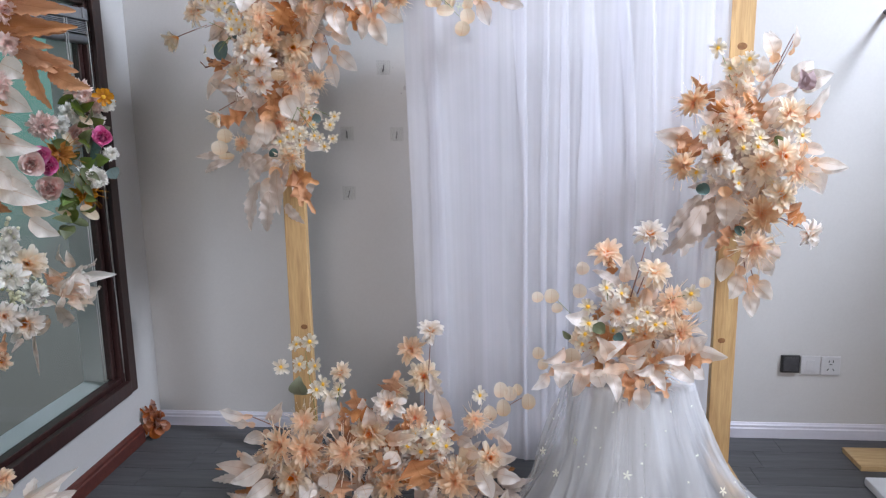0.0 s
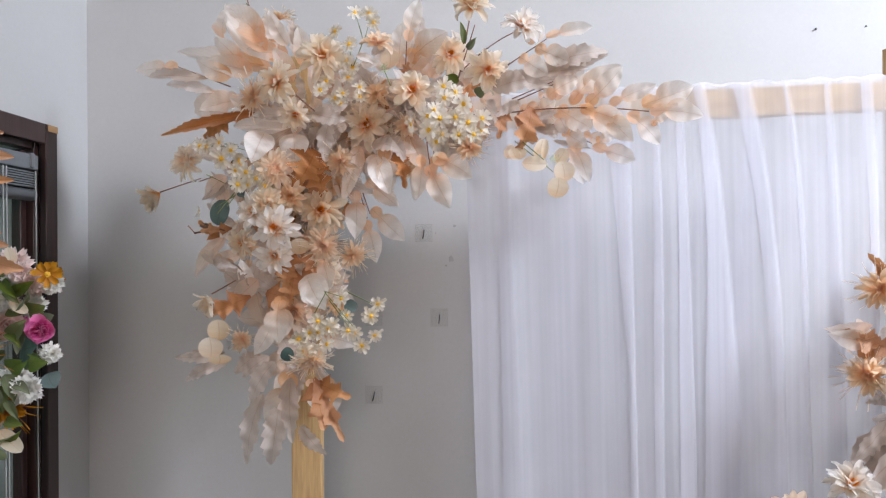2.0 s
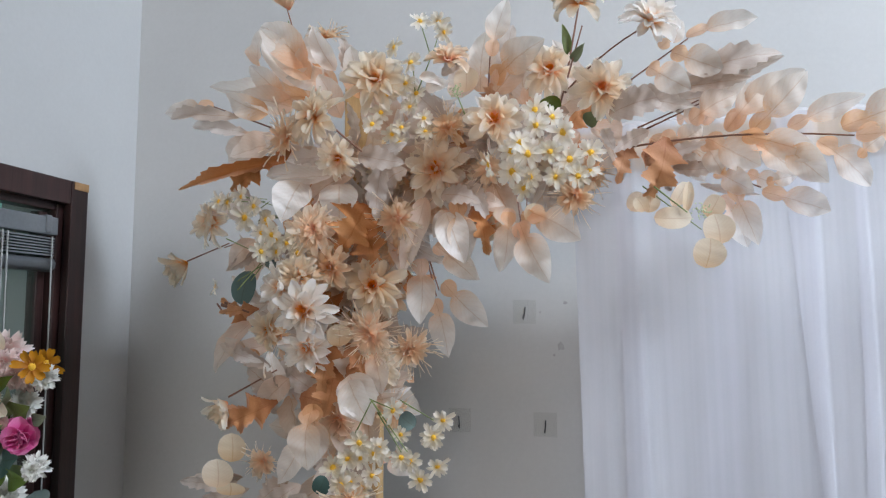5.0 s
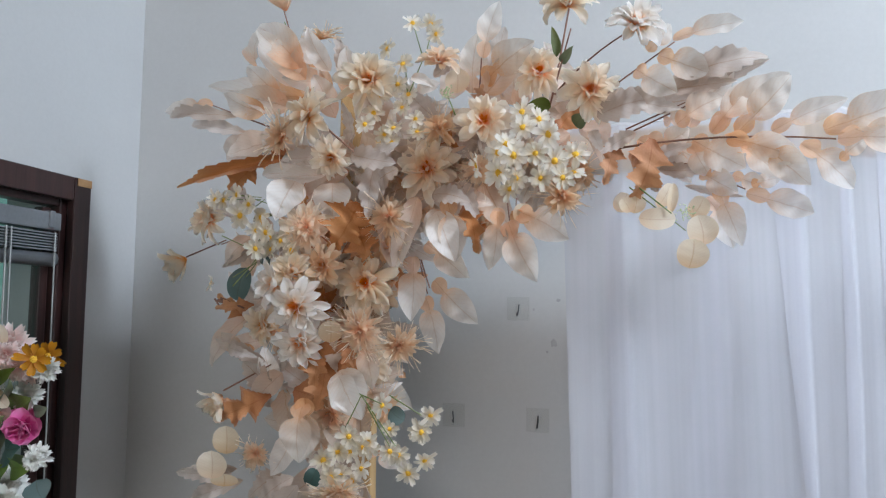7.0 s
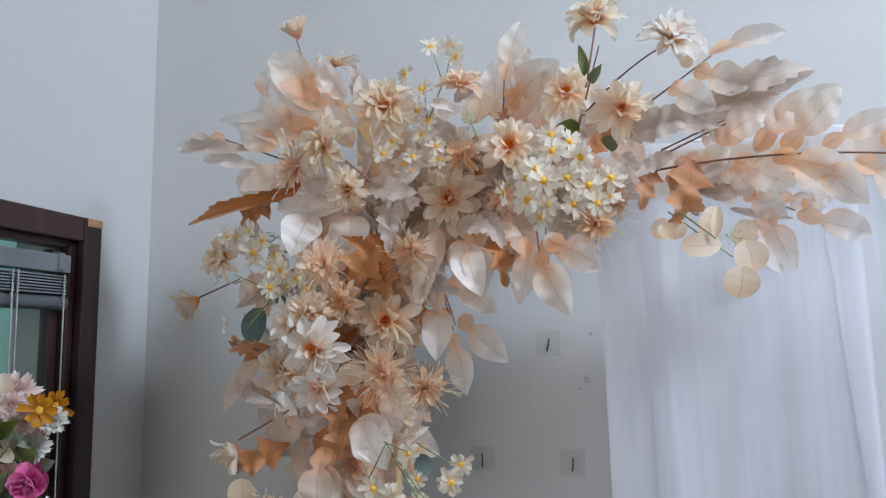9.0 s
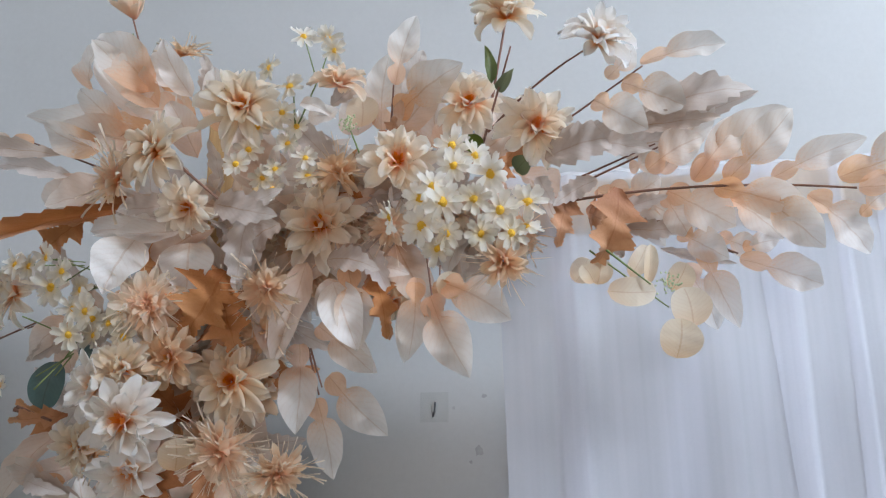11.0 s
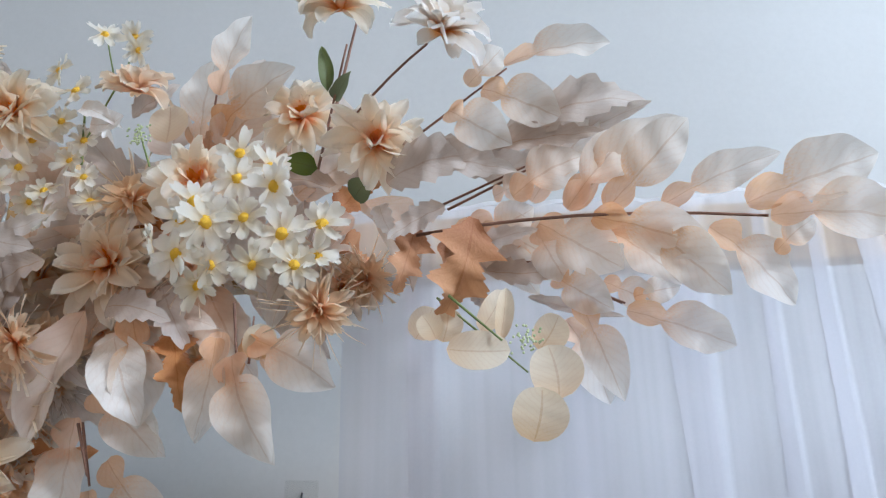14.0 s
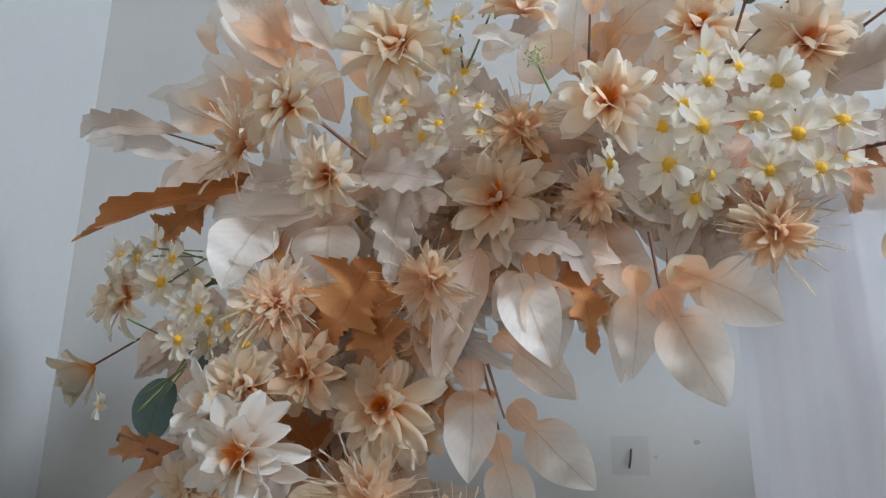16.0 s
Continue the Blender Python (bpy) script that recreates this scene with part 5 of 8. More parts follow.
leaf(spray, "blush", (-0.718, 3.527, 2.208), (-0.829, 3.530, 2.312), 0.076, loose=0.14, cloth=IVORY)
leaf(spray, "pale", (-0.683, 3.527, 2.216), (-0.705, 3.505, 2.289), 0.058, loose=0.14)
leaf(spray, "blush", (-0.677, 3.557, 2.184), (-0.770, 3.530, 2.192), 0.049, loose=0.14, cloth=IVORY)
leaf(spray, "blush", (-0.756, 3.547, 2.129), (-0.882, 3.525, 2.158), 0.063, loose=0.14, cloth=IVORY)
leaf(spray, "lobed", (-1.012, 3.660, 2.183), (-1.131, 3.641, 2.165), 0.045, loose=0.14)
leaf(spray, "blush", (-0.794, 3.547, 2.058), (-0.911, 3.557, 2.031), 0.060, loose=0.14)
leaf(spray, "blush", (-0.510, 3.547, 1.893), (-0.509, 3.532, 1.766), 0.064, loose=0.14)
leaf(spray, "lobed", (-0.394, 3.547, 1.908), (-0.439, 3.522, 1.836), 0.050, loose=0.14)
leaf(spray, "blush", (-0.324, 3.557, 1.953), (-0.255, 3.565, 1.838), 0.067, loose=0.14)
leaf(spray, "blush", (-0.603, 3.547, 2.138), (-0.628, 3.546, 2.257), 0.058, loose=0.14, cloth=IVORY)
leaf(spray, "blush", (-0.640, 3.527, 2.094), (-0.693, 3.526, 2.192), 0.056, loose=0.14, cloth=IVORY)
leaf(spray, "dusty", (-0.376, 3.547, 1.953), (-0.330, 3.536, 1.870), 0.059, loose=0.14)
leaf(spray, "dusty", (-0.508, 3.477, 1.993), (-0.537, 3.470, 1.872), 0.054, loose=0.14)
leaf(spray, "dusty", (-0.609, 3.487, 1.997), (-0.742, 3.478, 1.994), 0.050, loose=0.14)
leaf(spray, "dusty", (-0.569, 3.477, 1.982), (-0.477, 3.456, 2.017), 0.053, loose=0.14)
leaf(spray, "dusty", (-0.640, 3.547, 2.203), (-0.645, 3.557, 2.278), 0.026, loose=0.14)
leaf(spray, "pale", (-0.643, 3.507, 1.974), (-0.802, 3.515, 1.975), 0.046, loose=0.14)
leaf(spray, "blade", (-0.730, 3.487, 2.006), (-0.998, 3.501, 1.950), 0.044, loose=0.14)
leaf(spray, "rust", (-0.821, 3.527, 2.002), (-0.890, 3.532, 1.945), 0.060, loose=0.14)
leaf(spray, "rust", (-0.572, 3.497, 1.904), (-0.628, 3.487, 1.803), 0.111, loose=0.14)
leaf(spray, "rust", (-0.583, 3.507, 1.872), (-0.545, 3.497, 1.773), 0.089, loose=0.14)
leaf(spray, "rust", (-0.619, 3.507, 1.872), (-0.659, 3.512, 1.771), 0.081, loose=0.14)
leaf(spray, "rust", (-0.364, 3.557, 1.909), (-0.334, 3.564, 1.802), 0.053, loose=0.14)
leaf(spray, "rust", (-0.747, 3.517, 2.029), (-0.823, 3.488, 1.979), 0.039, loose=0.14)
leaf(spray, "rust", (-0.329, 3.527, 2.110), (-0.317, 3.503, 2.142), 0.036, loose=0.14)
leaf(spray, "coin", (-0.369, 3.497, 2.124), (-0.369, 3.497, 2.174), 0.049, loose=0.14)
leaf(spray, "coin", (-0.602, 3.427, 1.622), (-0.604, 3.427, 1.664), 0.049, loose=0.14)
leaf(spray, "coin", (-0.237, 3.507, 1.856), (-0.237, 3.507, 1.898), 0.042, loose=0.14)
stem(spray, (-0.845, 3.626, 2.110), (-1.018, 3.664, 2.182), 0.000, 0.0020)
stem(spray, (-0.329, 3.527, 2.115), (-0.324, 3.527, 2.204), 0.000, 0.0020)
stem(spray, (-0.270, 3.507, 1.924), (-0.262, 3.507, 1.857), 0.000, 0.0020)
stem(spray, (-0.460, 3.557, 1.792), (-0.441, 3.557, 1.720), 0.000, 0.0020)
stem(spray, (-0.611, 3.407, 2.041), (-0.554, 3.407, 1.992), 0.000, 0.0025)
stem(spray, (-0.770, 3.537, 2.321), (-0.707, 3.537, 2.187), 0.000, 0.0013, GREENSTEM)
stem(spray, (-0.844, 3.447, 1.911), (-0.784, 3.477, 1.914), 0.000, 0.0012, GREENSTEM)
stem(spray, (-0.814, 3.447, 1.872), (-0.775, 3.477, 1.914), 0.000, 0.0012, GREENSTEM)
stem(spray, (-0.790, 3.447, 1.802), (-0.777, 3.477, 1.838), 0.000, 0.0012, GREENSTEM)
stem(spray, (-0.826, 3.447, 1.731), (-0.790, 3.477, 1.788), 0.000, 0.0012, GREENSTEM)
stem(spray, (-0.854, 3.447, 1.836), (-0.810, 3.477, 1.813), 0.000, 0.0012, GREENSTEM)
leaf(spray, "coin", (-0.818, 3.487, 1.772), (-0.842, 3.494, 1.703), 0.046, cloth=TEAL)
leaf(spray, "coin", (-0.485, 3.447, 1.495), (-0.454, 3.437, 1.476), 0.033, cloth=TEAL)
leaf(spray, "coin", (-0.650, 3.447, 1.342), (-0.632, 3.444, 1.376), 0.035, cloth=TEAL)
stem(spray, (-0.869, 3.477, 1.707), (-0.815, 3.477, 1.687), 0.000, 0.0030)
stem(spray, (-0.893, 3.507, 1.703), (-0.833, 3.507, 1.688), 0.000, 0.0040)
leaf(spray, "lobed", (-0.654, 3.427, 1.505), (-0.653, 3.407, 1.393), 0.064, loose=0.14)
leaf(spray, "pale", (-0.591, 3.457, 1.567), (-0.542, 3.453, 1.474), 0.075, loose=0.14)
leaf(spray, "pale", (-0.601, 3.477, 1.537), (-0.531, 3.461, 1.530), 0.064, loose=0.14)
leaf(spray, "rust", (-0.760, 3.477, 1.507), (-0.862, 3.464, 1.459), 0.073, loose=0.14)
leaf(spray, "rust", (-0.624, 3.457, 1.583), (-0.641, 3.453, 1.485), 0.075, loose=0.14)
leaf(spray, "rust", (-0.610, 3.497, 1.580), (-0.562, 3.499, 1.553), 0.059, loose=0.14)
leaf(spray, "rust", (-0.712, 3.507, 1.519), (-0.635, 3.504, 1.488), 0.073, loose=0.14)
leaf(spray, "dusty", (-0.820, 3.527, 1.573), (-0.875, 3.515, 1.621), 0.046, loose=0.14)
leaf(spray, "dusty", (-0.852, 3.487, 1.605), (-0.777, 3.468, 1.587), 0.037, loose=0.14)
leaf(spray, "dusty", (-0.825, 3.467, 1.352), (-0.948, 3.462, 1.348), 0.042, loose=0.14)
leaf(spray, "dusty", (-0.838, 3.467, 1.337), (-0.923, 3.474, 1.285), 0.050, loose=0.14)
leaf(spray, "blush", (-0.571, 3.527, 1.510), (-0.509, 3.522, 1.524), 0.032, loose=0.14)
leaf(spray, "blush", (-0.729, 3.487, 1.555), (-0.795, 3.473, 1.486), 0.048, loose=0.14)
leaf(spray, "rust", (-0.854, 3.547, 1.669), (-0.905, 3.526, 1.718), 0.051, loose=0.14)
leaf(spray, "rust", (-0.602, 3.527, 1.837), (-0.555, 3.522, 1.777), 0.072, loose=0.14)
leaf(spray, "dusty", (-0.668, 3.527, 1.438), (-0.733, 3.505, 1.392), 0.051, loose=0.14)
leaf(spray, "rust", (-0.802, 3.497, 1.694), (-0.885, 3.482, 1.687), 0.030, loose=0.14)
leaf(spray, "coin", (-0.817, 3.427, 1.398), (-0.819, 3.427, 1.453), 0.061, loose=0.14)
leaf(spray, "coin", (-0.824, 3.387, 1.358), (-0.827, 3.387, 1.411), 0.060, loose=0.14)
leaf(spray, "coin", (-0.809, 3.407, 1.340), (-0.810, 3.407, 1.364), 0.063, loose=0.14)
stem(spray, (-1.067, 3.657, 1.809), (-0.912, 3.567, 1.839), 0.000, 0.0020)
stem(spray, (-0.845, 3.457, 1.518), (-0.764, 3.507, 1.570), 0.000, 0.0020)
stem(spray, (-0.448, 3.527, 1.789), (-0.429, 3.527, 1.731), 0.000, 0.0020)
leaf(spray, "rust", (-0.570, 3.447, 1.297), (-0.491, 3.440, 1.128), 0.058, loose=0.14)
leaf(spray, "rust", (-0.563, 3.447, 1.283), (-0.471, 3.442, 1.244), 0.065, loose=0.14)
leaf(spray, "rust", (-0.581, 3.467, 1.279), (-0.546, 3.457, 1.154), 0.073, loose=0.14)
leaf(spray, "dusty", (-0.680, 3.467, 1.336), (-0.741, 3.449, 1.228), 0.078, loose=0.14)
leaf(spray, "dusty", (-0.628, 3.427, 1.301), (-0.622, 3.420, 1.130), 0.079, loose=0.14)
leaf(spray, "dusty", (-0.614, 3.477, 1.164), (-0.540, 3.459, 1.090), 0.060, loose=0.14)
leaf(spray, "dusty", (-0.716, 3.487, 1.248), (-0.759, 3.479, 1.058), 0.075, loose=0.14)
leaf(spray, "dusty", (-0.673, 3.487, 1.219), (-0.697, 3.487, 1.055), 0.083, loose=0.14)
leaf(spray, "dusty", (-0.700, 3.487, 1.348), (-0.770, 3.476, 1.293), 0.056, loose=0.14)
leaf(spray, "lobed", (-0.645, 3.497, 1.303), (-0.700, 3.479, 1.150), 0.090, loose=0.14)
leaf(spray, "dusty", (-0.611, 3.507, 1.329), (-0.636, 3.514, 1.213), 0.059, loose=0.14)
leaf(spray, "lobed", (-0.546, 3.507, 1.286), (-0.531, 3.500, 1.186), 0.057, loose=0.14)
stem(spray, (-0.720, 3.477, 1.229), (-0.743, 3.477, 1.150), 0.000, 0.0018)
leaf(spray, "blush", (-0.814, 3.547, 2.120), (-0.916, 3.540, 2.169), 0.057, cloth=IVORY)
leaf(spray, "blush", (-0.838, 3.547, 2.225), (-0.814, 3.522, 2.305), 0.044, cloth=IVORY)
leaf(spray, "blush", (-0.687, 3.527, 2.208), (-0.704, 3.500, 2.287), 0.043, cloth=IVORY)
leaf(spray, "blush", (-0.709, 3.600, 2.150), (-0.991, 3.600, 2.208), 0.056, loose=0.14, cloth=IVORY)
leaf(spray, "blush", (-0.730, 3.570, 2.156), (-0.900, 3.570, 2.170), 0.045, loose=0.14, cloth=IVORY)
leaf(spray, "blush", (-0.830, 3.580, 2.060), (-0.949, 3.620, 2.035), 0.087, loose=0.14)
leaf(spray, "blush", (-0.712, 3.530, 2.184), (-0.813, 3.490, 2.289), 0.059, loose=0.14, cloth=IVORY)
leaf(spray, "pale", (-0.652, 3.520, 2.195), (-0.698, 3.500, 2.290), 0.048, loose=0.14)
leaf(spray, "blush", (-0.659, 3.560, 2.160), (-0.768, 3.560, 2.260), 0.057, loose=0.14, cloth=IVORY)
leaf(spray, "dusty", (-0.631, 3.570, 2.170), (-0.662, 3.570, 2.296), 0.066, loose=0.14)
leaf(spray, "pale", (-0.634, 3.460, 1.986), (-0.733, 3.460, 1.993), 0.033, loose=0.14)
leaf(spray, "pale", (-0.637, 3.470, 1.962), (-0.772, 3.470, 1.958), 0.029, loose=0.14)
leaf(spray, "dusty", (-0.572, 3.440, 1.994), (-0.478, 3.440, 1.973), 0.067, loose=0.14)
leaf(spray, "dusty", (-0.525, 3.450, 1.977), (-0.537, 3.450, 1.864), 0.068, loose=0.14)
leaf(spray, "dusty", (-0.483, 3.470, 1.968), (-0.540, 3.470, 1.923), 0.063, loose=0.14)
leaf(spray, "dusty", (-0.419, 3.500, 1.918), (-0.340, 3.500, 1.901), 0.062, loose=0.14)
leaf(spray, "blush", (-0.455, 3.520, 1.919), (-0.505, 3.520, 1.761), 0.047, loose=0.14)
leaf(spray, "lobed", (-0.388, 3.500, 1.910), (-0.377, 3.525, 1.782), 0.060, loose=0.14)
leaf(spray, "lobed", (-0.438, 3.530, 1.823), (-0.353, 3.530, 1.751), 0.052, loose=0.14)
leaf(spray, "lobed", (-0.285, 3.520, 1.891), (-0.306, 3.520, 1.765), 0.045, loose=0.14)
leaf(spray, "lobed", (-0.264, 3.500, 1.856), (-0.208, 3.500, 1.742), 0.054, loose=0.14)
leaf(spray, "lobed", (-0.263, 3.520, 1.878), (-0.149, 3.520, 1.827), 0.046, loose=0.14)
leaf(spray, "blush", (-0.356, 3.540, 1.912), (-0.300, 3.540, 1.900), 0.038, loose=0.14)
leaf(spray, "dusty", (-0.418, 3.500, 2.161), (-0.361, 3.500, 2.205), 0.038, loose=0.14)
leaf(spray, "pale", (-0.449, 3.440, 2.144), (-0.395, 3.440, 2.116), 0.022, loose=0.14)
leaf(spray, "blush", (-0.384, 3.540, 2.126), (-0.397, 3.540, 2.204), 0.070, loose=0.14)
leaf(spray, "blush", (-0.316, 3.530, 2.127), (-0.244, 3.530, 2.214), 0.061, loose=0.14)
leaf(spray, "blush", (-0.822, 3.520, 1.840), (-0.883, 3.520, 1.776), 0.038, loose=0.14)
leaf(spray, "blush", (-0.829, 3.540, 1.756), (-0.874, 3.540, 1.856), 0.038, loose=0.14)
leaf(spray, "dusty", (-0.787, 3.550, 1.826), (-0.850, 3.550, 1.871), 0.061, loose=0.14)
leaf(spray, "dusty", (-0.751, 3.550, 1.854), (-0.808, 3.550, 1.798), 0.061, loose=0.14)
leaf(spray, "green", (-0.796, 3.470, 1.868), (-0.738, 3.470, 1.880), 0.011, loose=0.14, cloth=GREEN)
leaf(spray, "green", (-0.782, 3.480, 1.790), (-0.747, 3.480, 1.774), 0.019, loose=0.14, cloth=TEAL)
leaf(spray, "blush", (-0.771, 3.560, 1.764), (-0.843, 3.560, 1.829), 0.048, loose=0.14)
flower(spray, "ruffled", (-0.674, 3.470, 1.848), 0.055, facing=(0, -1, -0.1), cloth=SPIDER, loose=0.15)
flower(spray, "ruffled", (-0.687, 3.440, 1.755), 0.050, facing=(-0.2, -1, 0.2), cloth=CREAM, loose=0.15)
flower(spray, "ruffled", (-0.630, 3.460, 1.774), 0.045, facing=(0, -1, 0), cloth=PEACH, loose=0.15)
flower(spray, "daisy", (-0.743, 3.440, 1.830), 0.021, facing=(-0.2, -1, 0.0), loose=0.25)
flower(spray, "daisy", (-0.718, 3.440, 1.823), 0.021, facing=(-0.2, -1, 0.0), loose=0.25)
flower(spray, "daisy", (-0.695, 3.440, 1.803), 0.021, facing=(-0.2, -1, 0.0), loose=0.25)
flower(spray, "daisy", (-0.674, 3.440, 1.774), 0.021, facing=(-0.2, -1, 0.0), loose=0.25)
flower(spray, "daisy", (-0.773, 3.440, 1.845), 0.021, facing=(-0.2, -1, 0.0), loose=0.25)
flower(spray, "daisy", (-0.868, 3.440, 1.911), 0.021, facing=(-0.2, -1, 0.0), loose=0.25)
flower(spray, "daisy", (-0.761, 3.440, 1.861), 0.021, facing=(-0.2, -1, 0.0), loose=0.25)
stem(spray, (-0.864, 3.540, 1.841), (-0.908, 3.540, 1.827), 0.000, 0.0016)
stem(spray, (-0.951, 3.620, 1.686), (-0.840, 3.550, 1.698), 0.000, 0.0030)
stem(spray, (-0.977, 3.640, 1.708), (-0.949, 3.620, 1.685), 0.000, 0.0022)
stem(spray, (-0.779, 3.460, 1.782), (-0.833, 3.460, 1.750), 0.000, 0.0011, GREENSTEM)
stem(spray, (-0.782, 3.460, 1.778), (-0.804, 3.460, 1.750), 0.000, 0.0011, GREENSTEM)
stem(spray, (-0.761, 3.460, 1.819), (-0.792, 3.460, 1.775), 0.000, 0.0011, GREENSTEM)
stem(spray, (-0.819, 3.460, 1.922), (-0.741, 3.460, 1.897), 0.000, 0.0011, GREENSTEM)
stem(spray, (-0.834, 3.460, 1.922), (-0.773, 3.460, 1.916), 0.000, 0.0011, GREENSTEM)
leaf(spray, "dusty", (0.046, 3.500, 2.122), (0.219, 3.500, 2.159), 0.081, loose=0.14)
leaf(spray, "dusty", (-0.092, 3.480, 2.057), (0.022, 3.480, 2.084), 0.077, loose=0.14)
leaf(spray, "dusty", (-0.014, 3.520, 2.092), (0.149, 3.520, 2.107), 0.072, loose=0.14)
leaf(spray, "dusty", (0.082, 3.490, 2.126), (0.142, 3.490, 2.158), 0.062, loose=0.14)
leaf(spray, "dusty", (-0.022, 3.450, 2.015), (-0.085, 3.450, 1.978), 0.045, loose=0.14)
leaf(spray, "dusty", (0.021, 3.500, 1.954), (0.117, 3.500, 1.958), 0.043, loose=0.14)
leaf(spray, "lobed", (0.018, 3.510, 1.998), (0.079, 3.510, 2.032), 0.041, loose=0.14)
leaf(spray, "lobed", (0.081, 3.500, 2.000), (0.113, 3.500, 1.937), 0.048, loose=0.14)
leaf(spray, "lobed", (0.135, 3.490, 2.008), (0.279, 3.490, 1.918), 0.049, loose=0.14)
leaf(spray, "lobed", (0.114, 3.470, 2.016), (0.244, 3.445, 2.109), 0.055, loose=0.14)
leaf(spray, "lobed", (-0.014, 3.530, 2.021), (0.083, 3.530, 1.931), 0.050, loose=0.14)
leaf(spray, "lobed", (0.075, 3.490, 2.032), (0.158, 3.490, 2.134), 0.049, loose=0.14)
leaf(spray, "lobed", (0.044, 3.520, 1.993), (0.126, 3.520, 1.983), 0.041, loose=0.14)
leaf(spray, "lobed", (0.184, 3.500, 1.921), (0.236, 3.500, 1.932), 0.032, loose=0.14)
leaf(spray, "lobed", (0.312, 3.420, 1.946), (0.354, 3.420, 1.981), 0.031, loose=0.14)
leaf(spray, "coin", (0.035, 3.430, 1.862), (0.042, 3.430, 1.916), 0.019, loose=0.14)
leaf(spray, "lobed", (0.114, 3.560, 1.909), (0.163, 3.580, 1.811), 0.055, loose=0.14)
leaf(spray, "coin", (-0.032, 3.460, 1.869), (-0.047, 3.460, 1.895), 0.026, loose=0.14)
stem(spray, (-0.017, 3.430, 1.909), (0.037, 3.420, 1.860), 0.000, 0.0016, GREENSTEM)
stem(spray, (-0.012, 3.520, 2.010), (0.171, 3.500, 1.914), 0.000, 0.0018)
stem(spray, (-0.023, 3.520, 2.036), (0.083, 3.480, 2.074), 0.000, 0.0018)
stuffing(spray, [(-0.84, 3.56, 1.93), (-0.80, 3.56, 1.80), (-0.78, 3.56, 1.62), (-0.74, 3.54, 1.45)], 26, 0.08, ["blush", "dusty", "pale", "lobed"], 0.085, 24)
leaf(spray, "rust", (0.009, 3.470, 2.007), (-0.033, 3.490, 1.887), 0.073, loose=0.14)
leaf(spray, "rust", (-0.034, 3.500, 1.984), (0.016, 3.570, 1.972), 0.058, loose=0.14)
leaf(spray, "dusty", (-0.774, 3.500, 1.576), (-0.886, 3.500, 1.621), 0.048, loose=0.14)
leaf(spray, "blush", (-0.831, 3.530, 1.670), (-0.915, 3.530, 1.559), 0.043, loose=0.14)
leaf(spray, "blush", (-0.785, 3.520, 1.622), (-0.871, 3.520, 1.609), 0.040, loose=0.14)
leaf(spray, "lobed", (-0.800, 3.500, 1.599), (-0.893, 3.500, 1.633), 0.034, loose=0.14)
leaf(spray, "blush", (-0.788, 3.550, 1.670), (-0.863, 3.550, 1.700), 0.053, loose=0.14)
leaf(spray, "dusty", (-0.759, 3.500, 1.518), (-0.825, 3.500, 1.575), 0.079, loose=0.14)
leaf(spray, "rust", (-0.744, 3.470, 1.511), (-0.867, 3.470, 1.458), 0.053, loose=0.14)
leaf(spray, "lobed", (-0.649, 3.420, 1.514), (-0.657, 3.420, 1.390), 0.060, loose=0.14)
leaf(spray, "pale", (-0.580, 3.420, 1.559), (-0.533, 3.420, 1.477), 0.066, loose=0.14)
leaf(spray, "pale", (-0.679, 3.440, 1.439), (-0.727, 3.440, 1.358), 0.054, loose=0.14)
leaf(spray, "dusty", (-0.815, 3.470, 1.361), (-0.953, 3.470, 1.347), 0.037, loose=0.14)
leaf(spray, "dusty", (-0.801, 3.470, 1.339), (-0.915, 3.470, 1.296), 0.044, loose=0.14)
leaf(spray, "dusty", (-0.720, 3.480, 1.353), (-0.793, 3.480, 1.303), 0.071, loose=0.14)
leaf(spray, "lobed", (-0.564, 3.500, 1.627), (-0.538, 3.500, 1.526), 0.050, loose=0.14)
leaf(spray, "rust", (-0.633, 3.460, 1.638), (-0.648, 3.460, 1.526), 0.064, loose=0.14)
leaf(spray, "rust", (-0.612, 3.500, 1.626), (-0.568, 3.500, 1.564), 0.044, loose=0.14)
leaf(spray, "blush", (-0.628, 3.550, 1.483), (-0.626, 3.550, 1.390), 0.070, loose=0.14)
leaf(spray, "blush", (-0.595, 3.560, 1.506), (-0.580, 3.560, 1.402), 0.058, loose=0.14)
leaf(spray, "dusty", (-0.618, 3.560, 1.400), (-0.578, 3.560, 1.298), 0.100, loose=0.14)
leaf(spray, "dusty", (-0.677, 3.550, 1.387), (-0.637, 3.550, 1.297), 0.100, loose=0.14)
flower(spray, "spider", (-0.757, 3.440, 1.403), 0.035, facing=(-0.1, -1, -0.4), loose=0.15)
flower(spray, "spider", (-0.539, 3.430, 1.646), 0.052, facing=(0.1, -1, -0.5), loose=0.15)
flower(spray, "spider", (-0.465, 3.430, 1.620), 0.045, facing=(0.4, -0.8, -0.6), loose=0.15)
flower(spray, "spider", (-0.562, 3.400, 1.353), 0.045, facing=(0.1, -0.7, -0.8), loose=0.15)
flower(spray, "daisy", (-0.551, 3.410, 1.419), 0.021, facing=(0.0, -1, 0.0), loose=0.25)
flower(spray, "daisy", (-0.512, 3.410, 1.431), 0.021, facing=(0.0, -1, 0.0), loose=0.25)
flower(spray, "daisy", (-0.528, 3.410, 1.389), 0.021, facing=(0.0, -1, 0.0), loose=0.25)
flower(spray, "daisy", (-0.583, 3.410, 1.370), 0.021, facing=(0.0, -1, 0.0), loose=0.25)
flower(spray, "daisy", (-0.473, 3.410, 1.423), 0.021, facing=(0.0, -1, 0.0), loose=0.25)
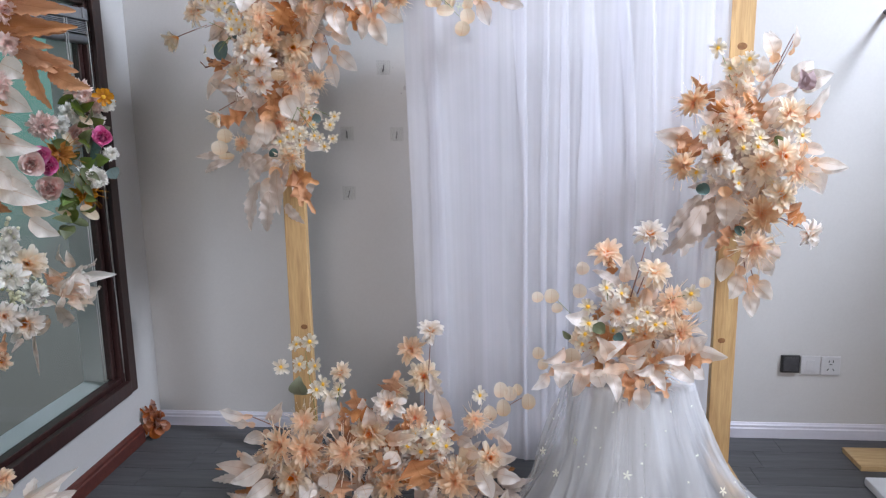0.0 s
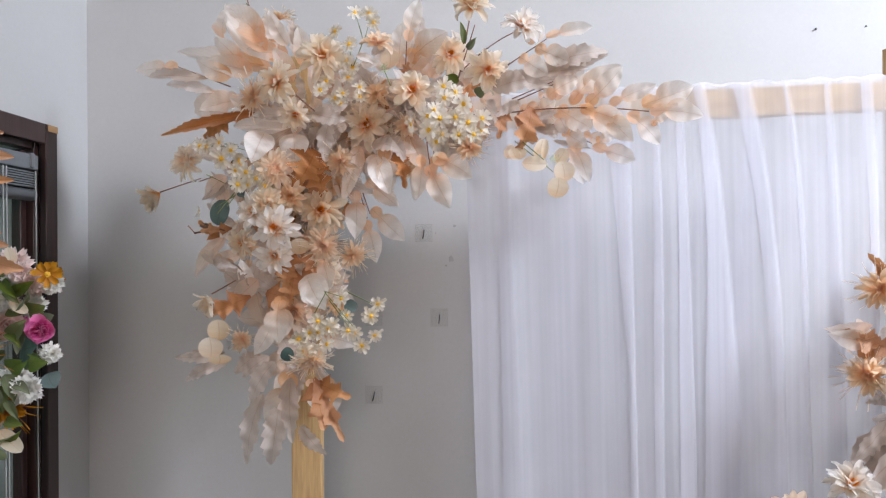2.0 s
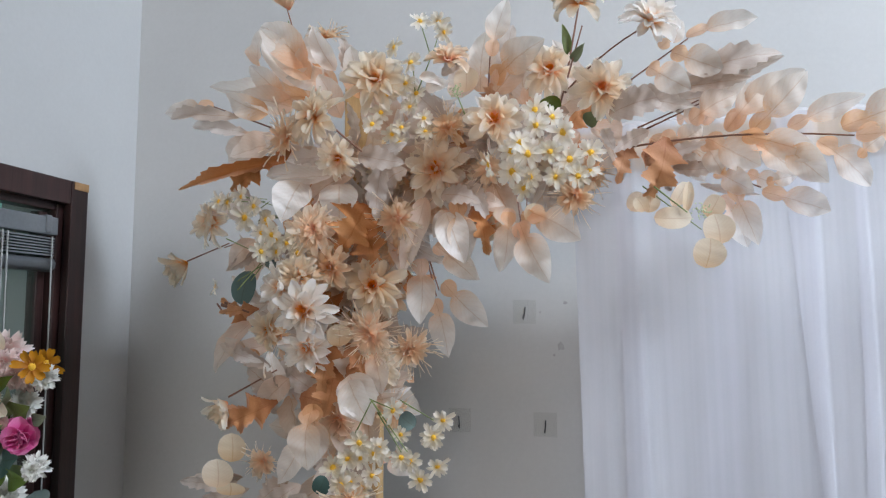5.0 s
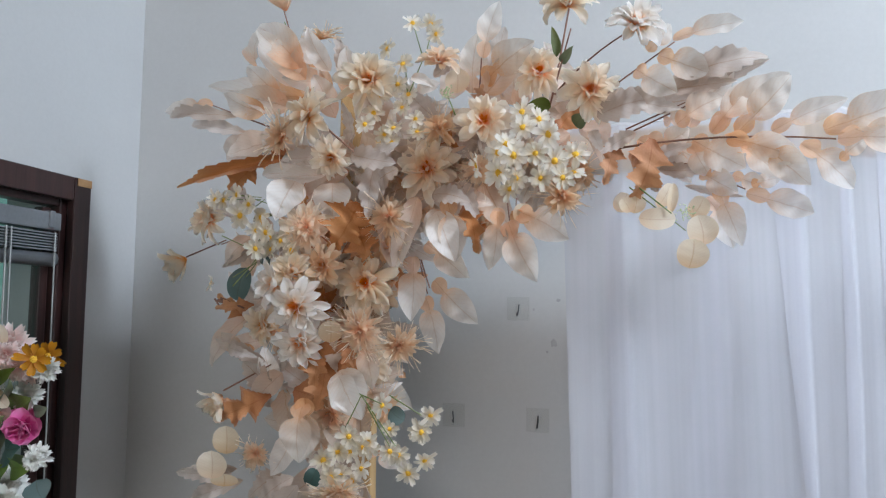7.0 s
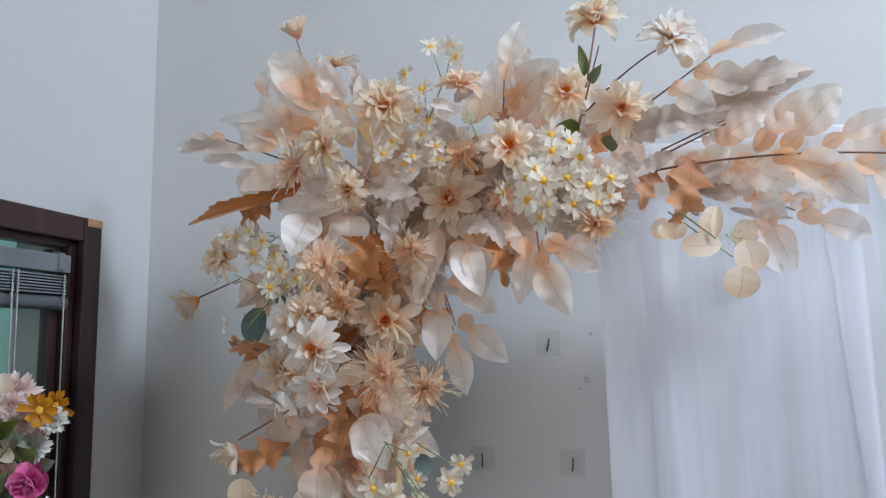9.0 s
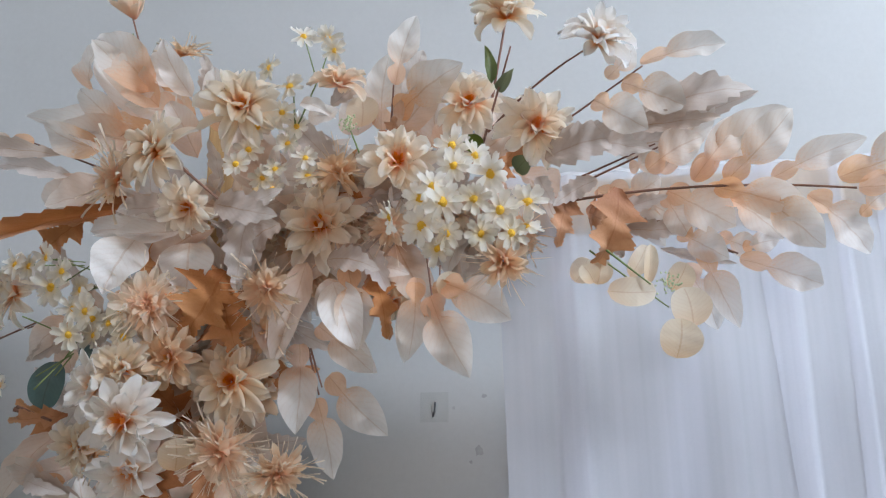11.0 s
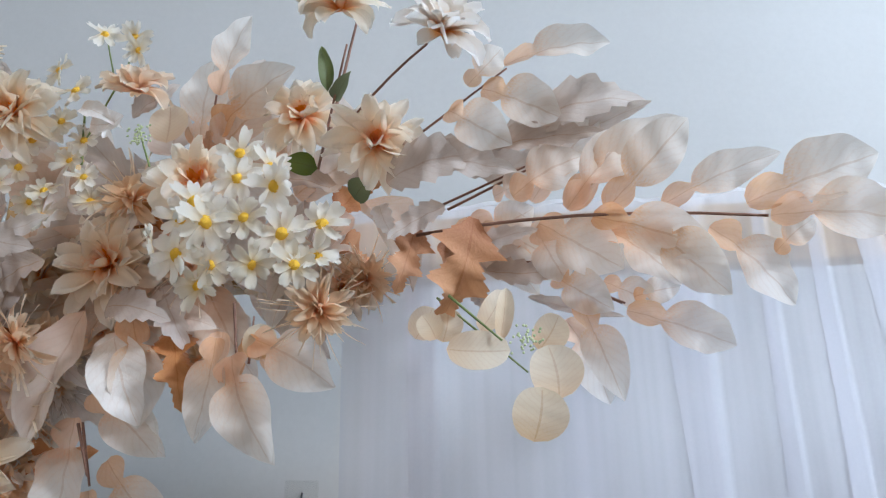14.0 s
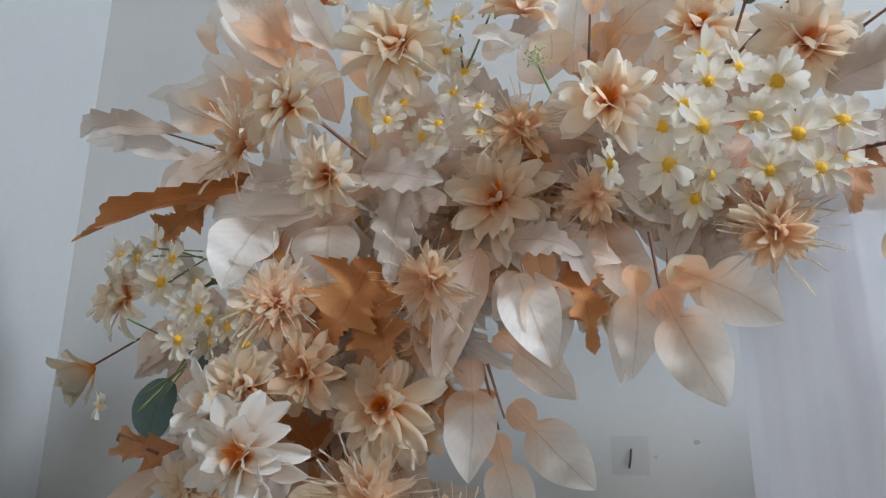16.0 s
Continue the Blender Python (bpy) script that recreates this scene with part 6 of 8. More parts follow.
flower(spray, "daisy", (-0.413, 3.410, 1.461), 0.021, facing=(0.0, -1, 0.0), loose=0.25)

# ---- the spray on the far post ----
post_spray = thing("flower_spray", (1.08, 3.58, 1.35), "peach and ivory cloth flower spray tied to the arch post", "flowers")
stuffing(post_spray, [(1.08, 3.54, 1.08), (1.06, 3.52, 1.3), (1.1, 3.54, 1.58)], 80, 0.13, ["blush", "dusty", "lobed", "pale", "blush", "rust"], 0.11, 31)
stuffing(post_spray, [(1.06, 3.5, 1.15), (1.08, 3.48, 1.35), (1.12, 3.5, 1.55)], 60, 0.17, ["dusty", "blush", "lobed", "dusty"], 0.1, 33)
filler_blooms(post_spray, [(1.08, 3.47, 1.12), (1.08, 3.46, 1.5)], 26, 0.13, 0.04, 32)
flower(post_spray, "dahlia", (0.960, 3.387, 1.326), 0.066, facing=(-0.3, -1, 0.1), cloth=WHITEDAHLIA, loose=0.10)
flower(post_spray, "dahlia", (1.124, 3.429, 1.305), 0.072, facing=(0, -1, 0), loose=0.10)
flower(post_spray, "ruffled", (1.199, 3.420, 1.471), 0.064, facing=(0.4, -1, 0.3), loose=0.10)
flower(post_spray, "dahlia", (1.175, 3.378, 1.338), 0.063, facing=(0.3, -1, 0), loose=0.10)
flower(post_spray, "ruffled", (1.181, 3.394, 1.199), 0.060, facing=(0.3, -1, -0.2), loose=0.10)
flower(post_spray, "ruffled", (1.271, 3.367, 1.069), 0.053, facing=(0.5, -0.8, -0.3), cloth=WHITEDAHLIA, loose=0.10)
flower(post_spray, "dahlia", (1.041, 3.422, 1.429), 0.054, facing=(0, -1, 0.2), loose=0.10)
flower(post_spray, "spider", (0.880, 3.410, 1.520), 0.065, facing=(-0.6, -0.8, 0.3), loose=0.10)
flower(post_spray, "spider", (0.859, 3.428, 1.304), 0.070, facing=(-0.6, -0.8, 0), loose=0.10)
flower(post_spray, "spider", (1.132, 3.420, 1.129), 0.088, facing=(0, -1, -0.2), loose=0.10)
flower(post_spray, "spider", (1.111, 3.410, 1.021), 0.079, facing=(0, -1, -0.4), loose=0.10)
flower(post_spray, "spider", (1.018, 3.416, 1.468), 0.059, facing=(-0.1, -1, 0.4), loose=0.10)
flower(post_spray, "spider", (1.225, 3.402, 1.287), 0.066, facing=(0.5, -1, 0), loose=0.10)
flower(post_spray, "daisy", (0.964, 3.474, 1.707), 0.031, facing=(0.11, -1, -0.2), loose=0.25)
flower(post_spray, "daisy", (1.049, 3.477, 1.642), 0.031, facing=(0.24, -1, -0.17), loose=0.25)
flower(post_spray, "daisy", (1.075, 3.473, 1.667), 0.031, facing=(-0.23, -1, 0.33), loose=0.25)
flower(post_spray, "daisy", (1.011, 3.480, 1.636), 0.031, facing=(-0.28, -1, 0.3), loose=0.25)
flower(post_spray, "daisy", (1.063, 3.475, 1.586), 0.031, facing=(0.29, -1, 0.2), loose=0.25)
flower(post_spray, "daisy", (1.100, 3.526, 1.624), 0.031, facing=(0.37, -1, 0.15), loose=0.25)
flower(post_spray, "daisy", (0.965, 3.423, 1.422), 0.030, facing=(-0.27, -1, 0.26), loose=0.25)
flower(post_spray, "daisy", (0.914, 3.403, 1.415), 0.030, facing=(0.2, -1, -0.14), loose=0.25)
flower(post_spray, "daisy", (1.054, 3.419, 1.362), 0.030, facing=(0.35, -1, -0.16), loose=0.25)
flower(post_spray, "daisy", (1.094, 3.390, 1.367), 0.030, facing=(0.095, -1, 0.3), loose=0.25)
flower(post_spray, "daisy", (1.015, 3.384, 1.284), 0.030, facing=(-0.17, -1, -0.05), loose=0.25)
flower(post_spray, "daisy", (1.043, 3.410, 1.238), 0.030, facing=(0.23, -1, 0.036), loose=0.25)
flower(post_spray, "daisy", (0.891, 3.393, 1.280), 0.030, facing=(-0.022, -1, 0.01), loose=0.25)
flower(post_spray, "daisy", (1.243, 3.396, 1.404), 0.031, facing=(-0.24, -1, 0.1), loose=0.25)
flower(post_spray, "daisy", (1.187, 3.435, 1.373), 0.031, facing=(-0.011, -1, 0.25), loose=0.25)
flower(post_spray, "daisy", (1.036, 3.478, 1.577), 0.031, facing=(0.18, -1, 0.25), loose=0.25)
flower(post_spray, "daisy", (1.075, 3.414, 1.454), 0.030, facing=(0.062, -1, 0.09), loose=0.25)
flower(post_spray, "daisy", (1.165, 3.412, 1.237), 0.031, facing=(0.33, -1, -0.11), loose=0.25)
flower(post_spray, "daisy", (1.094, 3.374, 1.397), 0.030, facing=(0.22, -1, 0.35), loose=0.25)
leaf(post_spray, "rust", (0.927, 3.487, 1.339), (0.794, 3.458, 1.415), 0.070, loose=0.14)
leaf(post_spray, "rust", (0.938, 3.487, 1.524), (0.872, 3.452, 1.612), 0.044, loose=0.14)
leaf(post_spray, "rust", (0.939, 3.487, 1.504), (1.005, 3.475, 1.487), 0.057, loose=0.14)
leaf(post_spray, "rust", (1.098, 3.487, 1.466), (1.048, 3.432, 1.554), 0.058, loose=0.14)
leaf(post_spray, "rust", (1.201, 3.487, 1.147), (1.293, 3.438, 1.098), 0.095, loose=0.14)
leaf(post_spray, "rust", (1.064, 3.487, 1.099), (0.990, 3.433, 0.996), 0.062, loose=0.14)
leaf(post_spray, "rust", (1.271, 3.487, 1.489), (1.325, 3.464, 1.463), 0.050, loose=0.14)
leaf(post_spray, "rust", (1.024, 3.487, 1.383), (0.915, 3.442, 1.366), 0.066, loose=0.14)
leaf(post_spray, "lobed", (1.167, 3.487, 1.652), (1.121, 3.436, 1.759), 0.067, loose=0.14)
leaf(post_spray, "lobed", (1.211, 3.487, 1.678), (1.223, 3.472, 1.779), 0.031, loose=0.14)
leaf(post_spray, "lobed", (1.119, 3.487, 1.589), (1.129, 3.493, 1.680), 0.049, loose=0.14)
leaf(post_spray, "lobed", (1.317, 3.487, 1.313), (1.427, 3.441, 1.286), 0.059, loose=0.14)
leaf(post_spray, "pale", (1.296, 3.487, 1.283), (1.356, 3.473, 1.189), 0.073, loose=0.14)
leaf(post_spray, "pale", (1.255, 3.487, 1.567), (1.353, 3.450, 1.612), 0.081, loose=0.14)
leaf(post_spray, "pale", (1.224, 3.487, 1.597), (1.295, 3.485, 1.657), 0.067, loose=0.14)
leaf(post_spray, "pale", (1.035, 3.487, 1.189), (1.029, 3.464, 1.070), 0.093, loose=0.14)
leaf(post_spray, "dusty", (0.985, 3.487, 1.179), (0.805, 3.438, 1.057), 0.093, loose=0.14)
leaf(post_spray, "dusty", (0.947, 3.487, 1.137), (0.827, 3.434, 0.974), 0.075, loose=0.14)
leaf(post_spray, "dusty", (1.137, 3.487, 1.147), (1.112, 3.419, 1.044), 0.078, loose=0.14)
leaf(post_spray, "lobed", (1.074, 3.487, 0.921), (1.060, 3.455, 0.804), 0.068, loose=0.14)
leaf(post_spray, "lobed", (1.133, 3.487, 0.887), (1.199, 3.448, 0.803), 0.064, loose=0.14)
leaf(post_spray, "lobed", (1.113, 3.487, 0.850), (1.123, 3.431, 0.740), 0.061, loose=0.14)
leaf(post_spray, "lobed", (1.158, 3.487, 0.979), (1.190, 3.446, 0.893), 0.056, loose=0.14)
leaf(post_spray, "blush", (0.880, 3.487, 1.401), (0.751, 3.443, 1.420), 0.061, loose=0.14)
leaf(post_spray, "blush", (0.892, 3.487, 1.319), (0.799, 3.479, 1.313), 0.047, loose=0.14)
leaf(post_spray, "blush", (0.961, 3.487, 1.454), (0.886, 3.428, 1.485), 0.050, loose=0.14)
leaf(post_spray, "blush", (1.280, 3.487, 1.360), (1.363, 3.496, 1.338), 0.043, loose=0.14)
leaf(post_spray, "blush", (1.127, 3.487, 0.990), (1.063, 3.455, 0.879), 0.066, loose=0.14)
leaf(post_spray, "pale", (0.873, 3.487, 1.435), (0.822, 3.465, 1.356), 0.065, loose=0.14)
leaf(post_spray, "dusty", (1.041, 3.487, 1.074), (0.946, 3.454, 0.996), 0.076, loose=0.14)
leaf(post_spray, "blush", (1.206, 3.487, 1.011), (1.172, 3.484, 0.905), 0.056, loose=0.14)
leaf(post_spray, "pale", (1.080, 3.487, 1.432), (1.185, 3.483, 1.451), 0.080, loose=0.14)
leaf(post_spray, "coin", (1.027, 3.487, 1.678), (1.045, 3.462, 1.623), 0.040, loose=0.14)
leaf(post_spray, "pale", (1.260, 3.447, 1.557), (1.279, 3.438, 1.623), 0.053, cloth=MAUVE)
leaf(post_spray, "pale", (1.250, 3.447, 1.561), (1.234, 3.428, 1.629), 0.040, cloth=MAUVE)
leaf(post_spray, "coin", (0.917, 3.427, 1.237), (0.932, 3.403, 1.199), 0.047, cloth=TEAL)
leaf(post_spray, "green", (1.153, 3.407, 1.385), (1.185, 3.401, 1.395), 0.039)
leaf(post_spray, "coin", (1.059, 3.427, 1.084), (1.059, 3.408, 1.050), 0.044, cloth=TEAL)
stem(post_spray, (1.115, 3.507, 1.505), (1.216, 3.467, 1.749), 0.000, 0.0022)
stem(post_spray, (1.100, 3.477, 0.992), (1.144, 3.477, 0.859), 0.000, 0.0022)
stem(post_spray, (1.056, 3.487, 1.502), (0.983, 3.487, 1.689), 0.000, 0.0018, GREENSTEM)
stem(post_spray, (1.185, 3.447, 1.121), (1.286, 3.447, 1.070), 0.000, 0.0020)
leaf(post_spray, "dusty", (0.945, 3.450, 1.183), (0.798, 3.450, 0.971), 0.099, loose=0.14)
leaf(post_spray, "dusty", (0.970, 3.450, 1.163), (0.866, 3.450, 0.965), 0.117, loose=0.14)
leaf(post_spray, "dusty", (0.925, 3.450, 1.194), (0.830, 3.450, 1.080), 0.087, loose=0.14)
leaf(post_spray, "dusty", (0.997, 3.450, 1.142), (0.924, 3.450, 1.018), 0.087, loose=0.14)
leaf(post_spray, "dusty", (1.046, 3.450, 1.162), (1.003, 3.450, 1.028), 0.100, loose=0.14)
leaf(post_spray, "lobed", (1.069, 3.420, 0.940), (1.037, 3.420, 0.813), 0.066, loose=0.14)
leaf(post_spray, "lobed", (1.097, 3.420, 0.877), (1.125, 3.420, 0.746), 0.055, loose=0.14)
leaf(post_spray, "lobed", (1.102, 3.420, 0.898), (1.188, 3.420, 0.814), 0.055, loose=0.14)
leaf(post_spray, "lobed", (1.085, 3.420, 1.002), (1.181, 3.420, 0.920), 0.062, loose=0.14)
leaf(post_spray, "lobed", (1.026, 3.420, 1.002), (1.003, 3.420, 0.877), 0.070, loose=0.14)
leaf(post_spray, "lobed", (1.140, 3.420, 1.653), (1.100, 3.420, 1.751), 0.062, loose=0.14)
leaf(post_spray, "lobed", (1.231, 3.420, 1.432), (1.332, 3.420, 1.574), 0.047, loose=0.14)
leaf(post_spray, "lobed", (1.253, 3.420, 1.383), (1.228, 3.420, 1.196), 0.058, loose=0.14)
leaf(post_spray, "lobed", (1.268, 3.420, 1.315), (1.412, 3.420, 1.292), 0.042, loose=0.14)
leaf(post_spray, "lobed", (1.251, 3.420, 1.285), (1.328, 3.420, 1.201), 0.049, loose=0.14)
leaf(post_spray, "lobed", (0.994, 3.420, 1.227), (1.008, 3.420, 1.085), 0.073, loose=0.14)
leaf(post_spray, "lobed", (0.879, 3.420, 1.387), (0.751, 3.420, 1.409), 0.051, loose=0.14)
leaf(post_spray, "rust", (0.921, 3.430, 1.363), (0.792, 3.430, 1.416), 0.076, loose=0.14)
leaf(post_spray, "rust", (0.952, 3.430, 1.523), (0.877, 3.430, 1.601), 0.049, loose=0.14)
leaf(post_spray, "rust", (0.960, 3.430, 1.484), (0.984, 3.430, 1.532), 0.060, loose=0.14)
leaf(post_spray, "rust", (1.109, 3.430, 1.453), (1.079, 3.430, 1.540), 0.056, loose=0.14)
leaf(post_spray, "rust", (1.250, 3.430, 1.470), (1.310, 3.430, 1.479), 0.050, loose=0.14)
leaf(post_spray, "rust", (1.025, 3.430, 1.083), (0.980, 3.430, 0.990), 0.057, loose=0.14)
leaf(post_spray, "rust", (1.228, 3.430, 1.124), (1.278, 3.430, 1.093), 0.073, loose=0.14)
stem(post_spray, (1.113, 3.480, 1.501), (1.222, 3.480, 1.731), 0.000, 0.0018)
stem(post_spray, (1.083, 3.440, 0.978), (1.104, 3.440, 0.862), 0.000, 0.0018)
stem(post_spray, (1.182, 3.440, 1.122), (1.264, 3.440, 1.077), 0.000, 0.0018)

# ---- the bouquet on the draped pedestal ----
bouquet = thing("bouquet", (0.66, 3.25, 0.565), "peach and ivory cloth bouquet on the tulle-draped pedestal", "flowers")
stuffing(bouquet, [(0.55, 3.26, 0.66), (0.66, 3.25, 0.74), (0.66, 3.26, 0.86), (0.8, 3.25, 0.7)], 76, 0.14, ["blush", "dusty", "lobed", "pale", "rust"], 0.1, 41)
stuffing(bouquet, [(0.5, 3.14, 0.67), (0.58, 3.12, 0.66), (0.74, 3.12, 0.66), (0.84, 3.14, 0.68)], 20, 0.1, ["blush", "pale", "lobed", "blush", "rust"], 0.1, 43, 0.03, (0, -1, 0.4))
filler_blooms(bouquet, [(0.56, 3.2, 0.68), (0.66, 3.2, 0.82), (0.76, 3.2, 0.7)], 22, 0.1, 0.036, 42)
flower(bouquet, "ruffled", (0.709, 3.234, 1.077), 0.061, facing=(0.1, -0.6, 0.8), cloth=WHITEDAHLIA, loose=0.10)
flower(bouquet, "ruffled", (0.561, 3.194, 1.020), 0.058, facing=(-0.1, -0.6, 0.8), cloth=PEACH, loose=0.10)
flower(bouquet, "ruffled", (0.712, 3.175, 0.963), 0.059, facing=(0.2, -0.6, 0.7), loose=0.10)
flower(bouquet, "dahlia", (0.599, 3.176, 0.830), 0.061, facing=(0, -1, 0.3), cloth=WHITEDAHLIA, loose=0.10)
flower(bouquet, "dahlia", (0.556, 3.214, 0.719), 0.058, facing=(-0.2, -1, 0.1), loose=0.10)
flower(bouquet, "dahlia", (0.643, 3.211, 0.695), 0.051, facing=(0, -1, 0), cloth=PEACH, loose=0.10)
flower(bouquet, "dahlia", (0.491, 3.234, 0.716), 0.046, facing=(-0.5, -1, 0.2), loose=0.10)
flower(bouquet, "spider", (0.786, 3.225, 0.853), 0.073, facing=(0.4, -0.9, 0.3), loose=0.10)
flower(bouquet, "spider", (0.715, 3.176, 0.647), 0.079, facing=(0.1, -1, -0.1), loose=0.10)
flower(bouquet, "spider", (0.803, 3.172, 0.760), 0.070, facing=(0.6, -0.8, 0.1), loose=0.10)
flower(bouquet, "spider", (0.692, 3.178, 0.753), 0.060, facing=(0.1, -1, 0.1), loose=0.10)
flower(bouquet, "daisy", (0.557, 3.142, 0.922), 0.028, facing=(0.19, -1, 0.43), loose=0.25)
flower(bouquet, "daisy", (0.504, 3.199, 0.842), 0.029, facing=(-0.12, -1, 0.43), loose=0.25)
flower(bouquet, "daisy", (0.503, 3.152, 0.796), 0.028, facing=(-0.0037, -1, 0.36), loose=0.25)
flower(bouquet, "daisy", (0.658, 3.134, 0.823), 0.028, facing=(-0.24, -1, 0.42), loose=0.25)
flower(bouquet, "daisy", (0.695, 3.150, 0.838), 0.028, facing=(-0.05, -1, 0.29), loose=0.25)
flower(bouquet, "daisy", (0.759, 3.181, 0.790), 0.029, facing=(-0.3, -1, 0.17), loose=0.25)
flower(bouquet, "daisy", (0.651, 3.162, 0.771), 0.029, facing=(0.04, -1, 0.11), loose=0.25)
flower(bouquet, "daisy", (0.702, 3.174, 0.778), 0.029, facing=(0.37, -1, 0.2), loose=0.25)
flower(bouquet, "daisy", (0.839, 3.171, 0.897), 0.029, facing=(-0.22, -1, 0.14), loose=0.25)
flower(bouquet, "daisy", (0.496, 3.180, 0.750), 0.029, facing=(-0.22, -1, 0.44), loose=0.25)
flower(bouquet, "daisy", (0.655, 3.200, 0.839), 0.029, facing=(-0.23, -1, 0.47), loose=0.25)
flower(bouquet, "daisy", (0.724, 3.157, 0.793), 0.029, facing=(0.24, -1, 0.38), loose=0.25)
flower(bouquet, "daisy", (0.608, 3.151, 0.901), 0.028, facing=(0.17, -1, 0.33), loose=0.25)
flower(bouquet, "daisy", (0.487, 3.191, 0.710), 0.029, facing=(-0.11, -1, 0.38), loose=0.25)
flower(bouquet, "daisy", (0.592, 3.204, 0.757), 0.029, facing=(0.17, -1, 0.27), loose=0.25)
leaf(bouquet, "coin", (0.332, 3.207, 0.853), (0.331, 3.207, 0.893), 0.039, loose=0.14)
leaf(bouquet, "coin", (0.380, 3.207, 0.851), (0.379, 3.207, 0.903), 0.051, loose=0.14)
leaf(bouquet, "coin", (0.337, 3.207, 0.649), (0.337, 3.207, 0.694), 0.044, loose=0.14)
leaf(bouquet, "coin", (0.353, 3.207, 0.610), (0.353, 3.207, 0.651), 0.040, loose=0.14)
leaf(bouquet, "coin", (0.483, 3.207, 0.951), (0.482, 3.207, 0.998), 0.047, loose=0.14)
leaf(bouquet, "coin", (0.475, 3.207, 0.870), (0.474, 3.207, 0.921), 0.051, loose=0.14)
leaf(bouquet, "coin", (0.812, 3.207, 0.723), (0.810, 3.207, 0.783), 0.061, loose=0.14)
leaf(bouquet, "coin", (0.889, 3.207, 0.908), (0.887, 3.207, 0.947), 0.040, loose=0.14)
leaf(bouquet, "coin", (0.860, 3.207, 0.821), (0.858, 3.207, 0.865), 0.045, loose=0.14)
leaf(bouquet, "coin", (0.399, 3.207, 0.817), (0.399, 3.207, 0.853), 0.036, loose=0.14)
leaf(bouquet, "coin", (0.451, 3.207, 0.634), (0.450, 3.207, 0.692), 0.057, loose=0.14)
leaf(bouquet, "coin", (0.643, 3.207, 0.678), (0.641, 3.207, 0.727), 0.049, loose=0.14)
leaf(bouquet, "lobed", (0.387, 3.177, 0.627), (0.311, 3.115, 0.572), 0.048, loose=0.14)
leaf(bouquet, "pale", (0.433, 3.177, 0.636), (0.408, 3.142, 0.568), 0.064, loose=0.14)
leaf(bouquet, "pale", (0.487, 3.177, 0.637), (0.460, 3.132, 0.595), 0.056, loose=0.14)
leaf(bouquet, "pale", (0.572, 3.177, 0.649), (0.633, 3.157, 0.545), 0.076, loose=0.14)
leaf(bouquet, "lobed", (0.613, 3.177, 0.635), (0.622, 3.154, 0.464), 0.060, loose=0.14)
leaf(bouquet, "pale", (0.639, 3.177, 0.656), (0.688, 3.147, 0.561), 0.068, loose=0.14)
leaf(bouquet, "lobed", (0.830, 3.177, 0.723), (0.956, 3.120, 0.694), 0.057, loose=0.14)
leaf(bouquet, "lobed", (0.818, 3.177, 0.662), (0.893, 3.152, 0.604), 0.055, loose=0.14)
leaf(bouquet, "pale", (0.790, 3.177, 0.648), (0.858, 3.151, 0.592), 0.069, loose=0.14)
leaf(bouquet, "rust", (0.732, 3.177, 0.600), (0.767, 3.120, 0.547), 0.069, loose=0.14)
leaf(bouquet, "rust", (0.529, 3.177, 0.617), (0.476, 3.169, 0.550), 0.052, loose=0.14)
leaf(bouquet, "rust", (0.590, 3.177, 0.685), (0.560, 3.153, 0.793), 0.060, loose=0.14)
leaf(bouquet, "rust", (0.583, 3.177, 0.962), (0.563, 3.116, 1.033), 0.039, loose=0.14)
leaf(bouquet, "blush", (0.621, 3.177, 0.933), (0.627, 3.172, 1.012), 0.040, loose=0.14)
leaf(bouquet, "blush", (0.428, 3.177, 0.693), (0.348, 3.117, 0.673), 0.051, loose=0.14)
leaf(bouquet, "pale", (0.620, 3.177, 0.655), (0.695, 3.130, 0.689), 0.068, loose=0.14)
leaf(bouquet, "blush", (0.750, 3.177, 0.698), (0.830, 3.157, 0.695), 0.041, loose=0.14)
leaf(bouquet, "pale", (0.525, 3.177, 0.623), (0.552, 3.149, 0.563), 0.068, loose=0.14)
leaf(bouquet, "blush", (0.668, 3.177, 0.626), (0.608, 3.146, 0.561), 0.047, loose=0.14)
leaf(bouquet, "blush", (0.696, 3.177, 0.914), (0.657, 3.152, 0.823), 0.051, loose=0.14)
leaf(bouquet, "pale", (0.502, 3.177, 0.815), (0.423, 3.139, 0.825), 0.059, loose=0.14)
leaf(bouquet, "rust", (0.678, 3.177, 0.616), (0.643, 3.129, 0.573), 0.053, loose=0.14)
leaf(bouquet, "green", (0.518, 3.147, 0.794), (0.556, 3.150, 0.764), 0.047)
leaf(bouquet, "green", (0.447, 3.187, 0.731), (0.419, 3.194, 0.758), 0.024)
leaf(bouquet, "coin", (0.595, 3.157, 0.762), (0.611, 3.138, 0.739), 0.035, cloth=TEAL)
stem(bouquet, (0.641, 3.207, 0.847), (0.687, 3.187, 1.051), 0.000, 0.0025)
stem(bouquet, (0.670, 3.207, 0.887), (0.691, 3.207, 0.946), 0.000, 0.0022)
stem(bouquet, (0.399, 3.207, 0.865), (0.457, 3.207, 0.806), 0.000, 0.0015, GREENSTEM)
stem(bouquet, (0.768, 3.207, 0.868), (0.851, 3.207, 0.888), 0.000, 0.0015, GREENSTEM)
stem(bouquet, (0.569, 3.187, 0.812), (0.567, 3.187, 0.901), 0.000, 0.0015, GREENSTEM)
stem(bouquet, (0.353, 3.207, 0.641), (0.431, 3.207, 0.663), 0.000, 0.0015)

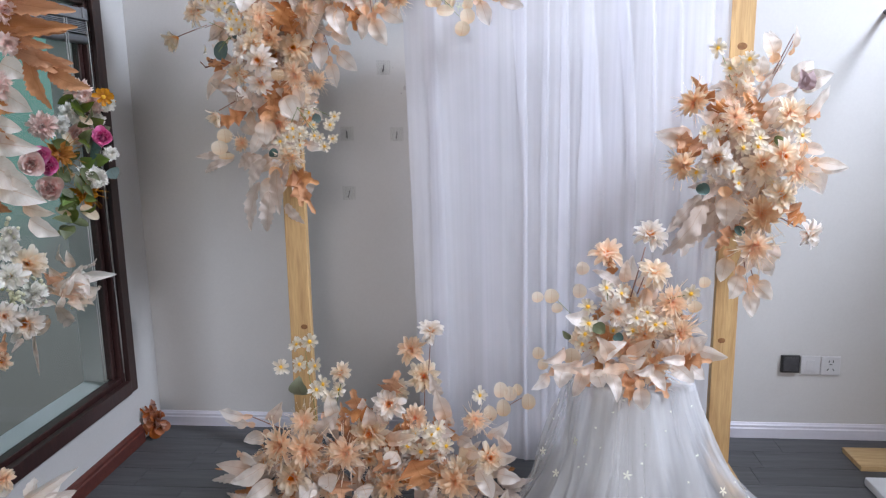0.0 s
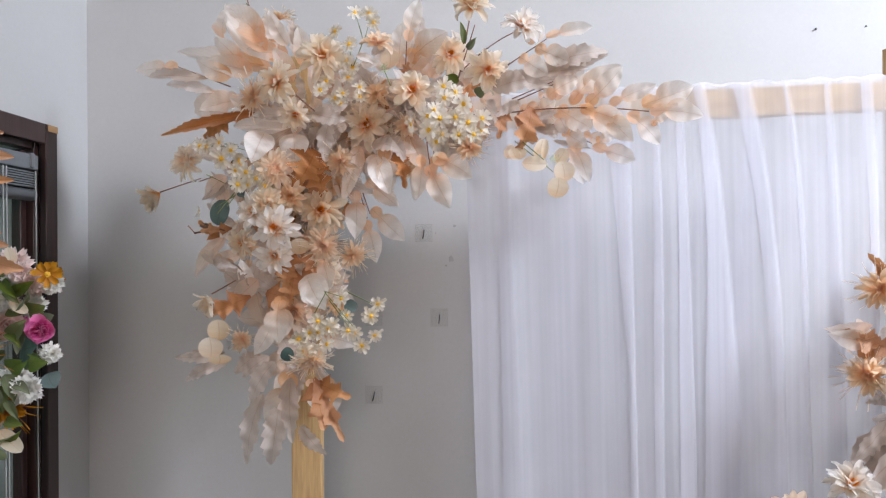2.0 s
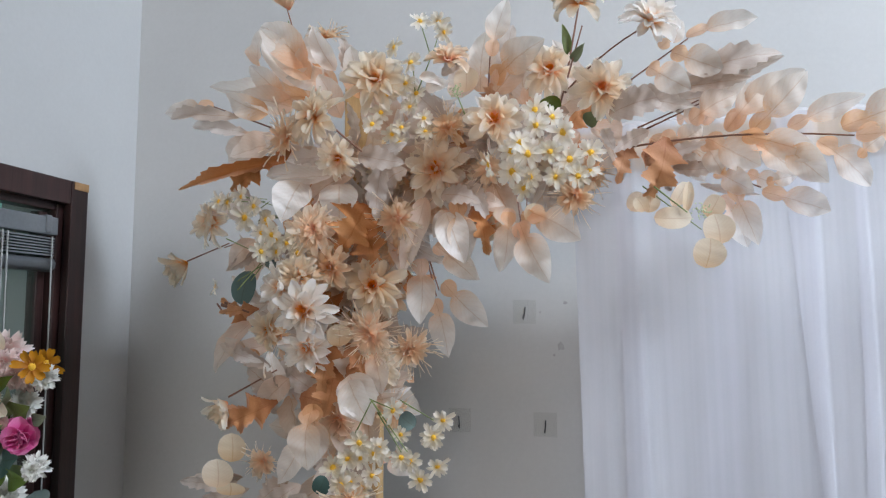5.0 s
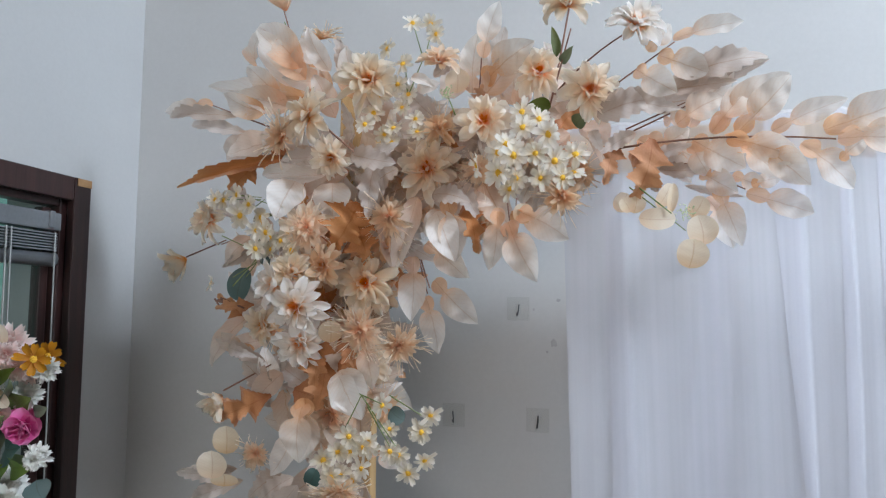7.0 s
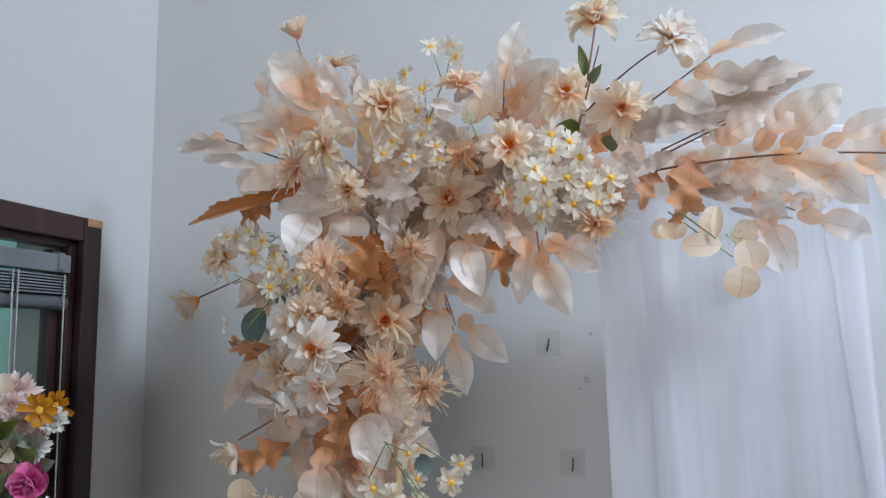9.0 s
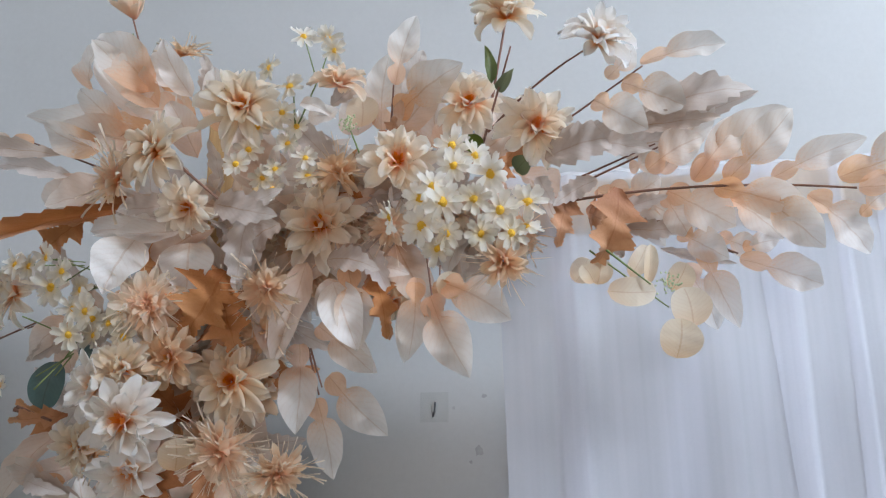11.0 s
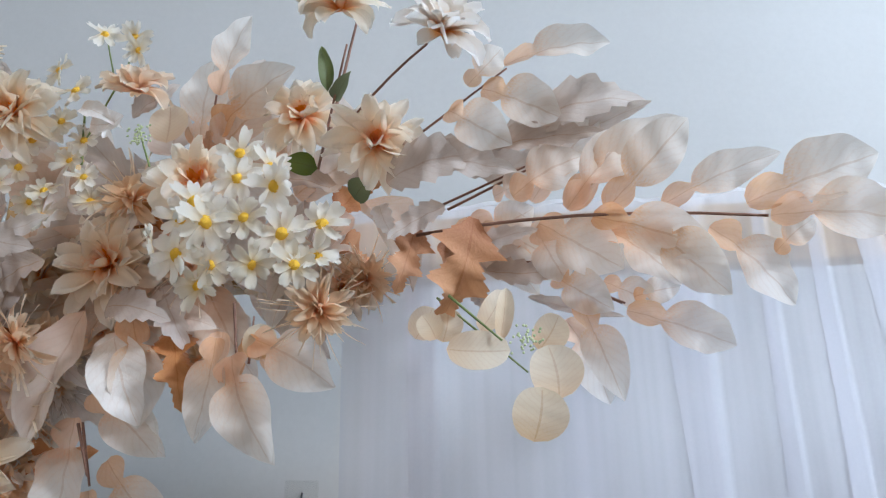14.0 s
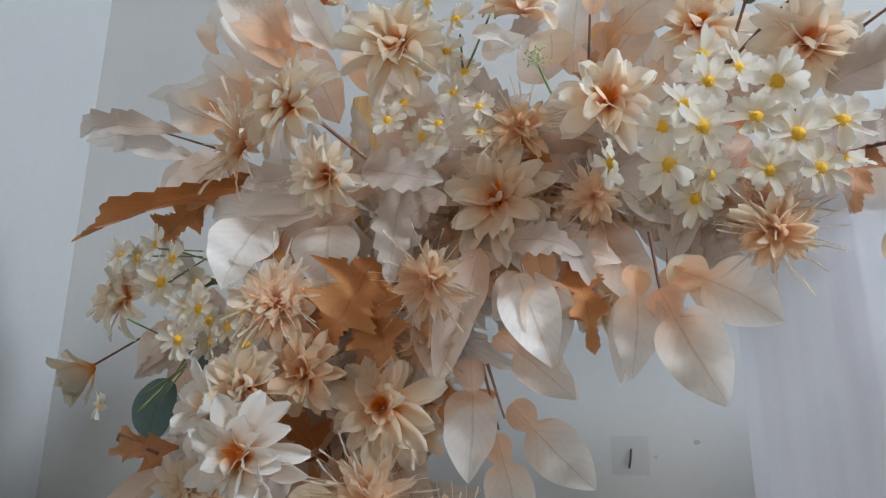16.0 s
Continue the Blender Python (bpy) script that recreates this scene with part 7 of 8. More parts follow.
# ---- the spray on the floor ----
floor_spray = thing("flower_spray", (-0.28, 3.3, 0.0), "wide peach and ivory cloth flower spray resting on the grey floor", "flowers")
stuffing(floor_spray, [(-0.72, 3.3, 0.12), (-0.5, 3.28, 0.2), (-0.25, 3.28, 0.24), (0.0, 3.28, 0.2), (0.2, 3.3, 0.12)], 130, 0.15, ["blush", "dusty", "lobed", "dusty", "rust", "dusty"], 0.12, 51)
stuffing(floor_spray, [(-0.75, 3.18, 0.07), (-0.25, 3.1, 0.07), (0.2, 3.16, 0.07)], 64, 0.1, ["blush", "lobed", "rust", "dusty", "dusty"], 0.11, 52, 0.02, (0, -0.9, 0.4))
stuffing(floor_spray, [(-0.6, 3.24, 0.25), (-0.3, 3.2, 0.34), (0.05, 3.22, 0.3)], 60, 0.16, ["dusty", "rust", "lobed", "blush"], 0.1, 54)
filler_blooms(floor_spray, [(-0.66, 3.2, 0.16), (-0.3, 3.18, 0.22), (0.12, 3.2, 0.16)], 30, 0.13, 0.042, 53)
flower(floor_spray, "ruffled", (-0.044, 3.265, 0.725), 0.051, facing=(0, -0.6, 0.8), cloth=WHITEDAHLIA, loose=0.10)
flower(floor_spray, "ruffled", (-0.110, 3.254, 0.656), 0.054, facing=(-0.2, -0.7, 0.6), cloth=PEACH, loose=0.10)
flower(floor_spray, "ruffled", (-0.072, 3.264, 0.554), 0.061, facing=(0.1, -0.9, 0.4), loose=0.10)
flower(floor_spray, "dahlia", (-0.188, 3.195, 0.478), 0.064, facing=(-0.1, -1, 0.3), cloth=WHITEDAHLIA, loose=0.10)
flower(floor_spray, "dahlia", (-0.263, 3.190, 0.366), 0.070, facing=(-0.1, -1, 0.2), loose=0.10)
flower(floor_spray, "dahlia", (-0.534, 3.126, 0.219), 0.069, facing=(-0.2, -1, 0.2), loose=0.10)
flower(floor_spray, "ruffled", (-0.376, 3.271, 0.559), 0.043, facing=(-0.1, -0.5, 0.8), loose=0.10)
flower(floor_spray, "dahlia", (0.169, 3.109, 0.323), 0.055, facing=(0.3, -1, 0.3), loose=0.10)
flower(floor_spray, "spider", (-0.485, 3.132, 0.327), 0.087, facing=(-0.2, -1, 0.3), loose=0.10)
flower(floor_spray, "spider", (-0.567, 3.119, 0.342), 0.081, facing=(-0.5, -0.8, 0.4), loose=0.10)
flower(floor_spray, "spider", (-0.508, 3.215, 0.392), 0.065, facing=(-0.2, -0.8, 0.6), loose=0.10)
flower(floor_spray, "spider", (-0.334, 3.125, 0.324), 0.082, facing=(-0.1, -1, 0.2), loose=0.10)
flower(floor_spray, "spider", (0.049, 3.124, 0.227), 0.084, facing=(0.1, -1, 0.2), loose=0.10)
flower(floor_spray, "spider", (-0.186, 3.127, 0.201), 0.068, facing=(0, -1, 0.2), loose=0.10)
flower(floor_spray, "dahlia", (-0.099, 3.204, 0.422), 0.050, facing=(0.1, -1, 0.4), cloth=PEACH, loose=0.10)
flower(floor_spray, "dahlia", (-0.178, 3.266, 0.503), 0.049, facing=(0, -1, 0.4), loose=0.10)
flower(floor_spray, "spider", (0.115, 3.195, 0.420), 0.052, facing=(0.4, -0.8, 0.6), loose=0.10)
flower(floor_spray, "daisy", (-0.471, 3.258, 0.593), 0.031, facing=(-0.31, -1, 0.16), loose=0.25)
flower(floor_spray, "daisy", (-0.523, 3.213, 0.690), 0.030, facing=(-0.31, -1, 0.47), loose=0.25)
flower(floor_spray, "daisy", (-0.486, 3.251, 0.688), 0.031, facing=(-0.25, -1, 0.11), loose=0.25)
flower(floor_spray, "daisy", (-0.592, 3.232, 0.596), 0.031, facing=(0.19, -1, 0.49), loose=0.25)
flower(floor_spray, "daisy", (-0.443, 3.252, 0.526), 0.031, facing=(0.074, -1, 0.088), loose=0.25)
flower(floor_spray, "daisy", (-0.417, 3.231, 0.480), 0.031, facing=(-0.25, -1, 0.32), loose=0.25)
flower(floor_spray, "daisy", (-0.525, 3.241, 0.605), 0.031, facing=(-0.24, -1, 0.15), loose=0.25)
flower(floor_spray, "daisy", (-0.100, 3.174, 0.375), 0.030, facing=(-0.38, -1, 0.48), loose=0.25)
flower(floor_spray, "daisy", (-0.056, 3.180, 0.390), 0.030, facing=(0.36, -1, 0.23), loose=0.25)
flower(floor_spray, "daisy", (-0.012, 3.160, 0.401), 0.030, facing=(0.066, -1, 0.38), loose=0.25)
flower(floor_spray, "daisy", (-0.126, 3.186, 0.321), 0.031, facing=(0.15, -1, 0.18), loose=0.25)
flower(floor_spray, "daisy", (-0.078, 3.179, 0.304), 0.031, facing=(-0.013, -1, 0.36), loose=0.25)
flower(floor_spray, "daisy", (-0.030, 3.171, 0.341), 0.030, facing=(-0.4, -1, 0.46), loose=0.25)
flower(floor_spray, "daisy", (0.015, 3.167, 0.334), 0.030, facing=(-0.0065, -1, 0.31), loose=0.25)
flower(floor_spray, "daisy", (-0.187, 3.155, 0.302), 0.030, facing=(-0.25, -1, 0.32), loose=0.25)
flower(floor_spray, "daisy", (0.135, 3.209, 0.510), 0.030, facing=(0.00036, -1, 0.39), loose=0.25)
flower(floor_spray, "daisy", (-0.033, 3.154, 0.382), 0.030, facing=(0.053, -1, 0.58), loose=0.25)
flower(floor_spray, "daisy", (-0.387, 3.261, 0.502), 0.031, facing=(-0.29, -1, 0.48), loose=0.25)
flower(floor_spray, "daisy", (-0.126, 3.164, 0.364), 0.030, facing=(-0.36, -1, 0.22), loose=0.25)
flower(floor_spray, "daisy", (-0.461, 3.221, 0.516), 0.031, facing=(-0.34, -1, 0.32), loose=0.25)
leaf(floor_spray, "rust", (-0.292, 3.207, 0.405), (-0.324, 3.203, 0.530), 0.097, loose=0.14)
leaf(floor_spray, "rust", (-0.189, 3.207, 0.516), (-0.149, 3.173, 0.614), 0.087, loose=0.14)
leaf(floor_spray, "rust", (-0.106, 3.127, 0.296), (-0.050, 3.121, 0.191), 0.137, loose=0.14)
leaf(floor_spray, "rust", (-0.369, 3.127, 0.213), (-0.361, 3.112, 0.147), 0.094, loose=0.14)
leaf(floor_spray, "rust", (-0.263, 3.207, 0.450), (-0.356, 3.164, 0.473), 0.071, loose=0.14)
leaf(floor_spray, "rust", (-0.164, 3.127, 0.262), (-0.221, 3.120, 0.329), 0.105, loose=0.14)
leaf(floor_spray, "lobed", (-0.701, 3.207, 0.416), (-0.818, 3.187, 0.444), 0.040, loose=0.14)
leaf(floor_spray, "lobed", (-0.693, 3.207, 0.381), (-0.808, 3.203, 0.398), 0.044, loose=0.14)
leaf(floor_spray, "lobed", (-0.639, 3.207, 0.355), (-0.737, 3.193, 0.320), 0.059, loose=0.14)
leaf(floor_spray, "pale", (-0.636, 3.127, 0.266), (-0.768, 3.114, 0.196), 0.061, loose=0.14)
leaf(floor_spray, "pale", (-0.614, 3.127, 0.205), (-0.707, 3.094, 0.145), 0.061, loose=0.14)
leaf(floor_spray, "lobed", (0.074, 3.207, 0.407), (0.179, 3.197, 0.418), 0.054, loose=0.14)
leaf(floor_spray, "lobed", (0.033, 3.207, 0.358), (0.110, 3.204, 0.318), 0.049, loose=0.14)
leaf(floor_spray, "pale", (0.196, 3.127, 0.255), (0.279, 3.120, 0.236), 0.066, loose=0.14)
leaf(floor_spray, "pale", (0.133, 3.127, 0.267), (0.180, 3.099, 0.172), 0.066, loose=0.14)
leaf(floor_spray, "pale", (-0.158, 3.127, 0.327), (-0.202, 3.115, 0.267), 0.066, loose=0.14)
leaf(floor_spray, "pale", (-0.405, 3.127, 0.238), (-0.394, 3.101, 0.178), 0.081, loose=0.14)
leaf(floor_spray, "pale", (-0.477, 3.127, 0.205), (-0.504, 3.082, 0.159), 0.074, loose=0.14)
leaf(floor_spray, "lobed", (0.155, 3.207, 0.361), (0.235, 3.159, 0.438), 0.054, loose=0.14)
leaf(floor_spray, "lobed", (0.176, 3.127, 0.336), (0.264, 3.081, 0.340), 0.056, loose=0.14)
leaf(floor_spray, "dusty", (-0.465, 3.207, 0.368), (-0.368, 3.167, 0.454), 0.084, loose=0.14)
leaf(floor_spray, "blush", (-0.632, 3.207, 0.398), (-0.572, 3.165, 0.493), 0.048, loose=0.14)
leaf(floor_spray, "dusty", (-0.006, 3.207, 0.509), (-0.042, 3.182, 0.602), 0.062, loose=0.14)
leaf(floor_spray, "blush", (-0.441, 3.207, 0.435), (-0.356, 3.192, 0.378), 0.052, loose=0.14)
leaf(floor_spray, "pale", (-0.288, 3.127, 0.193), (-0.265, 3.104, 0.154), 0.073, loose=0.14)
leaf(floor_spray, "lobed", (-0.737, 3.127, 0.312), (-0.656, 3.098, 0.285), 0.050, loose=0.14)
leaf(floor_spray, "blush", (0.235, 3.127, 0.337), (0.196, 3.109, 0.408), 0.041, loose=0.14)
leaf(floor_spray, "blush", (0.013, 3.207, 0.423), (-0.022, 3.172, 0.543), 0.062, loose=0.14)
leaf(floor_spray, "coin", (0.205, 3.227, 0.495), (0.205, 3.227, 0.556), 0.050, loose=0.14)
leaf(floor_spray, "coin", (0.239, 3.227, 0.483), (0.239, 3.227, 0.540), 0.046, loose=0.14)
leaf(floor_spray, "coin", (0.304, 3.227, 0.452), (0.303, 3.227, 0.514), 0.050, loose=0.14)
leaf(floor_spray, "coin", (0.215, 3.227, 0.424), (0.215, 3.227, 0.491), 0.054, loose=0.14)
leaf(floor_spray, "coin", (0.166, 3.227, 0.404), (0.167, 3.227, 0.466), 0.050, loose=0.14)
leaf(floor_spray, "coin", (0.265, 3.227, 0.504), (0.265, 3.227, 0.550), 0.037, loose=0.14)
leaf(floor_spray, "coin", (0.143, 3.227, 0.156), (0.143, 3.227, 0.237), 0.065, loose=0.14)
leaf(floor_spray, "coin", (0.087, 3.227, 0.225), (0.088, 3.227, 0.321), 0.078, loose=0.14)
stem(floor_spray, (0.072, 3.227, 0.306), (0.299, 3.227, 0.506), 0.020, 0.0020)
stem(floor_spray, (-0.057, 3.247, 0.513), (-0.043, 3.247, 0.706), 0.000, 0.0025)
stem(floor_spray, (-0.072, 3.227, 0.346), (-0.064, 3.227, 0.542), 0.000, 0.0025)
stem(floor_spray, (-0.598, 3.227, 0.356), (-0.724, 3.227, 0.409), 0.000, 0.0025)
stem(floor_spray, (-0.474, 3.247, 0.395), (-0.503, 3.247, 0.657), 0.000, 0.0015, GREENSTEM)
stem(floor_spray, (-0.410, 3.247, 0.396), (-0.372, 3.247, 0.547), 0.000, 0.0018, GREENSTEM)
leaf(floor_spray, "green", (-0.517, 3.227, 0.491), (-0.521, 3.218, 0.570), 0.069)
leaf(floor_spray, "green", (-0.384, 3.227, 0.405), (-0.431, 3.207, 0.424), 0.034)
leaf(spray, "dusty", (-0.885, 3.547, 2.114), (-1.049, 3.541, 2.120), 0.047, loose=0.14)
leaf(spray, "pale", (-0.744, 3.557, 2.175), (-0.838, 3.560, 2.328), 0.059, loose=0.14)
leaf(spray, "pale", (-0.707, 3.567, 2.182), (-0.706, 3.541, 2.303), 0.059, loose=0.14)
leaf(spray, "blush", (-0.796, 3.577, 2.163), (-0.869, 3.558, 2.235), 0.052, loose=0.14, cloth=IVORY)
leaf(spray, "dusty", (-0.323, 3.587, 2.167), (-0.283, 3.582, 2.288), 0.079, loose=0.14)
leaf(spray, "dusty", (-0.871, 3.567, 2.082), (-1.007, 3.562, 2.104), 0.043, loose=0.14)
leaf(spray, "blush", (-0.459, 3.577, 2.077), (-0.488, 3.566, 2.156), 0.042, loose=0.14)
stem(spray, (-0.176, 3.527, 2.128), (-0.141, 3.527, 2.319), 0.000, 0.0025)
stem(spray, (-0.746, 3.547, 2.256), (-0.784, 3.547, 2.374), 0.000, 0.0020)

# ---- mixed flowers by the window ----
garland = thing("flower_garland", (-1.36, 3.42, 1.45), "pink rose and white carnation garland with green leaves by the window", "flowers")
stuffing(garland, [(-1.38, 3.36, 1.1), (-1.38, 3.4, 1.35), (-1.38, 3.42, 1.62)], 40, 0.08, ["green", "green", "coin", "green"], 0.07, 61, 0.03, (0.6, -0.8, 0.1))
flower(garland, "rose", (-1.404, 3.449, 1.438), 0.049, facing=(0.5, -0.8, 0.1), cloth=ROSEPALE, loose=0.20)
flower(garland, "rose", (-1.289, 3.423, 1.429), 0.040, facing=(0.5, -0.8, 0.1), cloth=ROSEPINK, loose=0.20)
flower(garland, "rose", (-1.420, 3.271, 1.336), 0.042, facing=(0.5, -0.8, 0.1), cloth=ROSEPINK, loose=0.20)
flower(garland, "rose", (-1.420, 3.176, 1.347), 0.048, facing=(0.5, -0.8, 0.1), cloth=ROSEPALE, loose=0.20)
flower(garland, "rose", (-1.420, 3.277, 1.248), 0.051, facing=(0.5, -0.8, 0.1), cloth=ROSEPALE, loose=0.20)
flower(garland, "carnation", (-1.420, 3.366, 1.474), 0.040, facing=(0.5, -0.8, 0.1), loose=0.20)
flower(garland, "carnation", (-1.379, 3.439, 1.548), 0.031, facing=(0.5, -0.8, 0.1), loose=0.20)
flower(garland, "carnation", (-1.379, 3.421, 1.510), 0.036, facing=(0.5, -0.8, 0.1), loose=0.20)
flower(garland, "carnation", (-1.327, 3.422, 1.274), 0.045, facing=(0.5, -0.8, 0.1), loose=0.20)
flower(garland, "carnation", (-1.420, 3.265, 1.477), 0.051, facing=(0.5, -0.8, 0.1), cloth=ROSEPALE, loose=0.20)
flower(garland, "carnation", (-1.324, 3.435, 1.559), 0.036, facing=(0.5, -0.8, 0.1), cloth=ROSEPALE, loose=0.20)
flower(garland, "carnation", (-1.340, 3.419, 1.584), 0.033, facing=(0.5, -0.8, 0.1), cloth=ROSEPALE, loose=0.20)
flower(garland, "daisy", (-1.263, 3.409, 1.575), 0.033, facing=(0.5, -0.8, 0.1), cloth=AMBER, loose=0.20)
flower(garland, "rose", (-1.420, 3.229, 1.373), 0.039, facing=(0.5, -0.8, 0.1), cloth=ROSEPINK, loose=0.20)
flower(garland, "spider", (-1.420, 3.345, 1.366), 0.071, facing=(0.5, -0.8, 0.1), cloth=AMBER, loose=0.20)
flower(garland, "spider", (-1.395, 3.441, 1.218), 0.068, facing=(0.5, -0.8, 0.1), cloth=AMBER, loose=0.20)
flower(garland, "carnation", (-1.253, 3.411, 1.366), 0.023, facing=(0.5, -0.8, 0.1), loose=0.20)
flower(garland, "carnation", (-1.408, 3.409, 1.519), 0.036, facing=(0.5, -0.8, 0.1), loose=0.20)
leaf(garland, "green", (-1.359, 3.447, 1.465), (-1.354, 3.427, 1.508), 0.063, facing=(0.5, -0.8, 0.2))
leaf(garland, "green", (-1.336, 3.447, 1.471), (-1.278, 3.427, 1.492), 0.062, facing=(0.5, -0.8, 0.2))
leaf(garland, "green", (-1.339, 3.447, 1.337), (-1.271, 3.427, 1.344), 0.053, facing=(0.5, -0.8, 0.2), cloth=FRESH)
leaf(garland, "green", (-1.387, 3.447, 1.316), (-1.327, 3.427, 1.349), 0.058, facing=(0.5, -0.8, 0.2), cloth=FRESH)
leaf(garland, "green", (-1.420, 3.352, 1.218), (-1.420, 3.400, 1.180), 0.057, facing=(0.5, -0.8, 0.2), cloth=FRESH)
leaf(garland, "green", (-1.420, 3.360, 1.164), (-1.420, 3.386, 1.106), 0.062, facing=(0.5, -0.8, 0.2))
leaf(garland, "green", (-1.420, 3.366, 1.098), (-1.420, 3.320, 1.052), 0.062, facing=(0.5, -0.8, 0.2))
leaf(garland, "green", (-1.420, 3.421, 1.089), (-1.409, 3.427, 1.121), 0.054, facing=(0.5, -0.8, 0.2))
leaf(garland, "green", (-1.420, 3.304, 1.419), (-1.420, 3.403, 1.389), 0.047, facing=(0.5, -0.8, 0.2))
leaf(garland, "green", (-1.357, 3.447, 1.380), (-1.300, 3.427, 1.387), 0.072, facing=(0.5, -0.8, 0.2), cloth=TEAL)
leaf(garland, "green", (-1.420, 3.406, 1.212), (-1.420, 3.327, 1.179), 0.063, facing=(0.5, -0.8, 0.2), cloth=FRESH)
flower(garland, "carnation", (-1.407, 3.494, 1.594), 0.053, facing=(0.5, -0.85, 0.05), cloth=ROSEPALE, loose=0.15)
flower(garland, "carnation", (-1.352, 3.491, 1.551), 0.044, facing=(0.5, -0.85, 0.05), cloth=ROSEPALE, loose=0.15)
flower(garland, "daisy", (-1.312, 3.509, 1.576), 0.034, facing=(0.5, -0.85, 0.05), cloth=AMBER, loose=0.15)
flower(garland, "carnation", (-1.282, 3.470, 1.548), 0.029, facing=(0.5, -0.85, 0.05), loose=0.15)
flower(garland, "carnation", (-1.352, 3.491, 1.488), 0.037, facing=(0.5, -0.85, 0.05), loose=0.15)
flower(garland, "rose", (-1.355, 3.491, 1.428), 0.046, facing=(0.5, -0.85, 0.05), cloth=ROSEPINK, loose=0.15)
flower(garland, "carnation", (-1.290, 3.469, 1.363), 0.029, facing=(0.5, -0.85, 0.05), loose=0.15)
flower(garland, "carnation", (-1.420, 3.522, 1.279), 0.047, facing=(0.5, -0.85, 0.05), loose=0.15)
leaf(garland, "green", (-1.399, 3.487, 1.462), (-1.338, 3.488, 1.474), 0.054, facing=(0.5, -0.85, 0.2))
leaf(garland, "green", (-1.324, 3.487, 1.454), (-1.293, 3.493, 1.462), 0.029, facing=(0.5, -0.85, 0.2))
leaf(garland, "green", (-1.375, 3.487, 1.326), (-1.294, 3.478, 1.350), 0.045, facing=(0.5, -0.85, 0.2), cloth=FRESH)
leaf(garland, "green", (-1.307, 3.487, 1.305), (-1.288, 3.490, 1.263), 0.059, facing=(0.5, -0.85, 0.2), cloth=TEAL)

stand_spray = thing("flower_spray", (-1.2, 2.95, 1.5), "rust and white cloth leaf spray standing near the window", "flowers")
leaf(stand_spray, "blade", (-1.405, 2.977, 1.798), (-1.093, 2.997, 1.779), 0.094, loose=0.14)
leaf(stand_spray, "blade", (-1.381, 2.977, 1.840), (-1.131, 2.997, 1.767), 0.119, loose=0.14)
leaf(stand_spray, "blade", (-1.393, 2.977, 1.882), (-1.093, 2.997, 1.826), 0.107, loose=0.14)
leaf(stand_spray, "blade", (-1.352, 2.977, 1.913), (-1.114, 2.997, 1.877), 0.106, loose=0.14)
leaf(stand_spray, "blade", (-1.354, 2.977, 1.763), (-1.179, 2.997, 1.720), 0.076, loose=0.14)
leaf(stand_spray, "blade", (-1.305, 2.977, 1.720), (-1.120, 2.997, 1.671), 0.084, loose=0.14)
leaf(stand_spray, "blade", (-1.270, 2.977, 1.702), (-1.105, 2.997, 1.644), 0.075, loose=0.14)
leaf(stand_spray, "blade", (-1.253, 2.977, 1.693), (-1.208, 2.997, 1.531), 0.091, loose=0.14)
leaf(stand_spray, "blade", (-1.193, 2.977, 1.650), (-1.073, 2.997, 1.595), 0.082, loose=0.14)
leaf(stand_spray, "blade", (-1.420, 2.942, 1.515), (-1.306, 2.997, 1.411), 0.106, loose=0.14)
leaf(stand_spray, "blade", (-1.420, 2.952, 1.567), (-1.329, 2.997, 1.525), 0.085, loose=0.14)
leaf(stand_spray, "pale", (-1.348, 2.977, 1.675), (-1.274, 2.997, 1.629), 0.072, loose=0.14)
leaf(stand_spray, "pale", (-1.378, 2.977, 1.593), (-1.273, 2.997, 1.524), 0.097, loose=0.14)
leaf(stand_spray, "pale", (-1.413, 2.977, 1.479), (-1.314, 2.997, 1.468), 0.064, loose=0.14)
leaf(stand_spray, "pale", (-1.419, 2.977, 1.435), (-1.257, 2.997, 1.407), 0.077, loose=0.14)
leaf(stand_spray, "pale", (-1.420, 2.966, 1.373), (-1.303, 2.997, 1.287), 0.107, loose=0.14)
leaf(stand_spray, "pale", (-1.401, 2.977, 1.290), (-1.259, 2.997, 1.235), 0.085, loose=0.14)
leaf(stand_spray, "pale", (-1.420, 2.961, 1.346), (-1.380, 2.997, 1.260), 0.106, loose=0.14)
leaf(stand_spray, "pale", (-1.314, 2.977, 1.183), (-1.230, 2.997, 1.125), 0.067, loose=0.14)
leaf(stand_spray, "blush", (-1.332, 2.977, 1.225), (-1.238, 2.997, 1.198), 0.050, loose=0.14)
leaf(stand_spray, "blade", (-1.420, 2.921, 1.269), (-1.387, 2.997, 1.204), 0.084, loose=0.14)
leaf(stand_spray, "pale", (-1.408, 2.977, 1.645), (-1.345, 2.997, 1.522), 0.085, loose=0.14)
flower(stand_spray, "carnation", (-1.299, 2.957, 1.730), 0.037, facing=(0.4, -0.9, 0.1), cloth=ROSEPALE, loose=0.10)
flower(stand_spray, "carnation", (-1.361, 2.957, 1.609), 0.052, facing=(0.4, -0.9, 0.1), cloth=ROSEPALE, loose=0.10)
flower(stand_spray, "carnation", (-1.295, 2.957, 1.827), 0.042, facing=(0.4, -0.9, 0.1), cloth=ROSEPALE, loose=0.10)

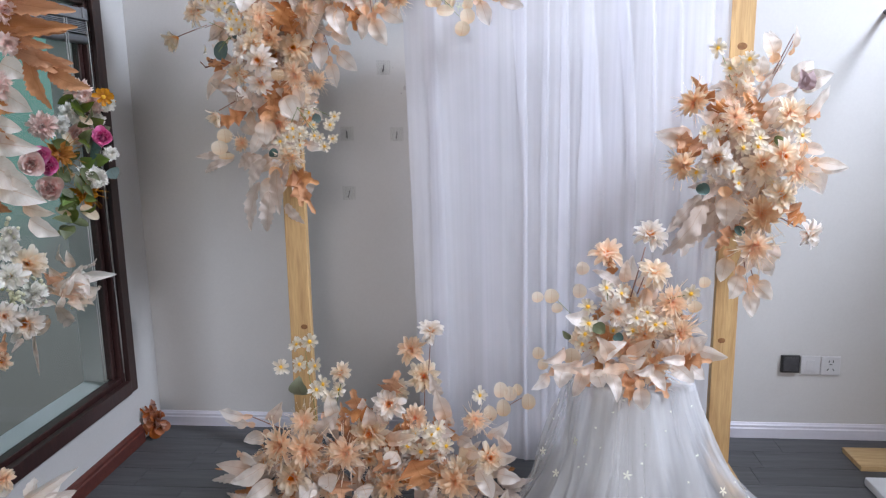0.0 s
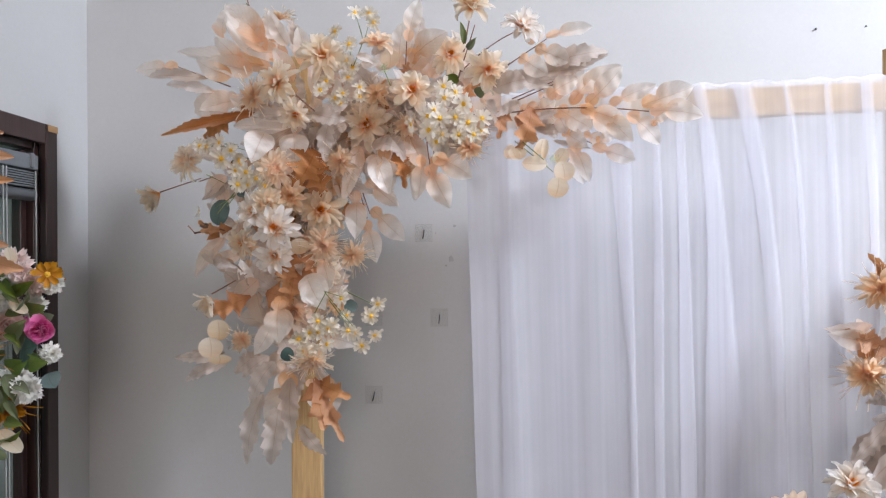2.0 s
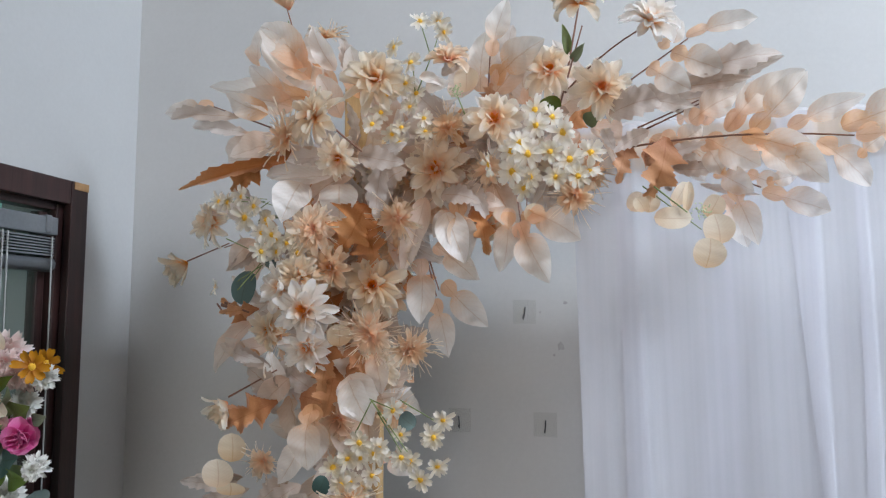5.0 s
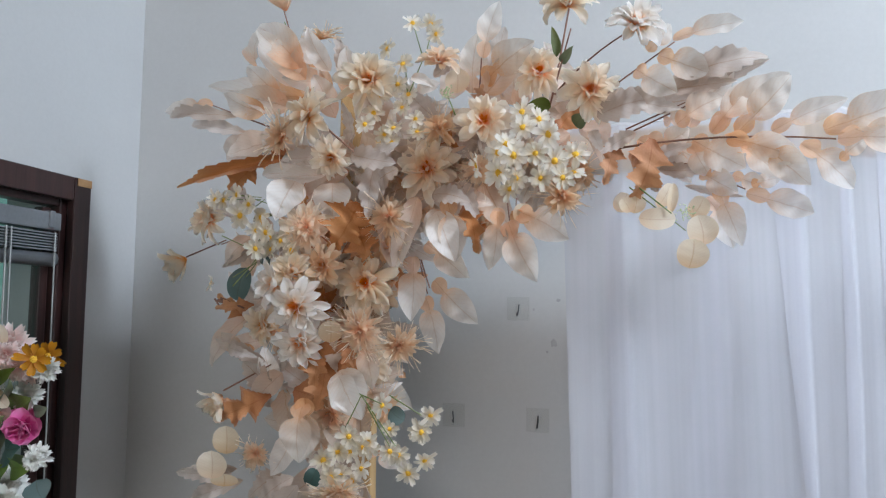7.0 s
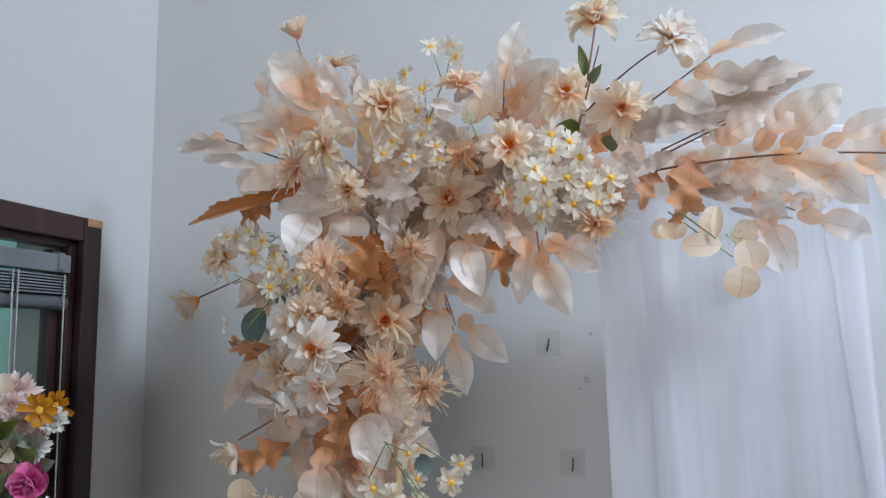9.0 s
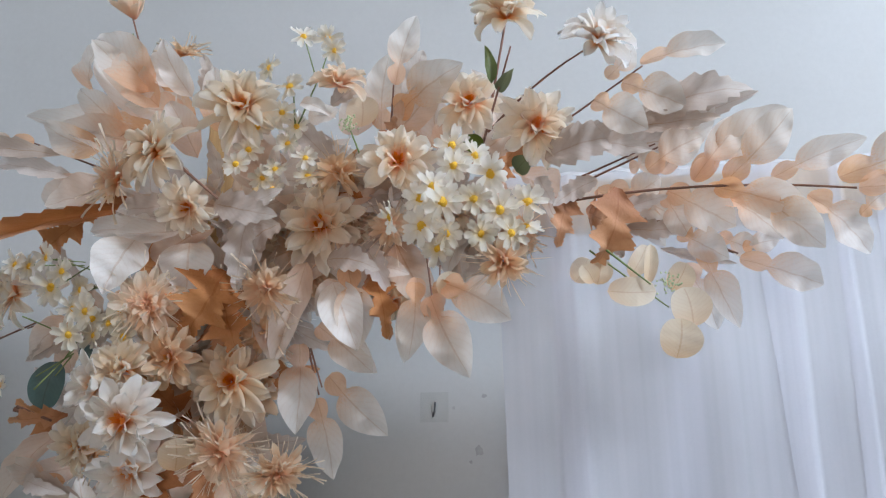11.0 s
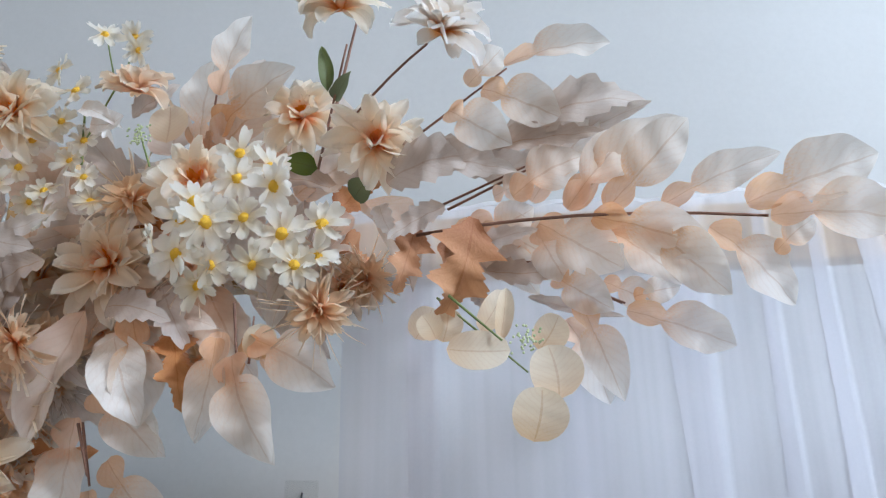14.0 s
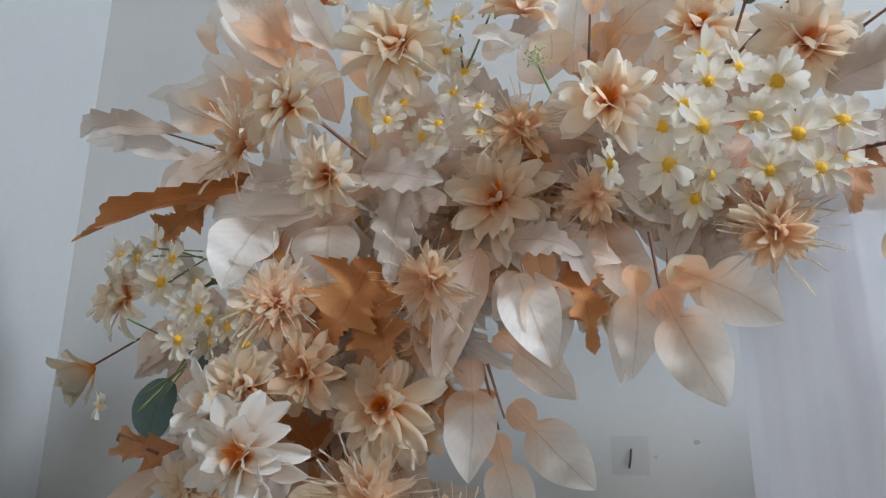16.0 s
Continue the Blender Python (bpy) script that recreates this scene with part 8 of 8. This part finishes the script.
low_spray = thing("flower_spray", (-1.32, 3.3, 0.85), "white and cream cloth flower spray low by the window", "flowers")
stuffing(low_spray, [(-1.42, 3.2, 0.8), (-1.38, 3.3, 0.95)], 24, 0.08, ["pale", "pale", "blush", "dusty"], 0.08, 71, 0.03, (0.5, -0.8, 0.2))
leaf(low_spray, "pale", (-1.420, 3.273, 0.900), (-1.420, 3.431, 0.899), 0.033, facing=(0.4, -0.9, 0.3))
leaf(low_spray, "pale", (-1.420, 3.271, 0.890), (-1.302, 3.447, 0.891), 0.038, facing=(0.4, -0.9, 0.3))
leaf(low_spray, "blush", (-1.420, 3.236, 0.888), (-1.381, 3.447, 0.847), 0.042, facing=(0.4, -0.9, 0.3))
leaf(low_spray, "blush", (-1.420, 3.199, 0.876), (-1.420, 3.438, 0.768), 0.079, facing=(0.4, -0.9, 0.3))
leaf(low_spray, "dusty", (-1.420, 3.224, 0.827), (-1.420, 3.315, 0.735), 0.070, facing=(0.4, -0.9, 0.3))
leaf(low_spray, "dusty", (-1.420, 3.079, 0.764), (-1.420, 3.081, 0.607), 0.023, facing=(0.4, -0.9, 0.3))
leaf(low_spray, "dusty", (-1.420, 3.018, 0.763), (-1.420, 2.954, 0.735), 0.031, facing=(0.4, -0.9, 0.3))
leaf(low_spray, "rust", (-1.420, 3.189, 0.910), (-1.420, 3.294, 0.917), 0.069, facing=(0.4, -0.9, 0.3))
leaf(low_spray, "rust", (-1.420, 2.896, 0.726), (-1.420, 2.939, 0.808), 0.043, facing=(0.4, -0.9, 0.3))
flower(low_spray, "dahlia", (-1.420, 3.042, 0.812), 0.067, facing=(0.4, -0.9, 0.1), cloth=WHITEDAHLIA, loose=0.15)
flower(low_spray, "ruffled", (-1.420, 3.096, 1.013), 0.065, facing=(0.4, -0.9, 0.1), loose=0.15)
flower(low_spray, "ruffled", (-1.420, 3.367, 0.810), 0.042, facing=(0.4, -0.9, 0.1), loose=0.15)
flower(low_spray, "ruffled", (-1.420, 2.950, 0.863), 0.054, facing=(0.4, -0.9, 0.1), cloth=WHITEDAHLIA, loose=0.15)
flower(low_spray, "ruffled", (-1.420, 3.002, 0.985), 0.055, facing=(0.4, -0.9, 0.1), cloth=SNOW, loose=0.15)
flower(low_spray, "carnation", (-1.420, 2.992, 1.083), 0.043, facing=(0.4, -0.9, 0.1), loose=0.15)
flower(low_spray, "carnation", (-1.420, 3.106, 0.900), 0.045, facing=(0.4, -0.9, 0.1), loose=0.15)
flower(low_spray, "dahlia", (-1.420, 2.909, 0.721), 0.033, facing=(0.4, -0.9, 0.1), cloth=PEACH, loose=0.15)
flower(low_spray, "carnation", (-1.420, 3.028, 1.124), 0.033, facing=(0.4, -0.9, 0.1), loose=0.15)
berries(low_spray, (-1.420, 3.019, 1.106), 26, 0.026, 5)
berries(low_spray, (-1.420, 3.003, 0.916), 26, 0.026, 6)
berries(low_spray, (-1.420, 3.140, 0.912), 26, 0.026, 7)

foreground_spray = thing("flower_spray", (-0.85, 2.35, 0.0), "white cloth leaf spray standing on the floor", "flowers")
stuffing(foreground_spray, [(-0.93, 2.4, 0.06), (-0.93, 2.36, 0.26)], 26, 0.05, ["pale", "blush", "pale"], 0.08, 81, 0.02, (0.3, -0.8, 0.5))
leaf(foreground_spray, "pale", (-1.091, 2.477, 0.474), (-0.949, 2.527, 0.559), 0.037)
leaf(foreground_spray, "pale", (-1.059, 2.477, 0.466), (-0.964, 2.527, 0.487), 0.055)
leaf(foreground_spray, "pale", (-1.072, 2.477, 0.491), (-1.085, 2.527, 0.523), 0.044)
leaf(foreground_spray, "pale", (-1.119, 2.477, 0.507), (-1.179, 2.527, 0.511), 0.048)
leaf(foreground_spray, "pale", (-1.040, 2.477, 0.492), (-1.003, 2.527, 0.517), 0.044)
leaf(foreground_spray, "pale", (-1.107, 2.477, 0.473), (-1.059, 2.527, 0.463), 0.048)
flower(foreground_spray, "ruffled", (-1.116, 2.447, 0.556), 0.033, facing=(0.3, -0.8, 0.5), cloth=PEACH)


# ---- the draped pedestal ----
def pedestal():
    p = thing("pedestal", (0.66, 3.27, 0.0), "round pedestal under white floral tulle, flaring onto the floor", "pedestal")
    bm = bmesh.new()
    bmesh.ops.create_cone(bm, cap_ends=True, segments=40, radius1=0.15, radius2=0.13, depth=0.55, matrix=Matrix.Translation((0.665, 3.27, 0.275)))
    bmesh.ops.bevel(bm, geom=[e for e in bm.edges if abs(e.verts[0].co.z - e.verts[1].co.z) < 1e-4], offset=0.012, segments=3, affect="EDGES")
    part("column", bm, LINEN, p, "white cloth-covered column")
    for layer, (swell, seed) in enumerate(((0.0, 3), (0.02, 8))):
        rr = random.Random(seed)
        ph = [(rr.uniform(0, 6.28), rr.choice((4, 6, 8, 10, 12)), rr.uniform(0.008, 0.02)) for _ in range(5)] + [(rr.uniform(0, 6.28), 2 * rr.randint(8, 13), rr.uniform(0.0008, 0.002)) for _ in range(3)]
        verts, faces, uvs = [], [], []
        nu, nv = 220, 34
        for j in range(nv + 1):
            v = j / nv
            for i in range(nu):
                a = 2 * math.pi * i / nu
                if v < 0.18:
                    r, z = 0.21 * (0.35 + 0.65 * v / 0.18), 0.563 + layer * 0.004 + 0.006 * math.sin(9 * a + seed) * v / 0.18
                else:
                    q = (v - 0.18) / 0.82
                    r = 0.215 + (0.10 if layer else 0.03) * q + (1 if layer else 0.35) * (0.125 + 0.14 * max(0, math.cos(a - 0.1))) * q ** 2.2
                    z = 0.563 * (1 - q) + 0.006 + 0.01 * layer * (1 - q)
                    r += swell * q
                    r += 0.03 * q * math.sin(2 * a + 4 * q + seed) + 0.018 * q * math.sin(5 * a - 5 * q + seed)
                w = min(1, max(0, v - 0.12) * 1.6)
                r += sum(am * (2.4 * (1 - abs(math.sin(f * a / 2 + f0 + 1.8 * v * math.cos(f0)))) ** 2.5 - 0.5) for f0, f, am in ph) * w
                if v > 0.93:
                    z += 0.006 * (1 + math.sin(11 * a + seed))
                verts.append((0.665 + r * math.cos(a), 3.27 + r * 0.72 * math.sin(a), z))
                uvs.append((i / nu, v))
        for j in range(nv):
            for i in range(nu):
                k = (i + 1) % nu
                faces.append((j * nu + i, j * nu + k, (j + 1) * nu + k, (j + 1) * nu + i))
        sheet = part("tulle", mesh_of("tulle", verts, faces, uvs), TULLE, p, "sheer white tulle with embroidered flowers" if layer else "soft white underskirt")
        if layer:
            # embroidered five-petal flowers on the outer layer
            def motif(size):
                vs, fs = [(0, 0, 0.001)], []
                for k in range(20):
                    a = 2 * math.pi * k / 20
                    vs.append((size * (0.2 + 0.8 * abs(math.cos(2.5 * a)) ** 1.6) * math.cos(a), size * (0.2 + 0.8 * abs(math.cos(2.5 * a)) ** 1.6) * math.sin(a), 0.0))
                for k in range(20):
                    fs.append((0, 1 + k, 1 + (k + 1) % 20))
                me = mesh_of("motif", vs, fs)
                me.materials.append(EMBROIDERY)
                return me
            big, small = motif(0.018), motif(0.005)
            for _ in range(80):
                i, j = rr.randrange(nu), rr.randrange(7, nv - 1)
                if 3.27 < verts[j * nu + i][1] - 0.05:
                    continue
                o = Vector(verts[j * nu + i])
                du = Vector(verts[j * nu + (i + 1) % nu]) - o
                dv = Vector(verts[(j + 1) * nu + i]) - o
                nrm = du.cross(dv).normalized()
                if nrm.y > 0:
                    nrm = -nrm
                x = du.normalized()
                m = Matrix((x, nrm.cross(x), nrm)).transposed().to_4x4() @ Matrix.Rotation(rr.random() * 6, 4, "Z")
                part("motif", big if rr.random() < 0.3 else small, None, sheet, m=Matrix.Translation(o + nrm * 0.002) @ m)


pedestal()


# ---- withered rose in the corner ----
def corner_rose():
    t = thing("fabric_rose", (-1.42, 3.86, 0.0), "faded rust cloth rose lying in the wall corner", "flower")
    for k in range(16):
        a, out_by = k * 2.4, 0.018 + 0.003 * k
        b = Vector((-1.405 + 0.3 * out_by * math.cos(a), 3.845, 0.09 + 0.3 * out_by * math.sin(a)))
        leaf(t, "coin", b, b + Vector((out_by * math.cos(a), -0.035 + 0.0018 * k, out_by * math.sin(a))), 0.034 + 0.0015 * k, (0.4 + math.cos(a), -0.8, math.sin(a)), WITHERED, 0.1)
    for k in range(9):
        a = -0.6 + k * 0.35
        b = Vector((-1.42, 3.86, 0.10))
        leaf(t, "rust", b, b + Vector((0.10 * math.cos(a) * 0.8, -0.04, 0.085 * math.sin(a) * (0.6 if math.sin(a) < 0 else 1.0))), 0.045, (0.3, -0.9, 0.1), WITHERED)
    for k in range(5):
        leaf(t, "dusty", (-1.44, 3.88, 0.12), (-1.455 + 0.01 * k, 3.83, 0.03 + 0.045 * k), 0.05, (0.7, -0.6, 0.1), WITHERED)


corner_rose()

# ---- loose things on the floor by the wall ----
roll = thing("tape_roll", (1.94, 3.8, 0.022), "yellowish tape roll lying on the pine board", "tape")
for r0, r1, nm, mat in ((0.032, 0.05, "tape", COIN), (0.027, 0.0318, "core", RAWWOOD)):
    prof = [(r0, 0.0), (r1, 0.0), (r1, 0.045), (r0, 0.045)]
    vs = [(1.94 + r * math.cos(a), 3.8 + r * math.sin(a), 0.0225 + z) for a in [k * math.pi / 14 for k in range(28)] for r, z in prof]
    fs = [(4 * k + i, 4 * k + (i + 1) % 4, 4 * ((k + 1) % 28) + (i + 1) % 4, 4 * ((k + 1) % 28) + i) for k in range(28) for i in range(4)]
    part(nm, mesh_of(nm, vs, fs, smooth=False), mat, roll)
packet = part("paper_packet", box(1.66, 1.95, 3.42, 3.60, 0.0005, 0.035, 0.01), LINEN)
tagged(packet, "white paper packet lying on the grey floor", "packet")


# ---- floor planks ----
floor = bpy.data.objects["floor"]
random.seed(5)


def plank_mesh(half):
    bm = box(-half, half, -0.074, 0.074, -0.006, 0.0, 0.0015)
    me = bpy.data.meshes.new("plank")
    bm.to_mesh(me)
    bm.free()
    me.materials.append(FLOOR)
    return me


whole_plank = plank_mesh(0.6)
py = Y1 - 0.078
while py > Y0 + 0.075:
    start = X0 - random.random() * 1.1
    while start < X1:
        a, b = max(start, X0 + 0.002), min(start + 1.2, X1 - 0.002)
        if b - a > 0.03:
            part("plank", whole_plank if b - a > 1.199 else plank_mesh((b - a) / 2), FLOOR, floor, m=pose((a + b) / 2, py, 0.0))
        start += 1.2015
    py -= 0.1495
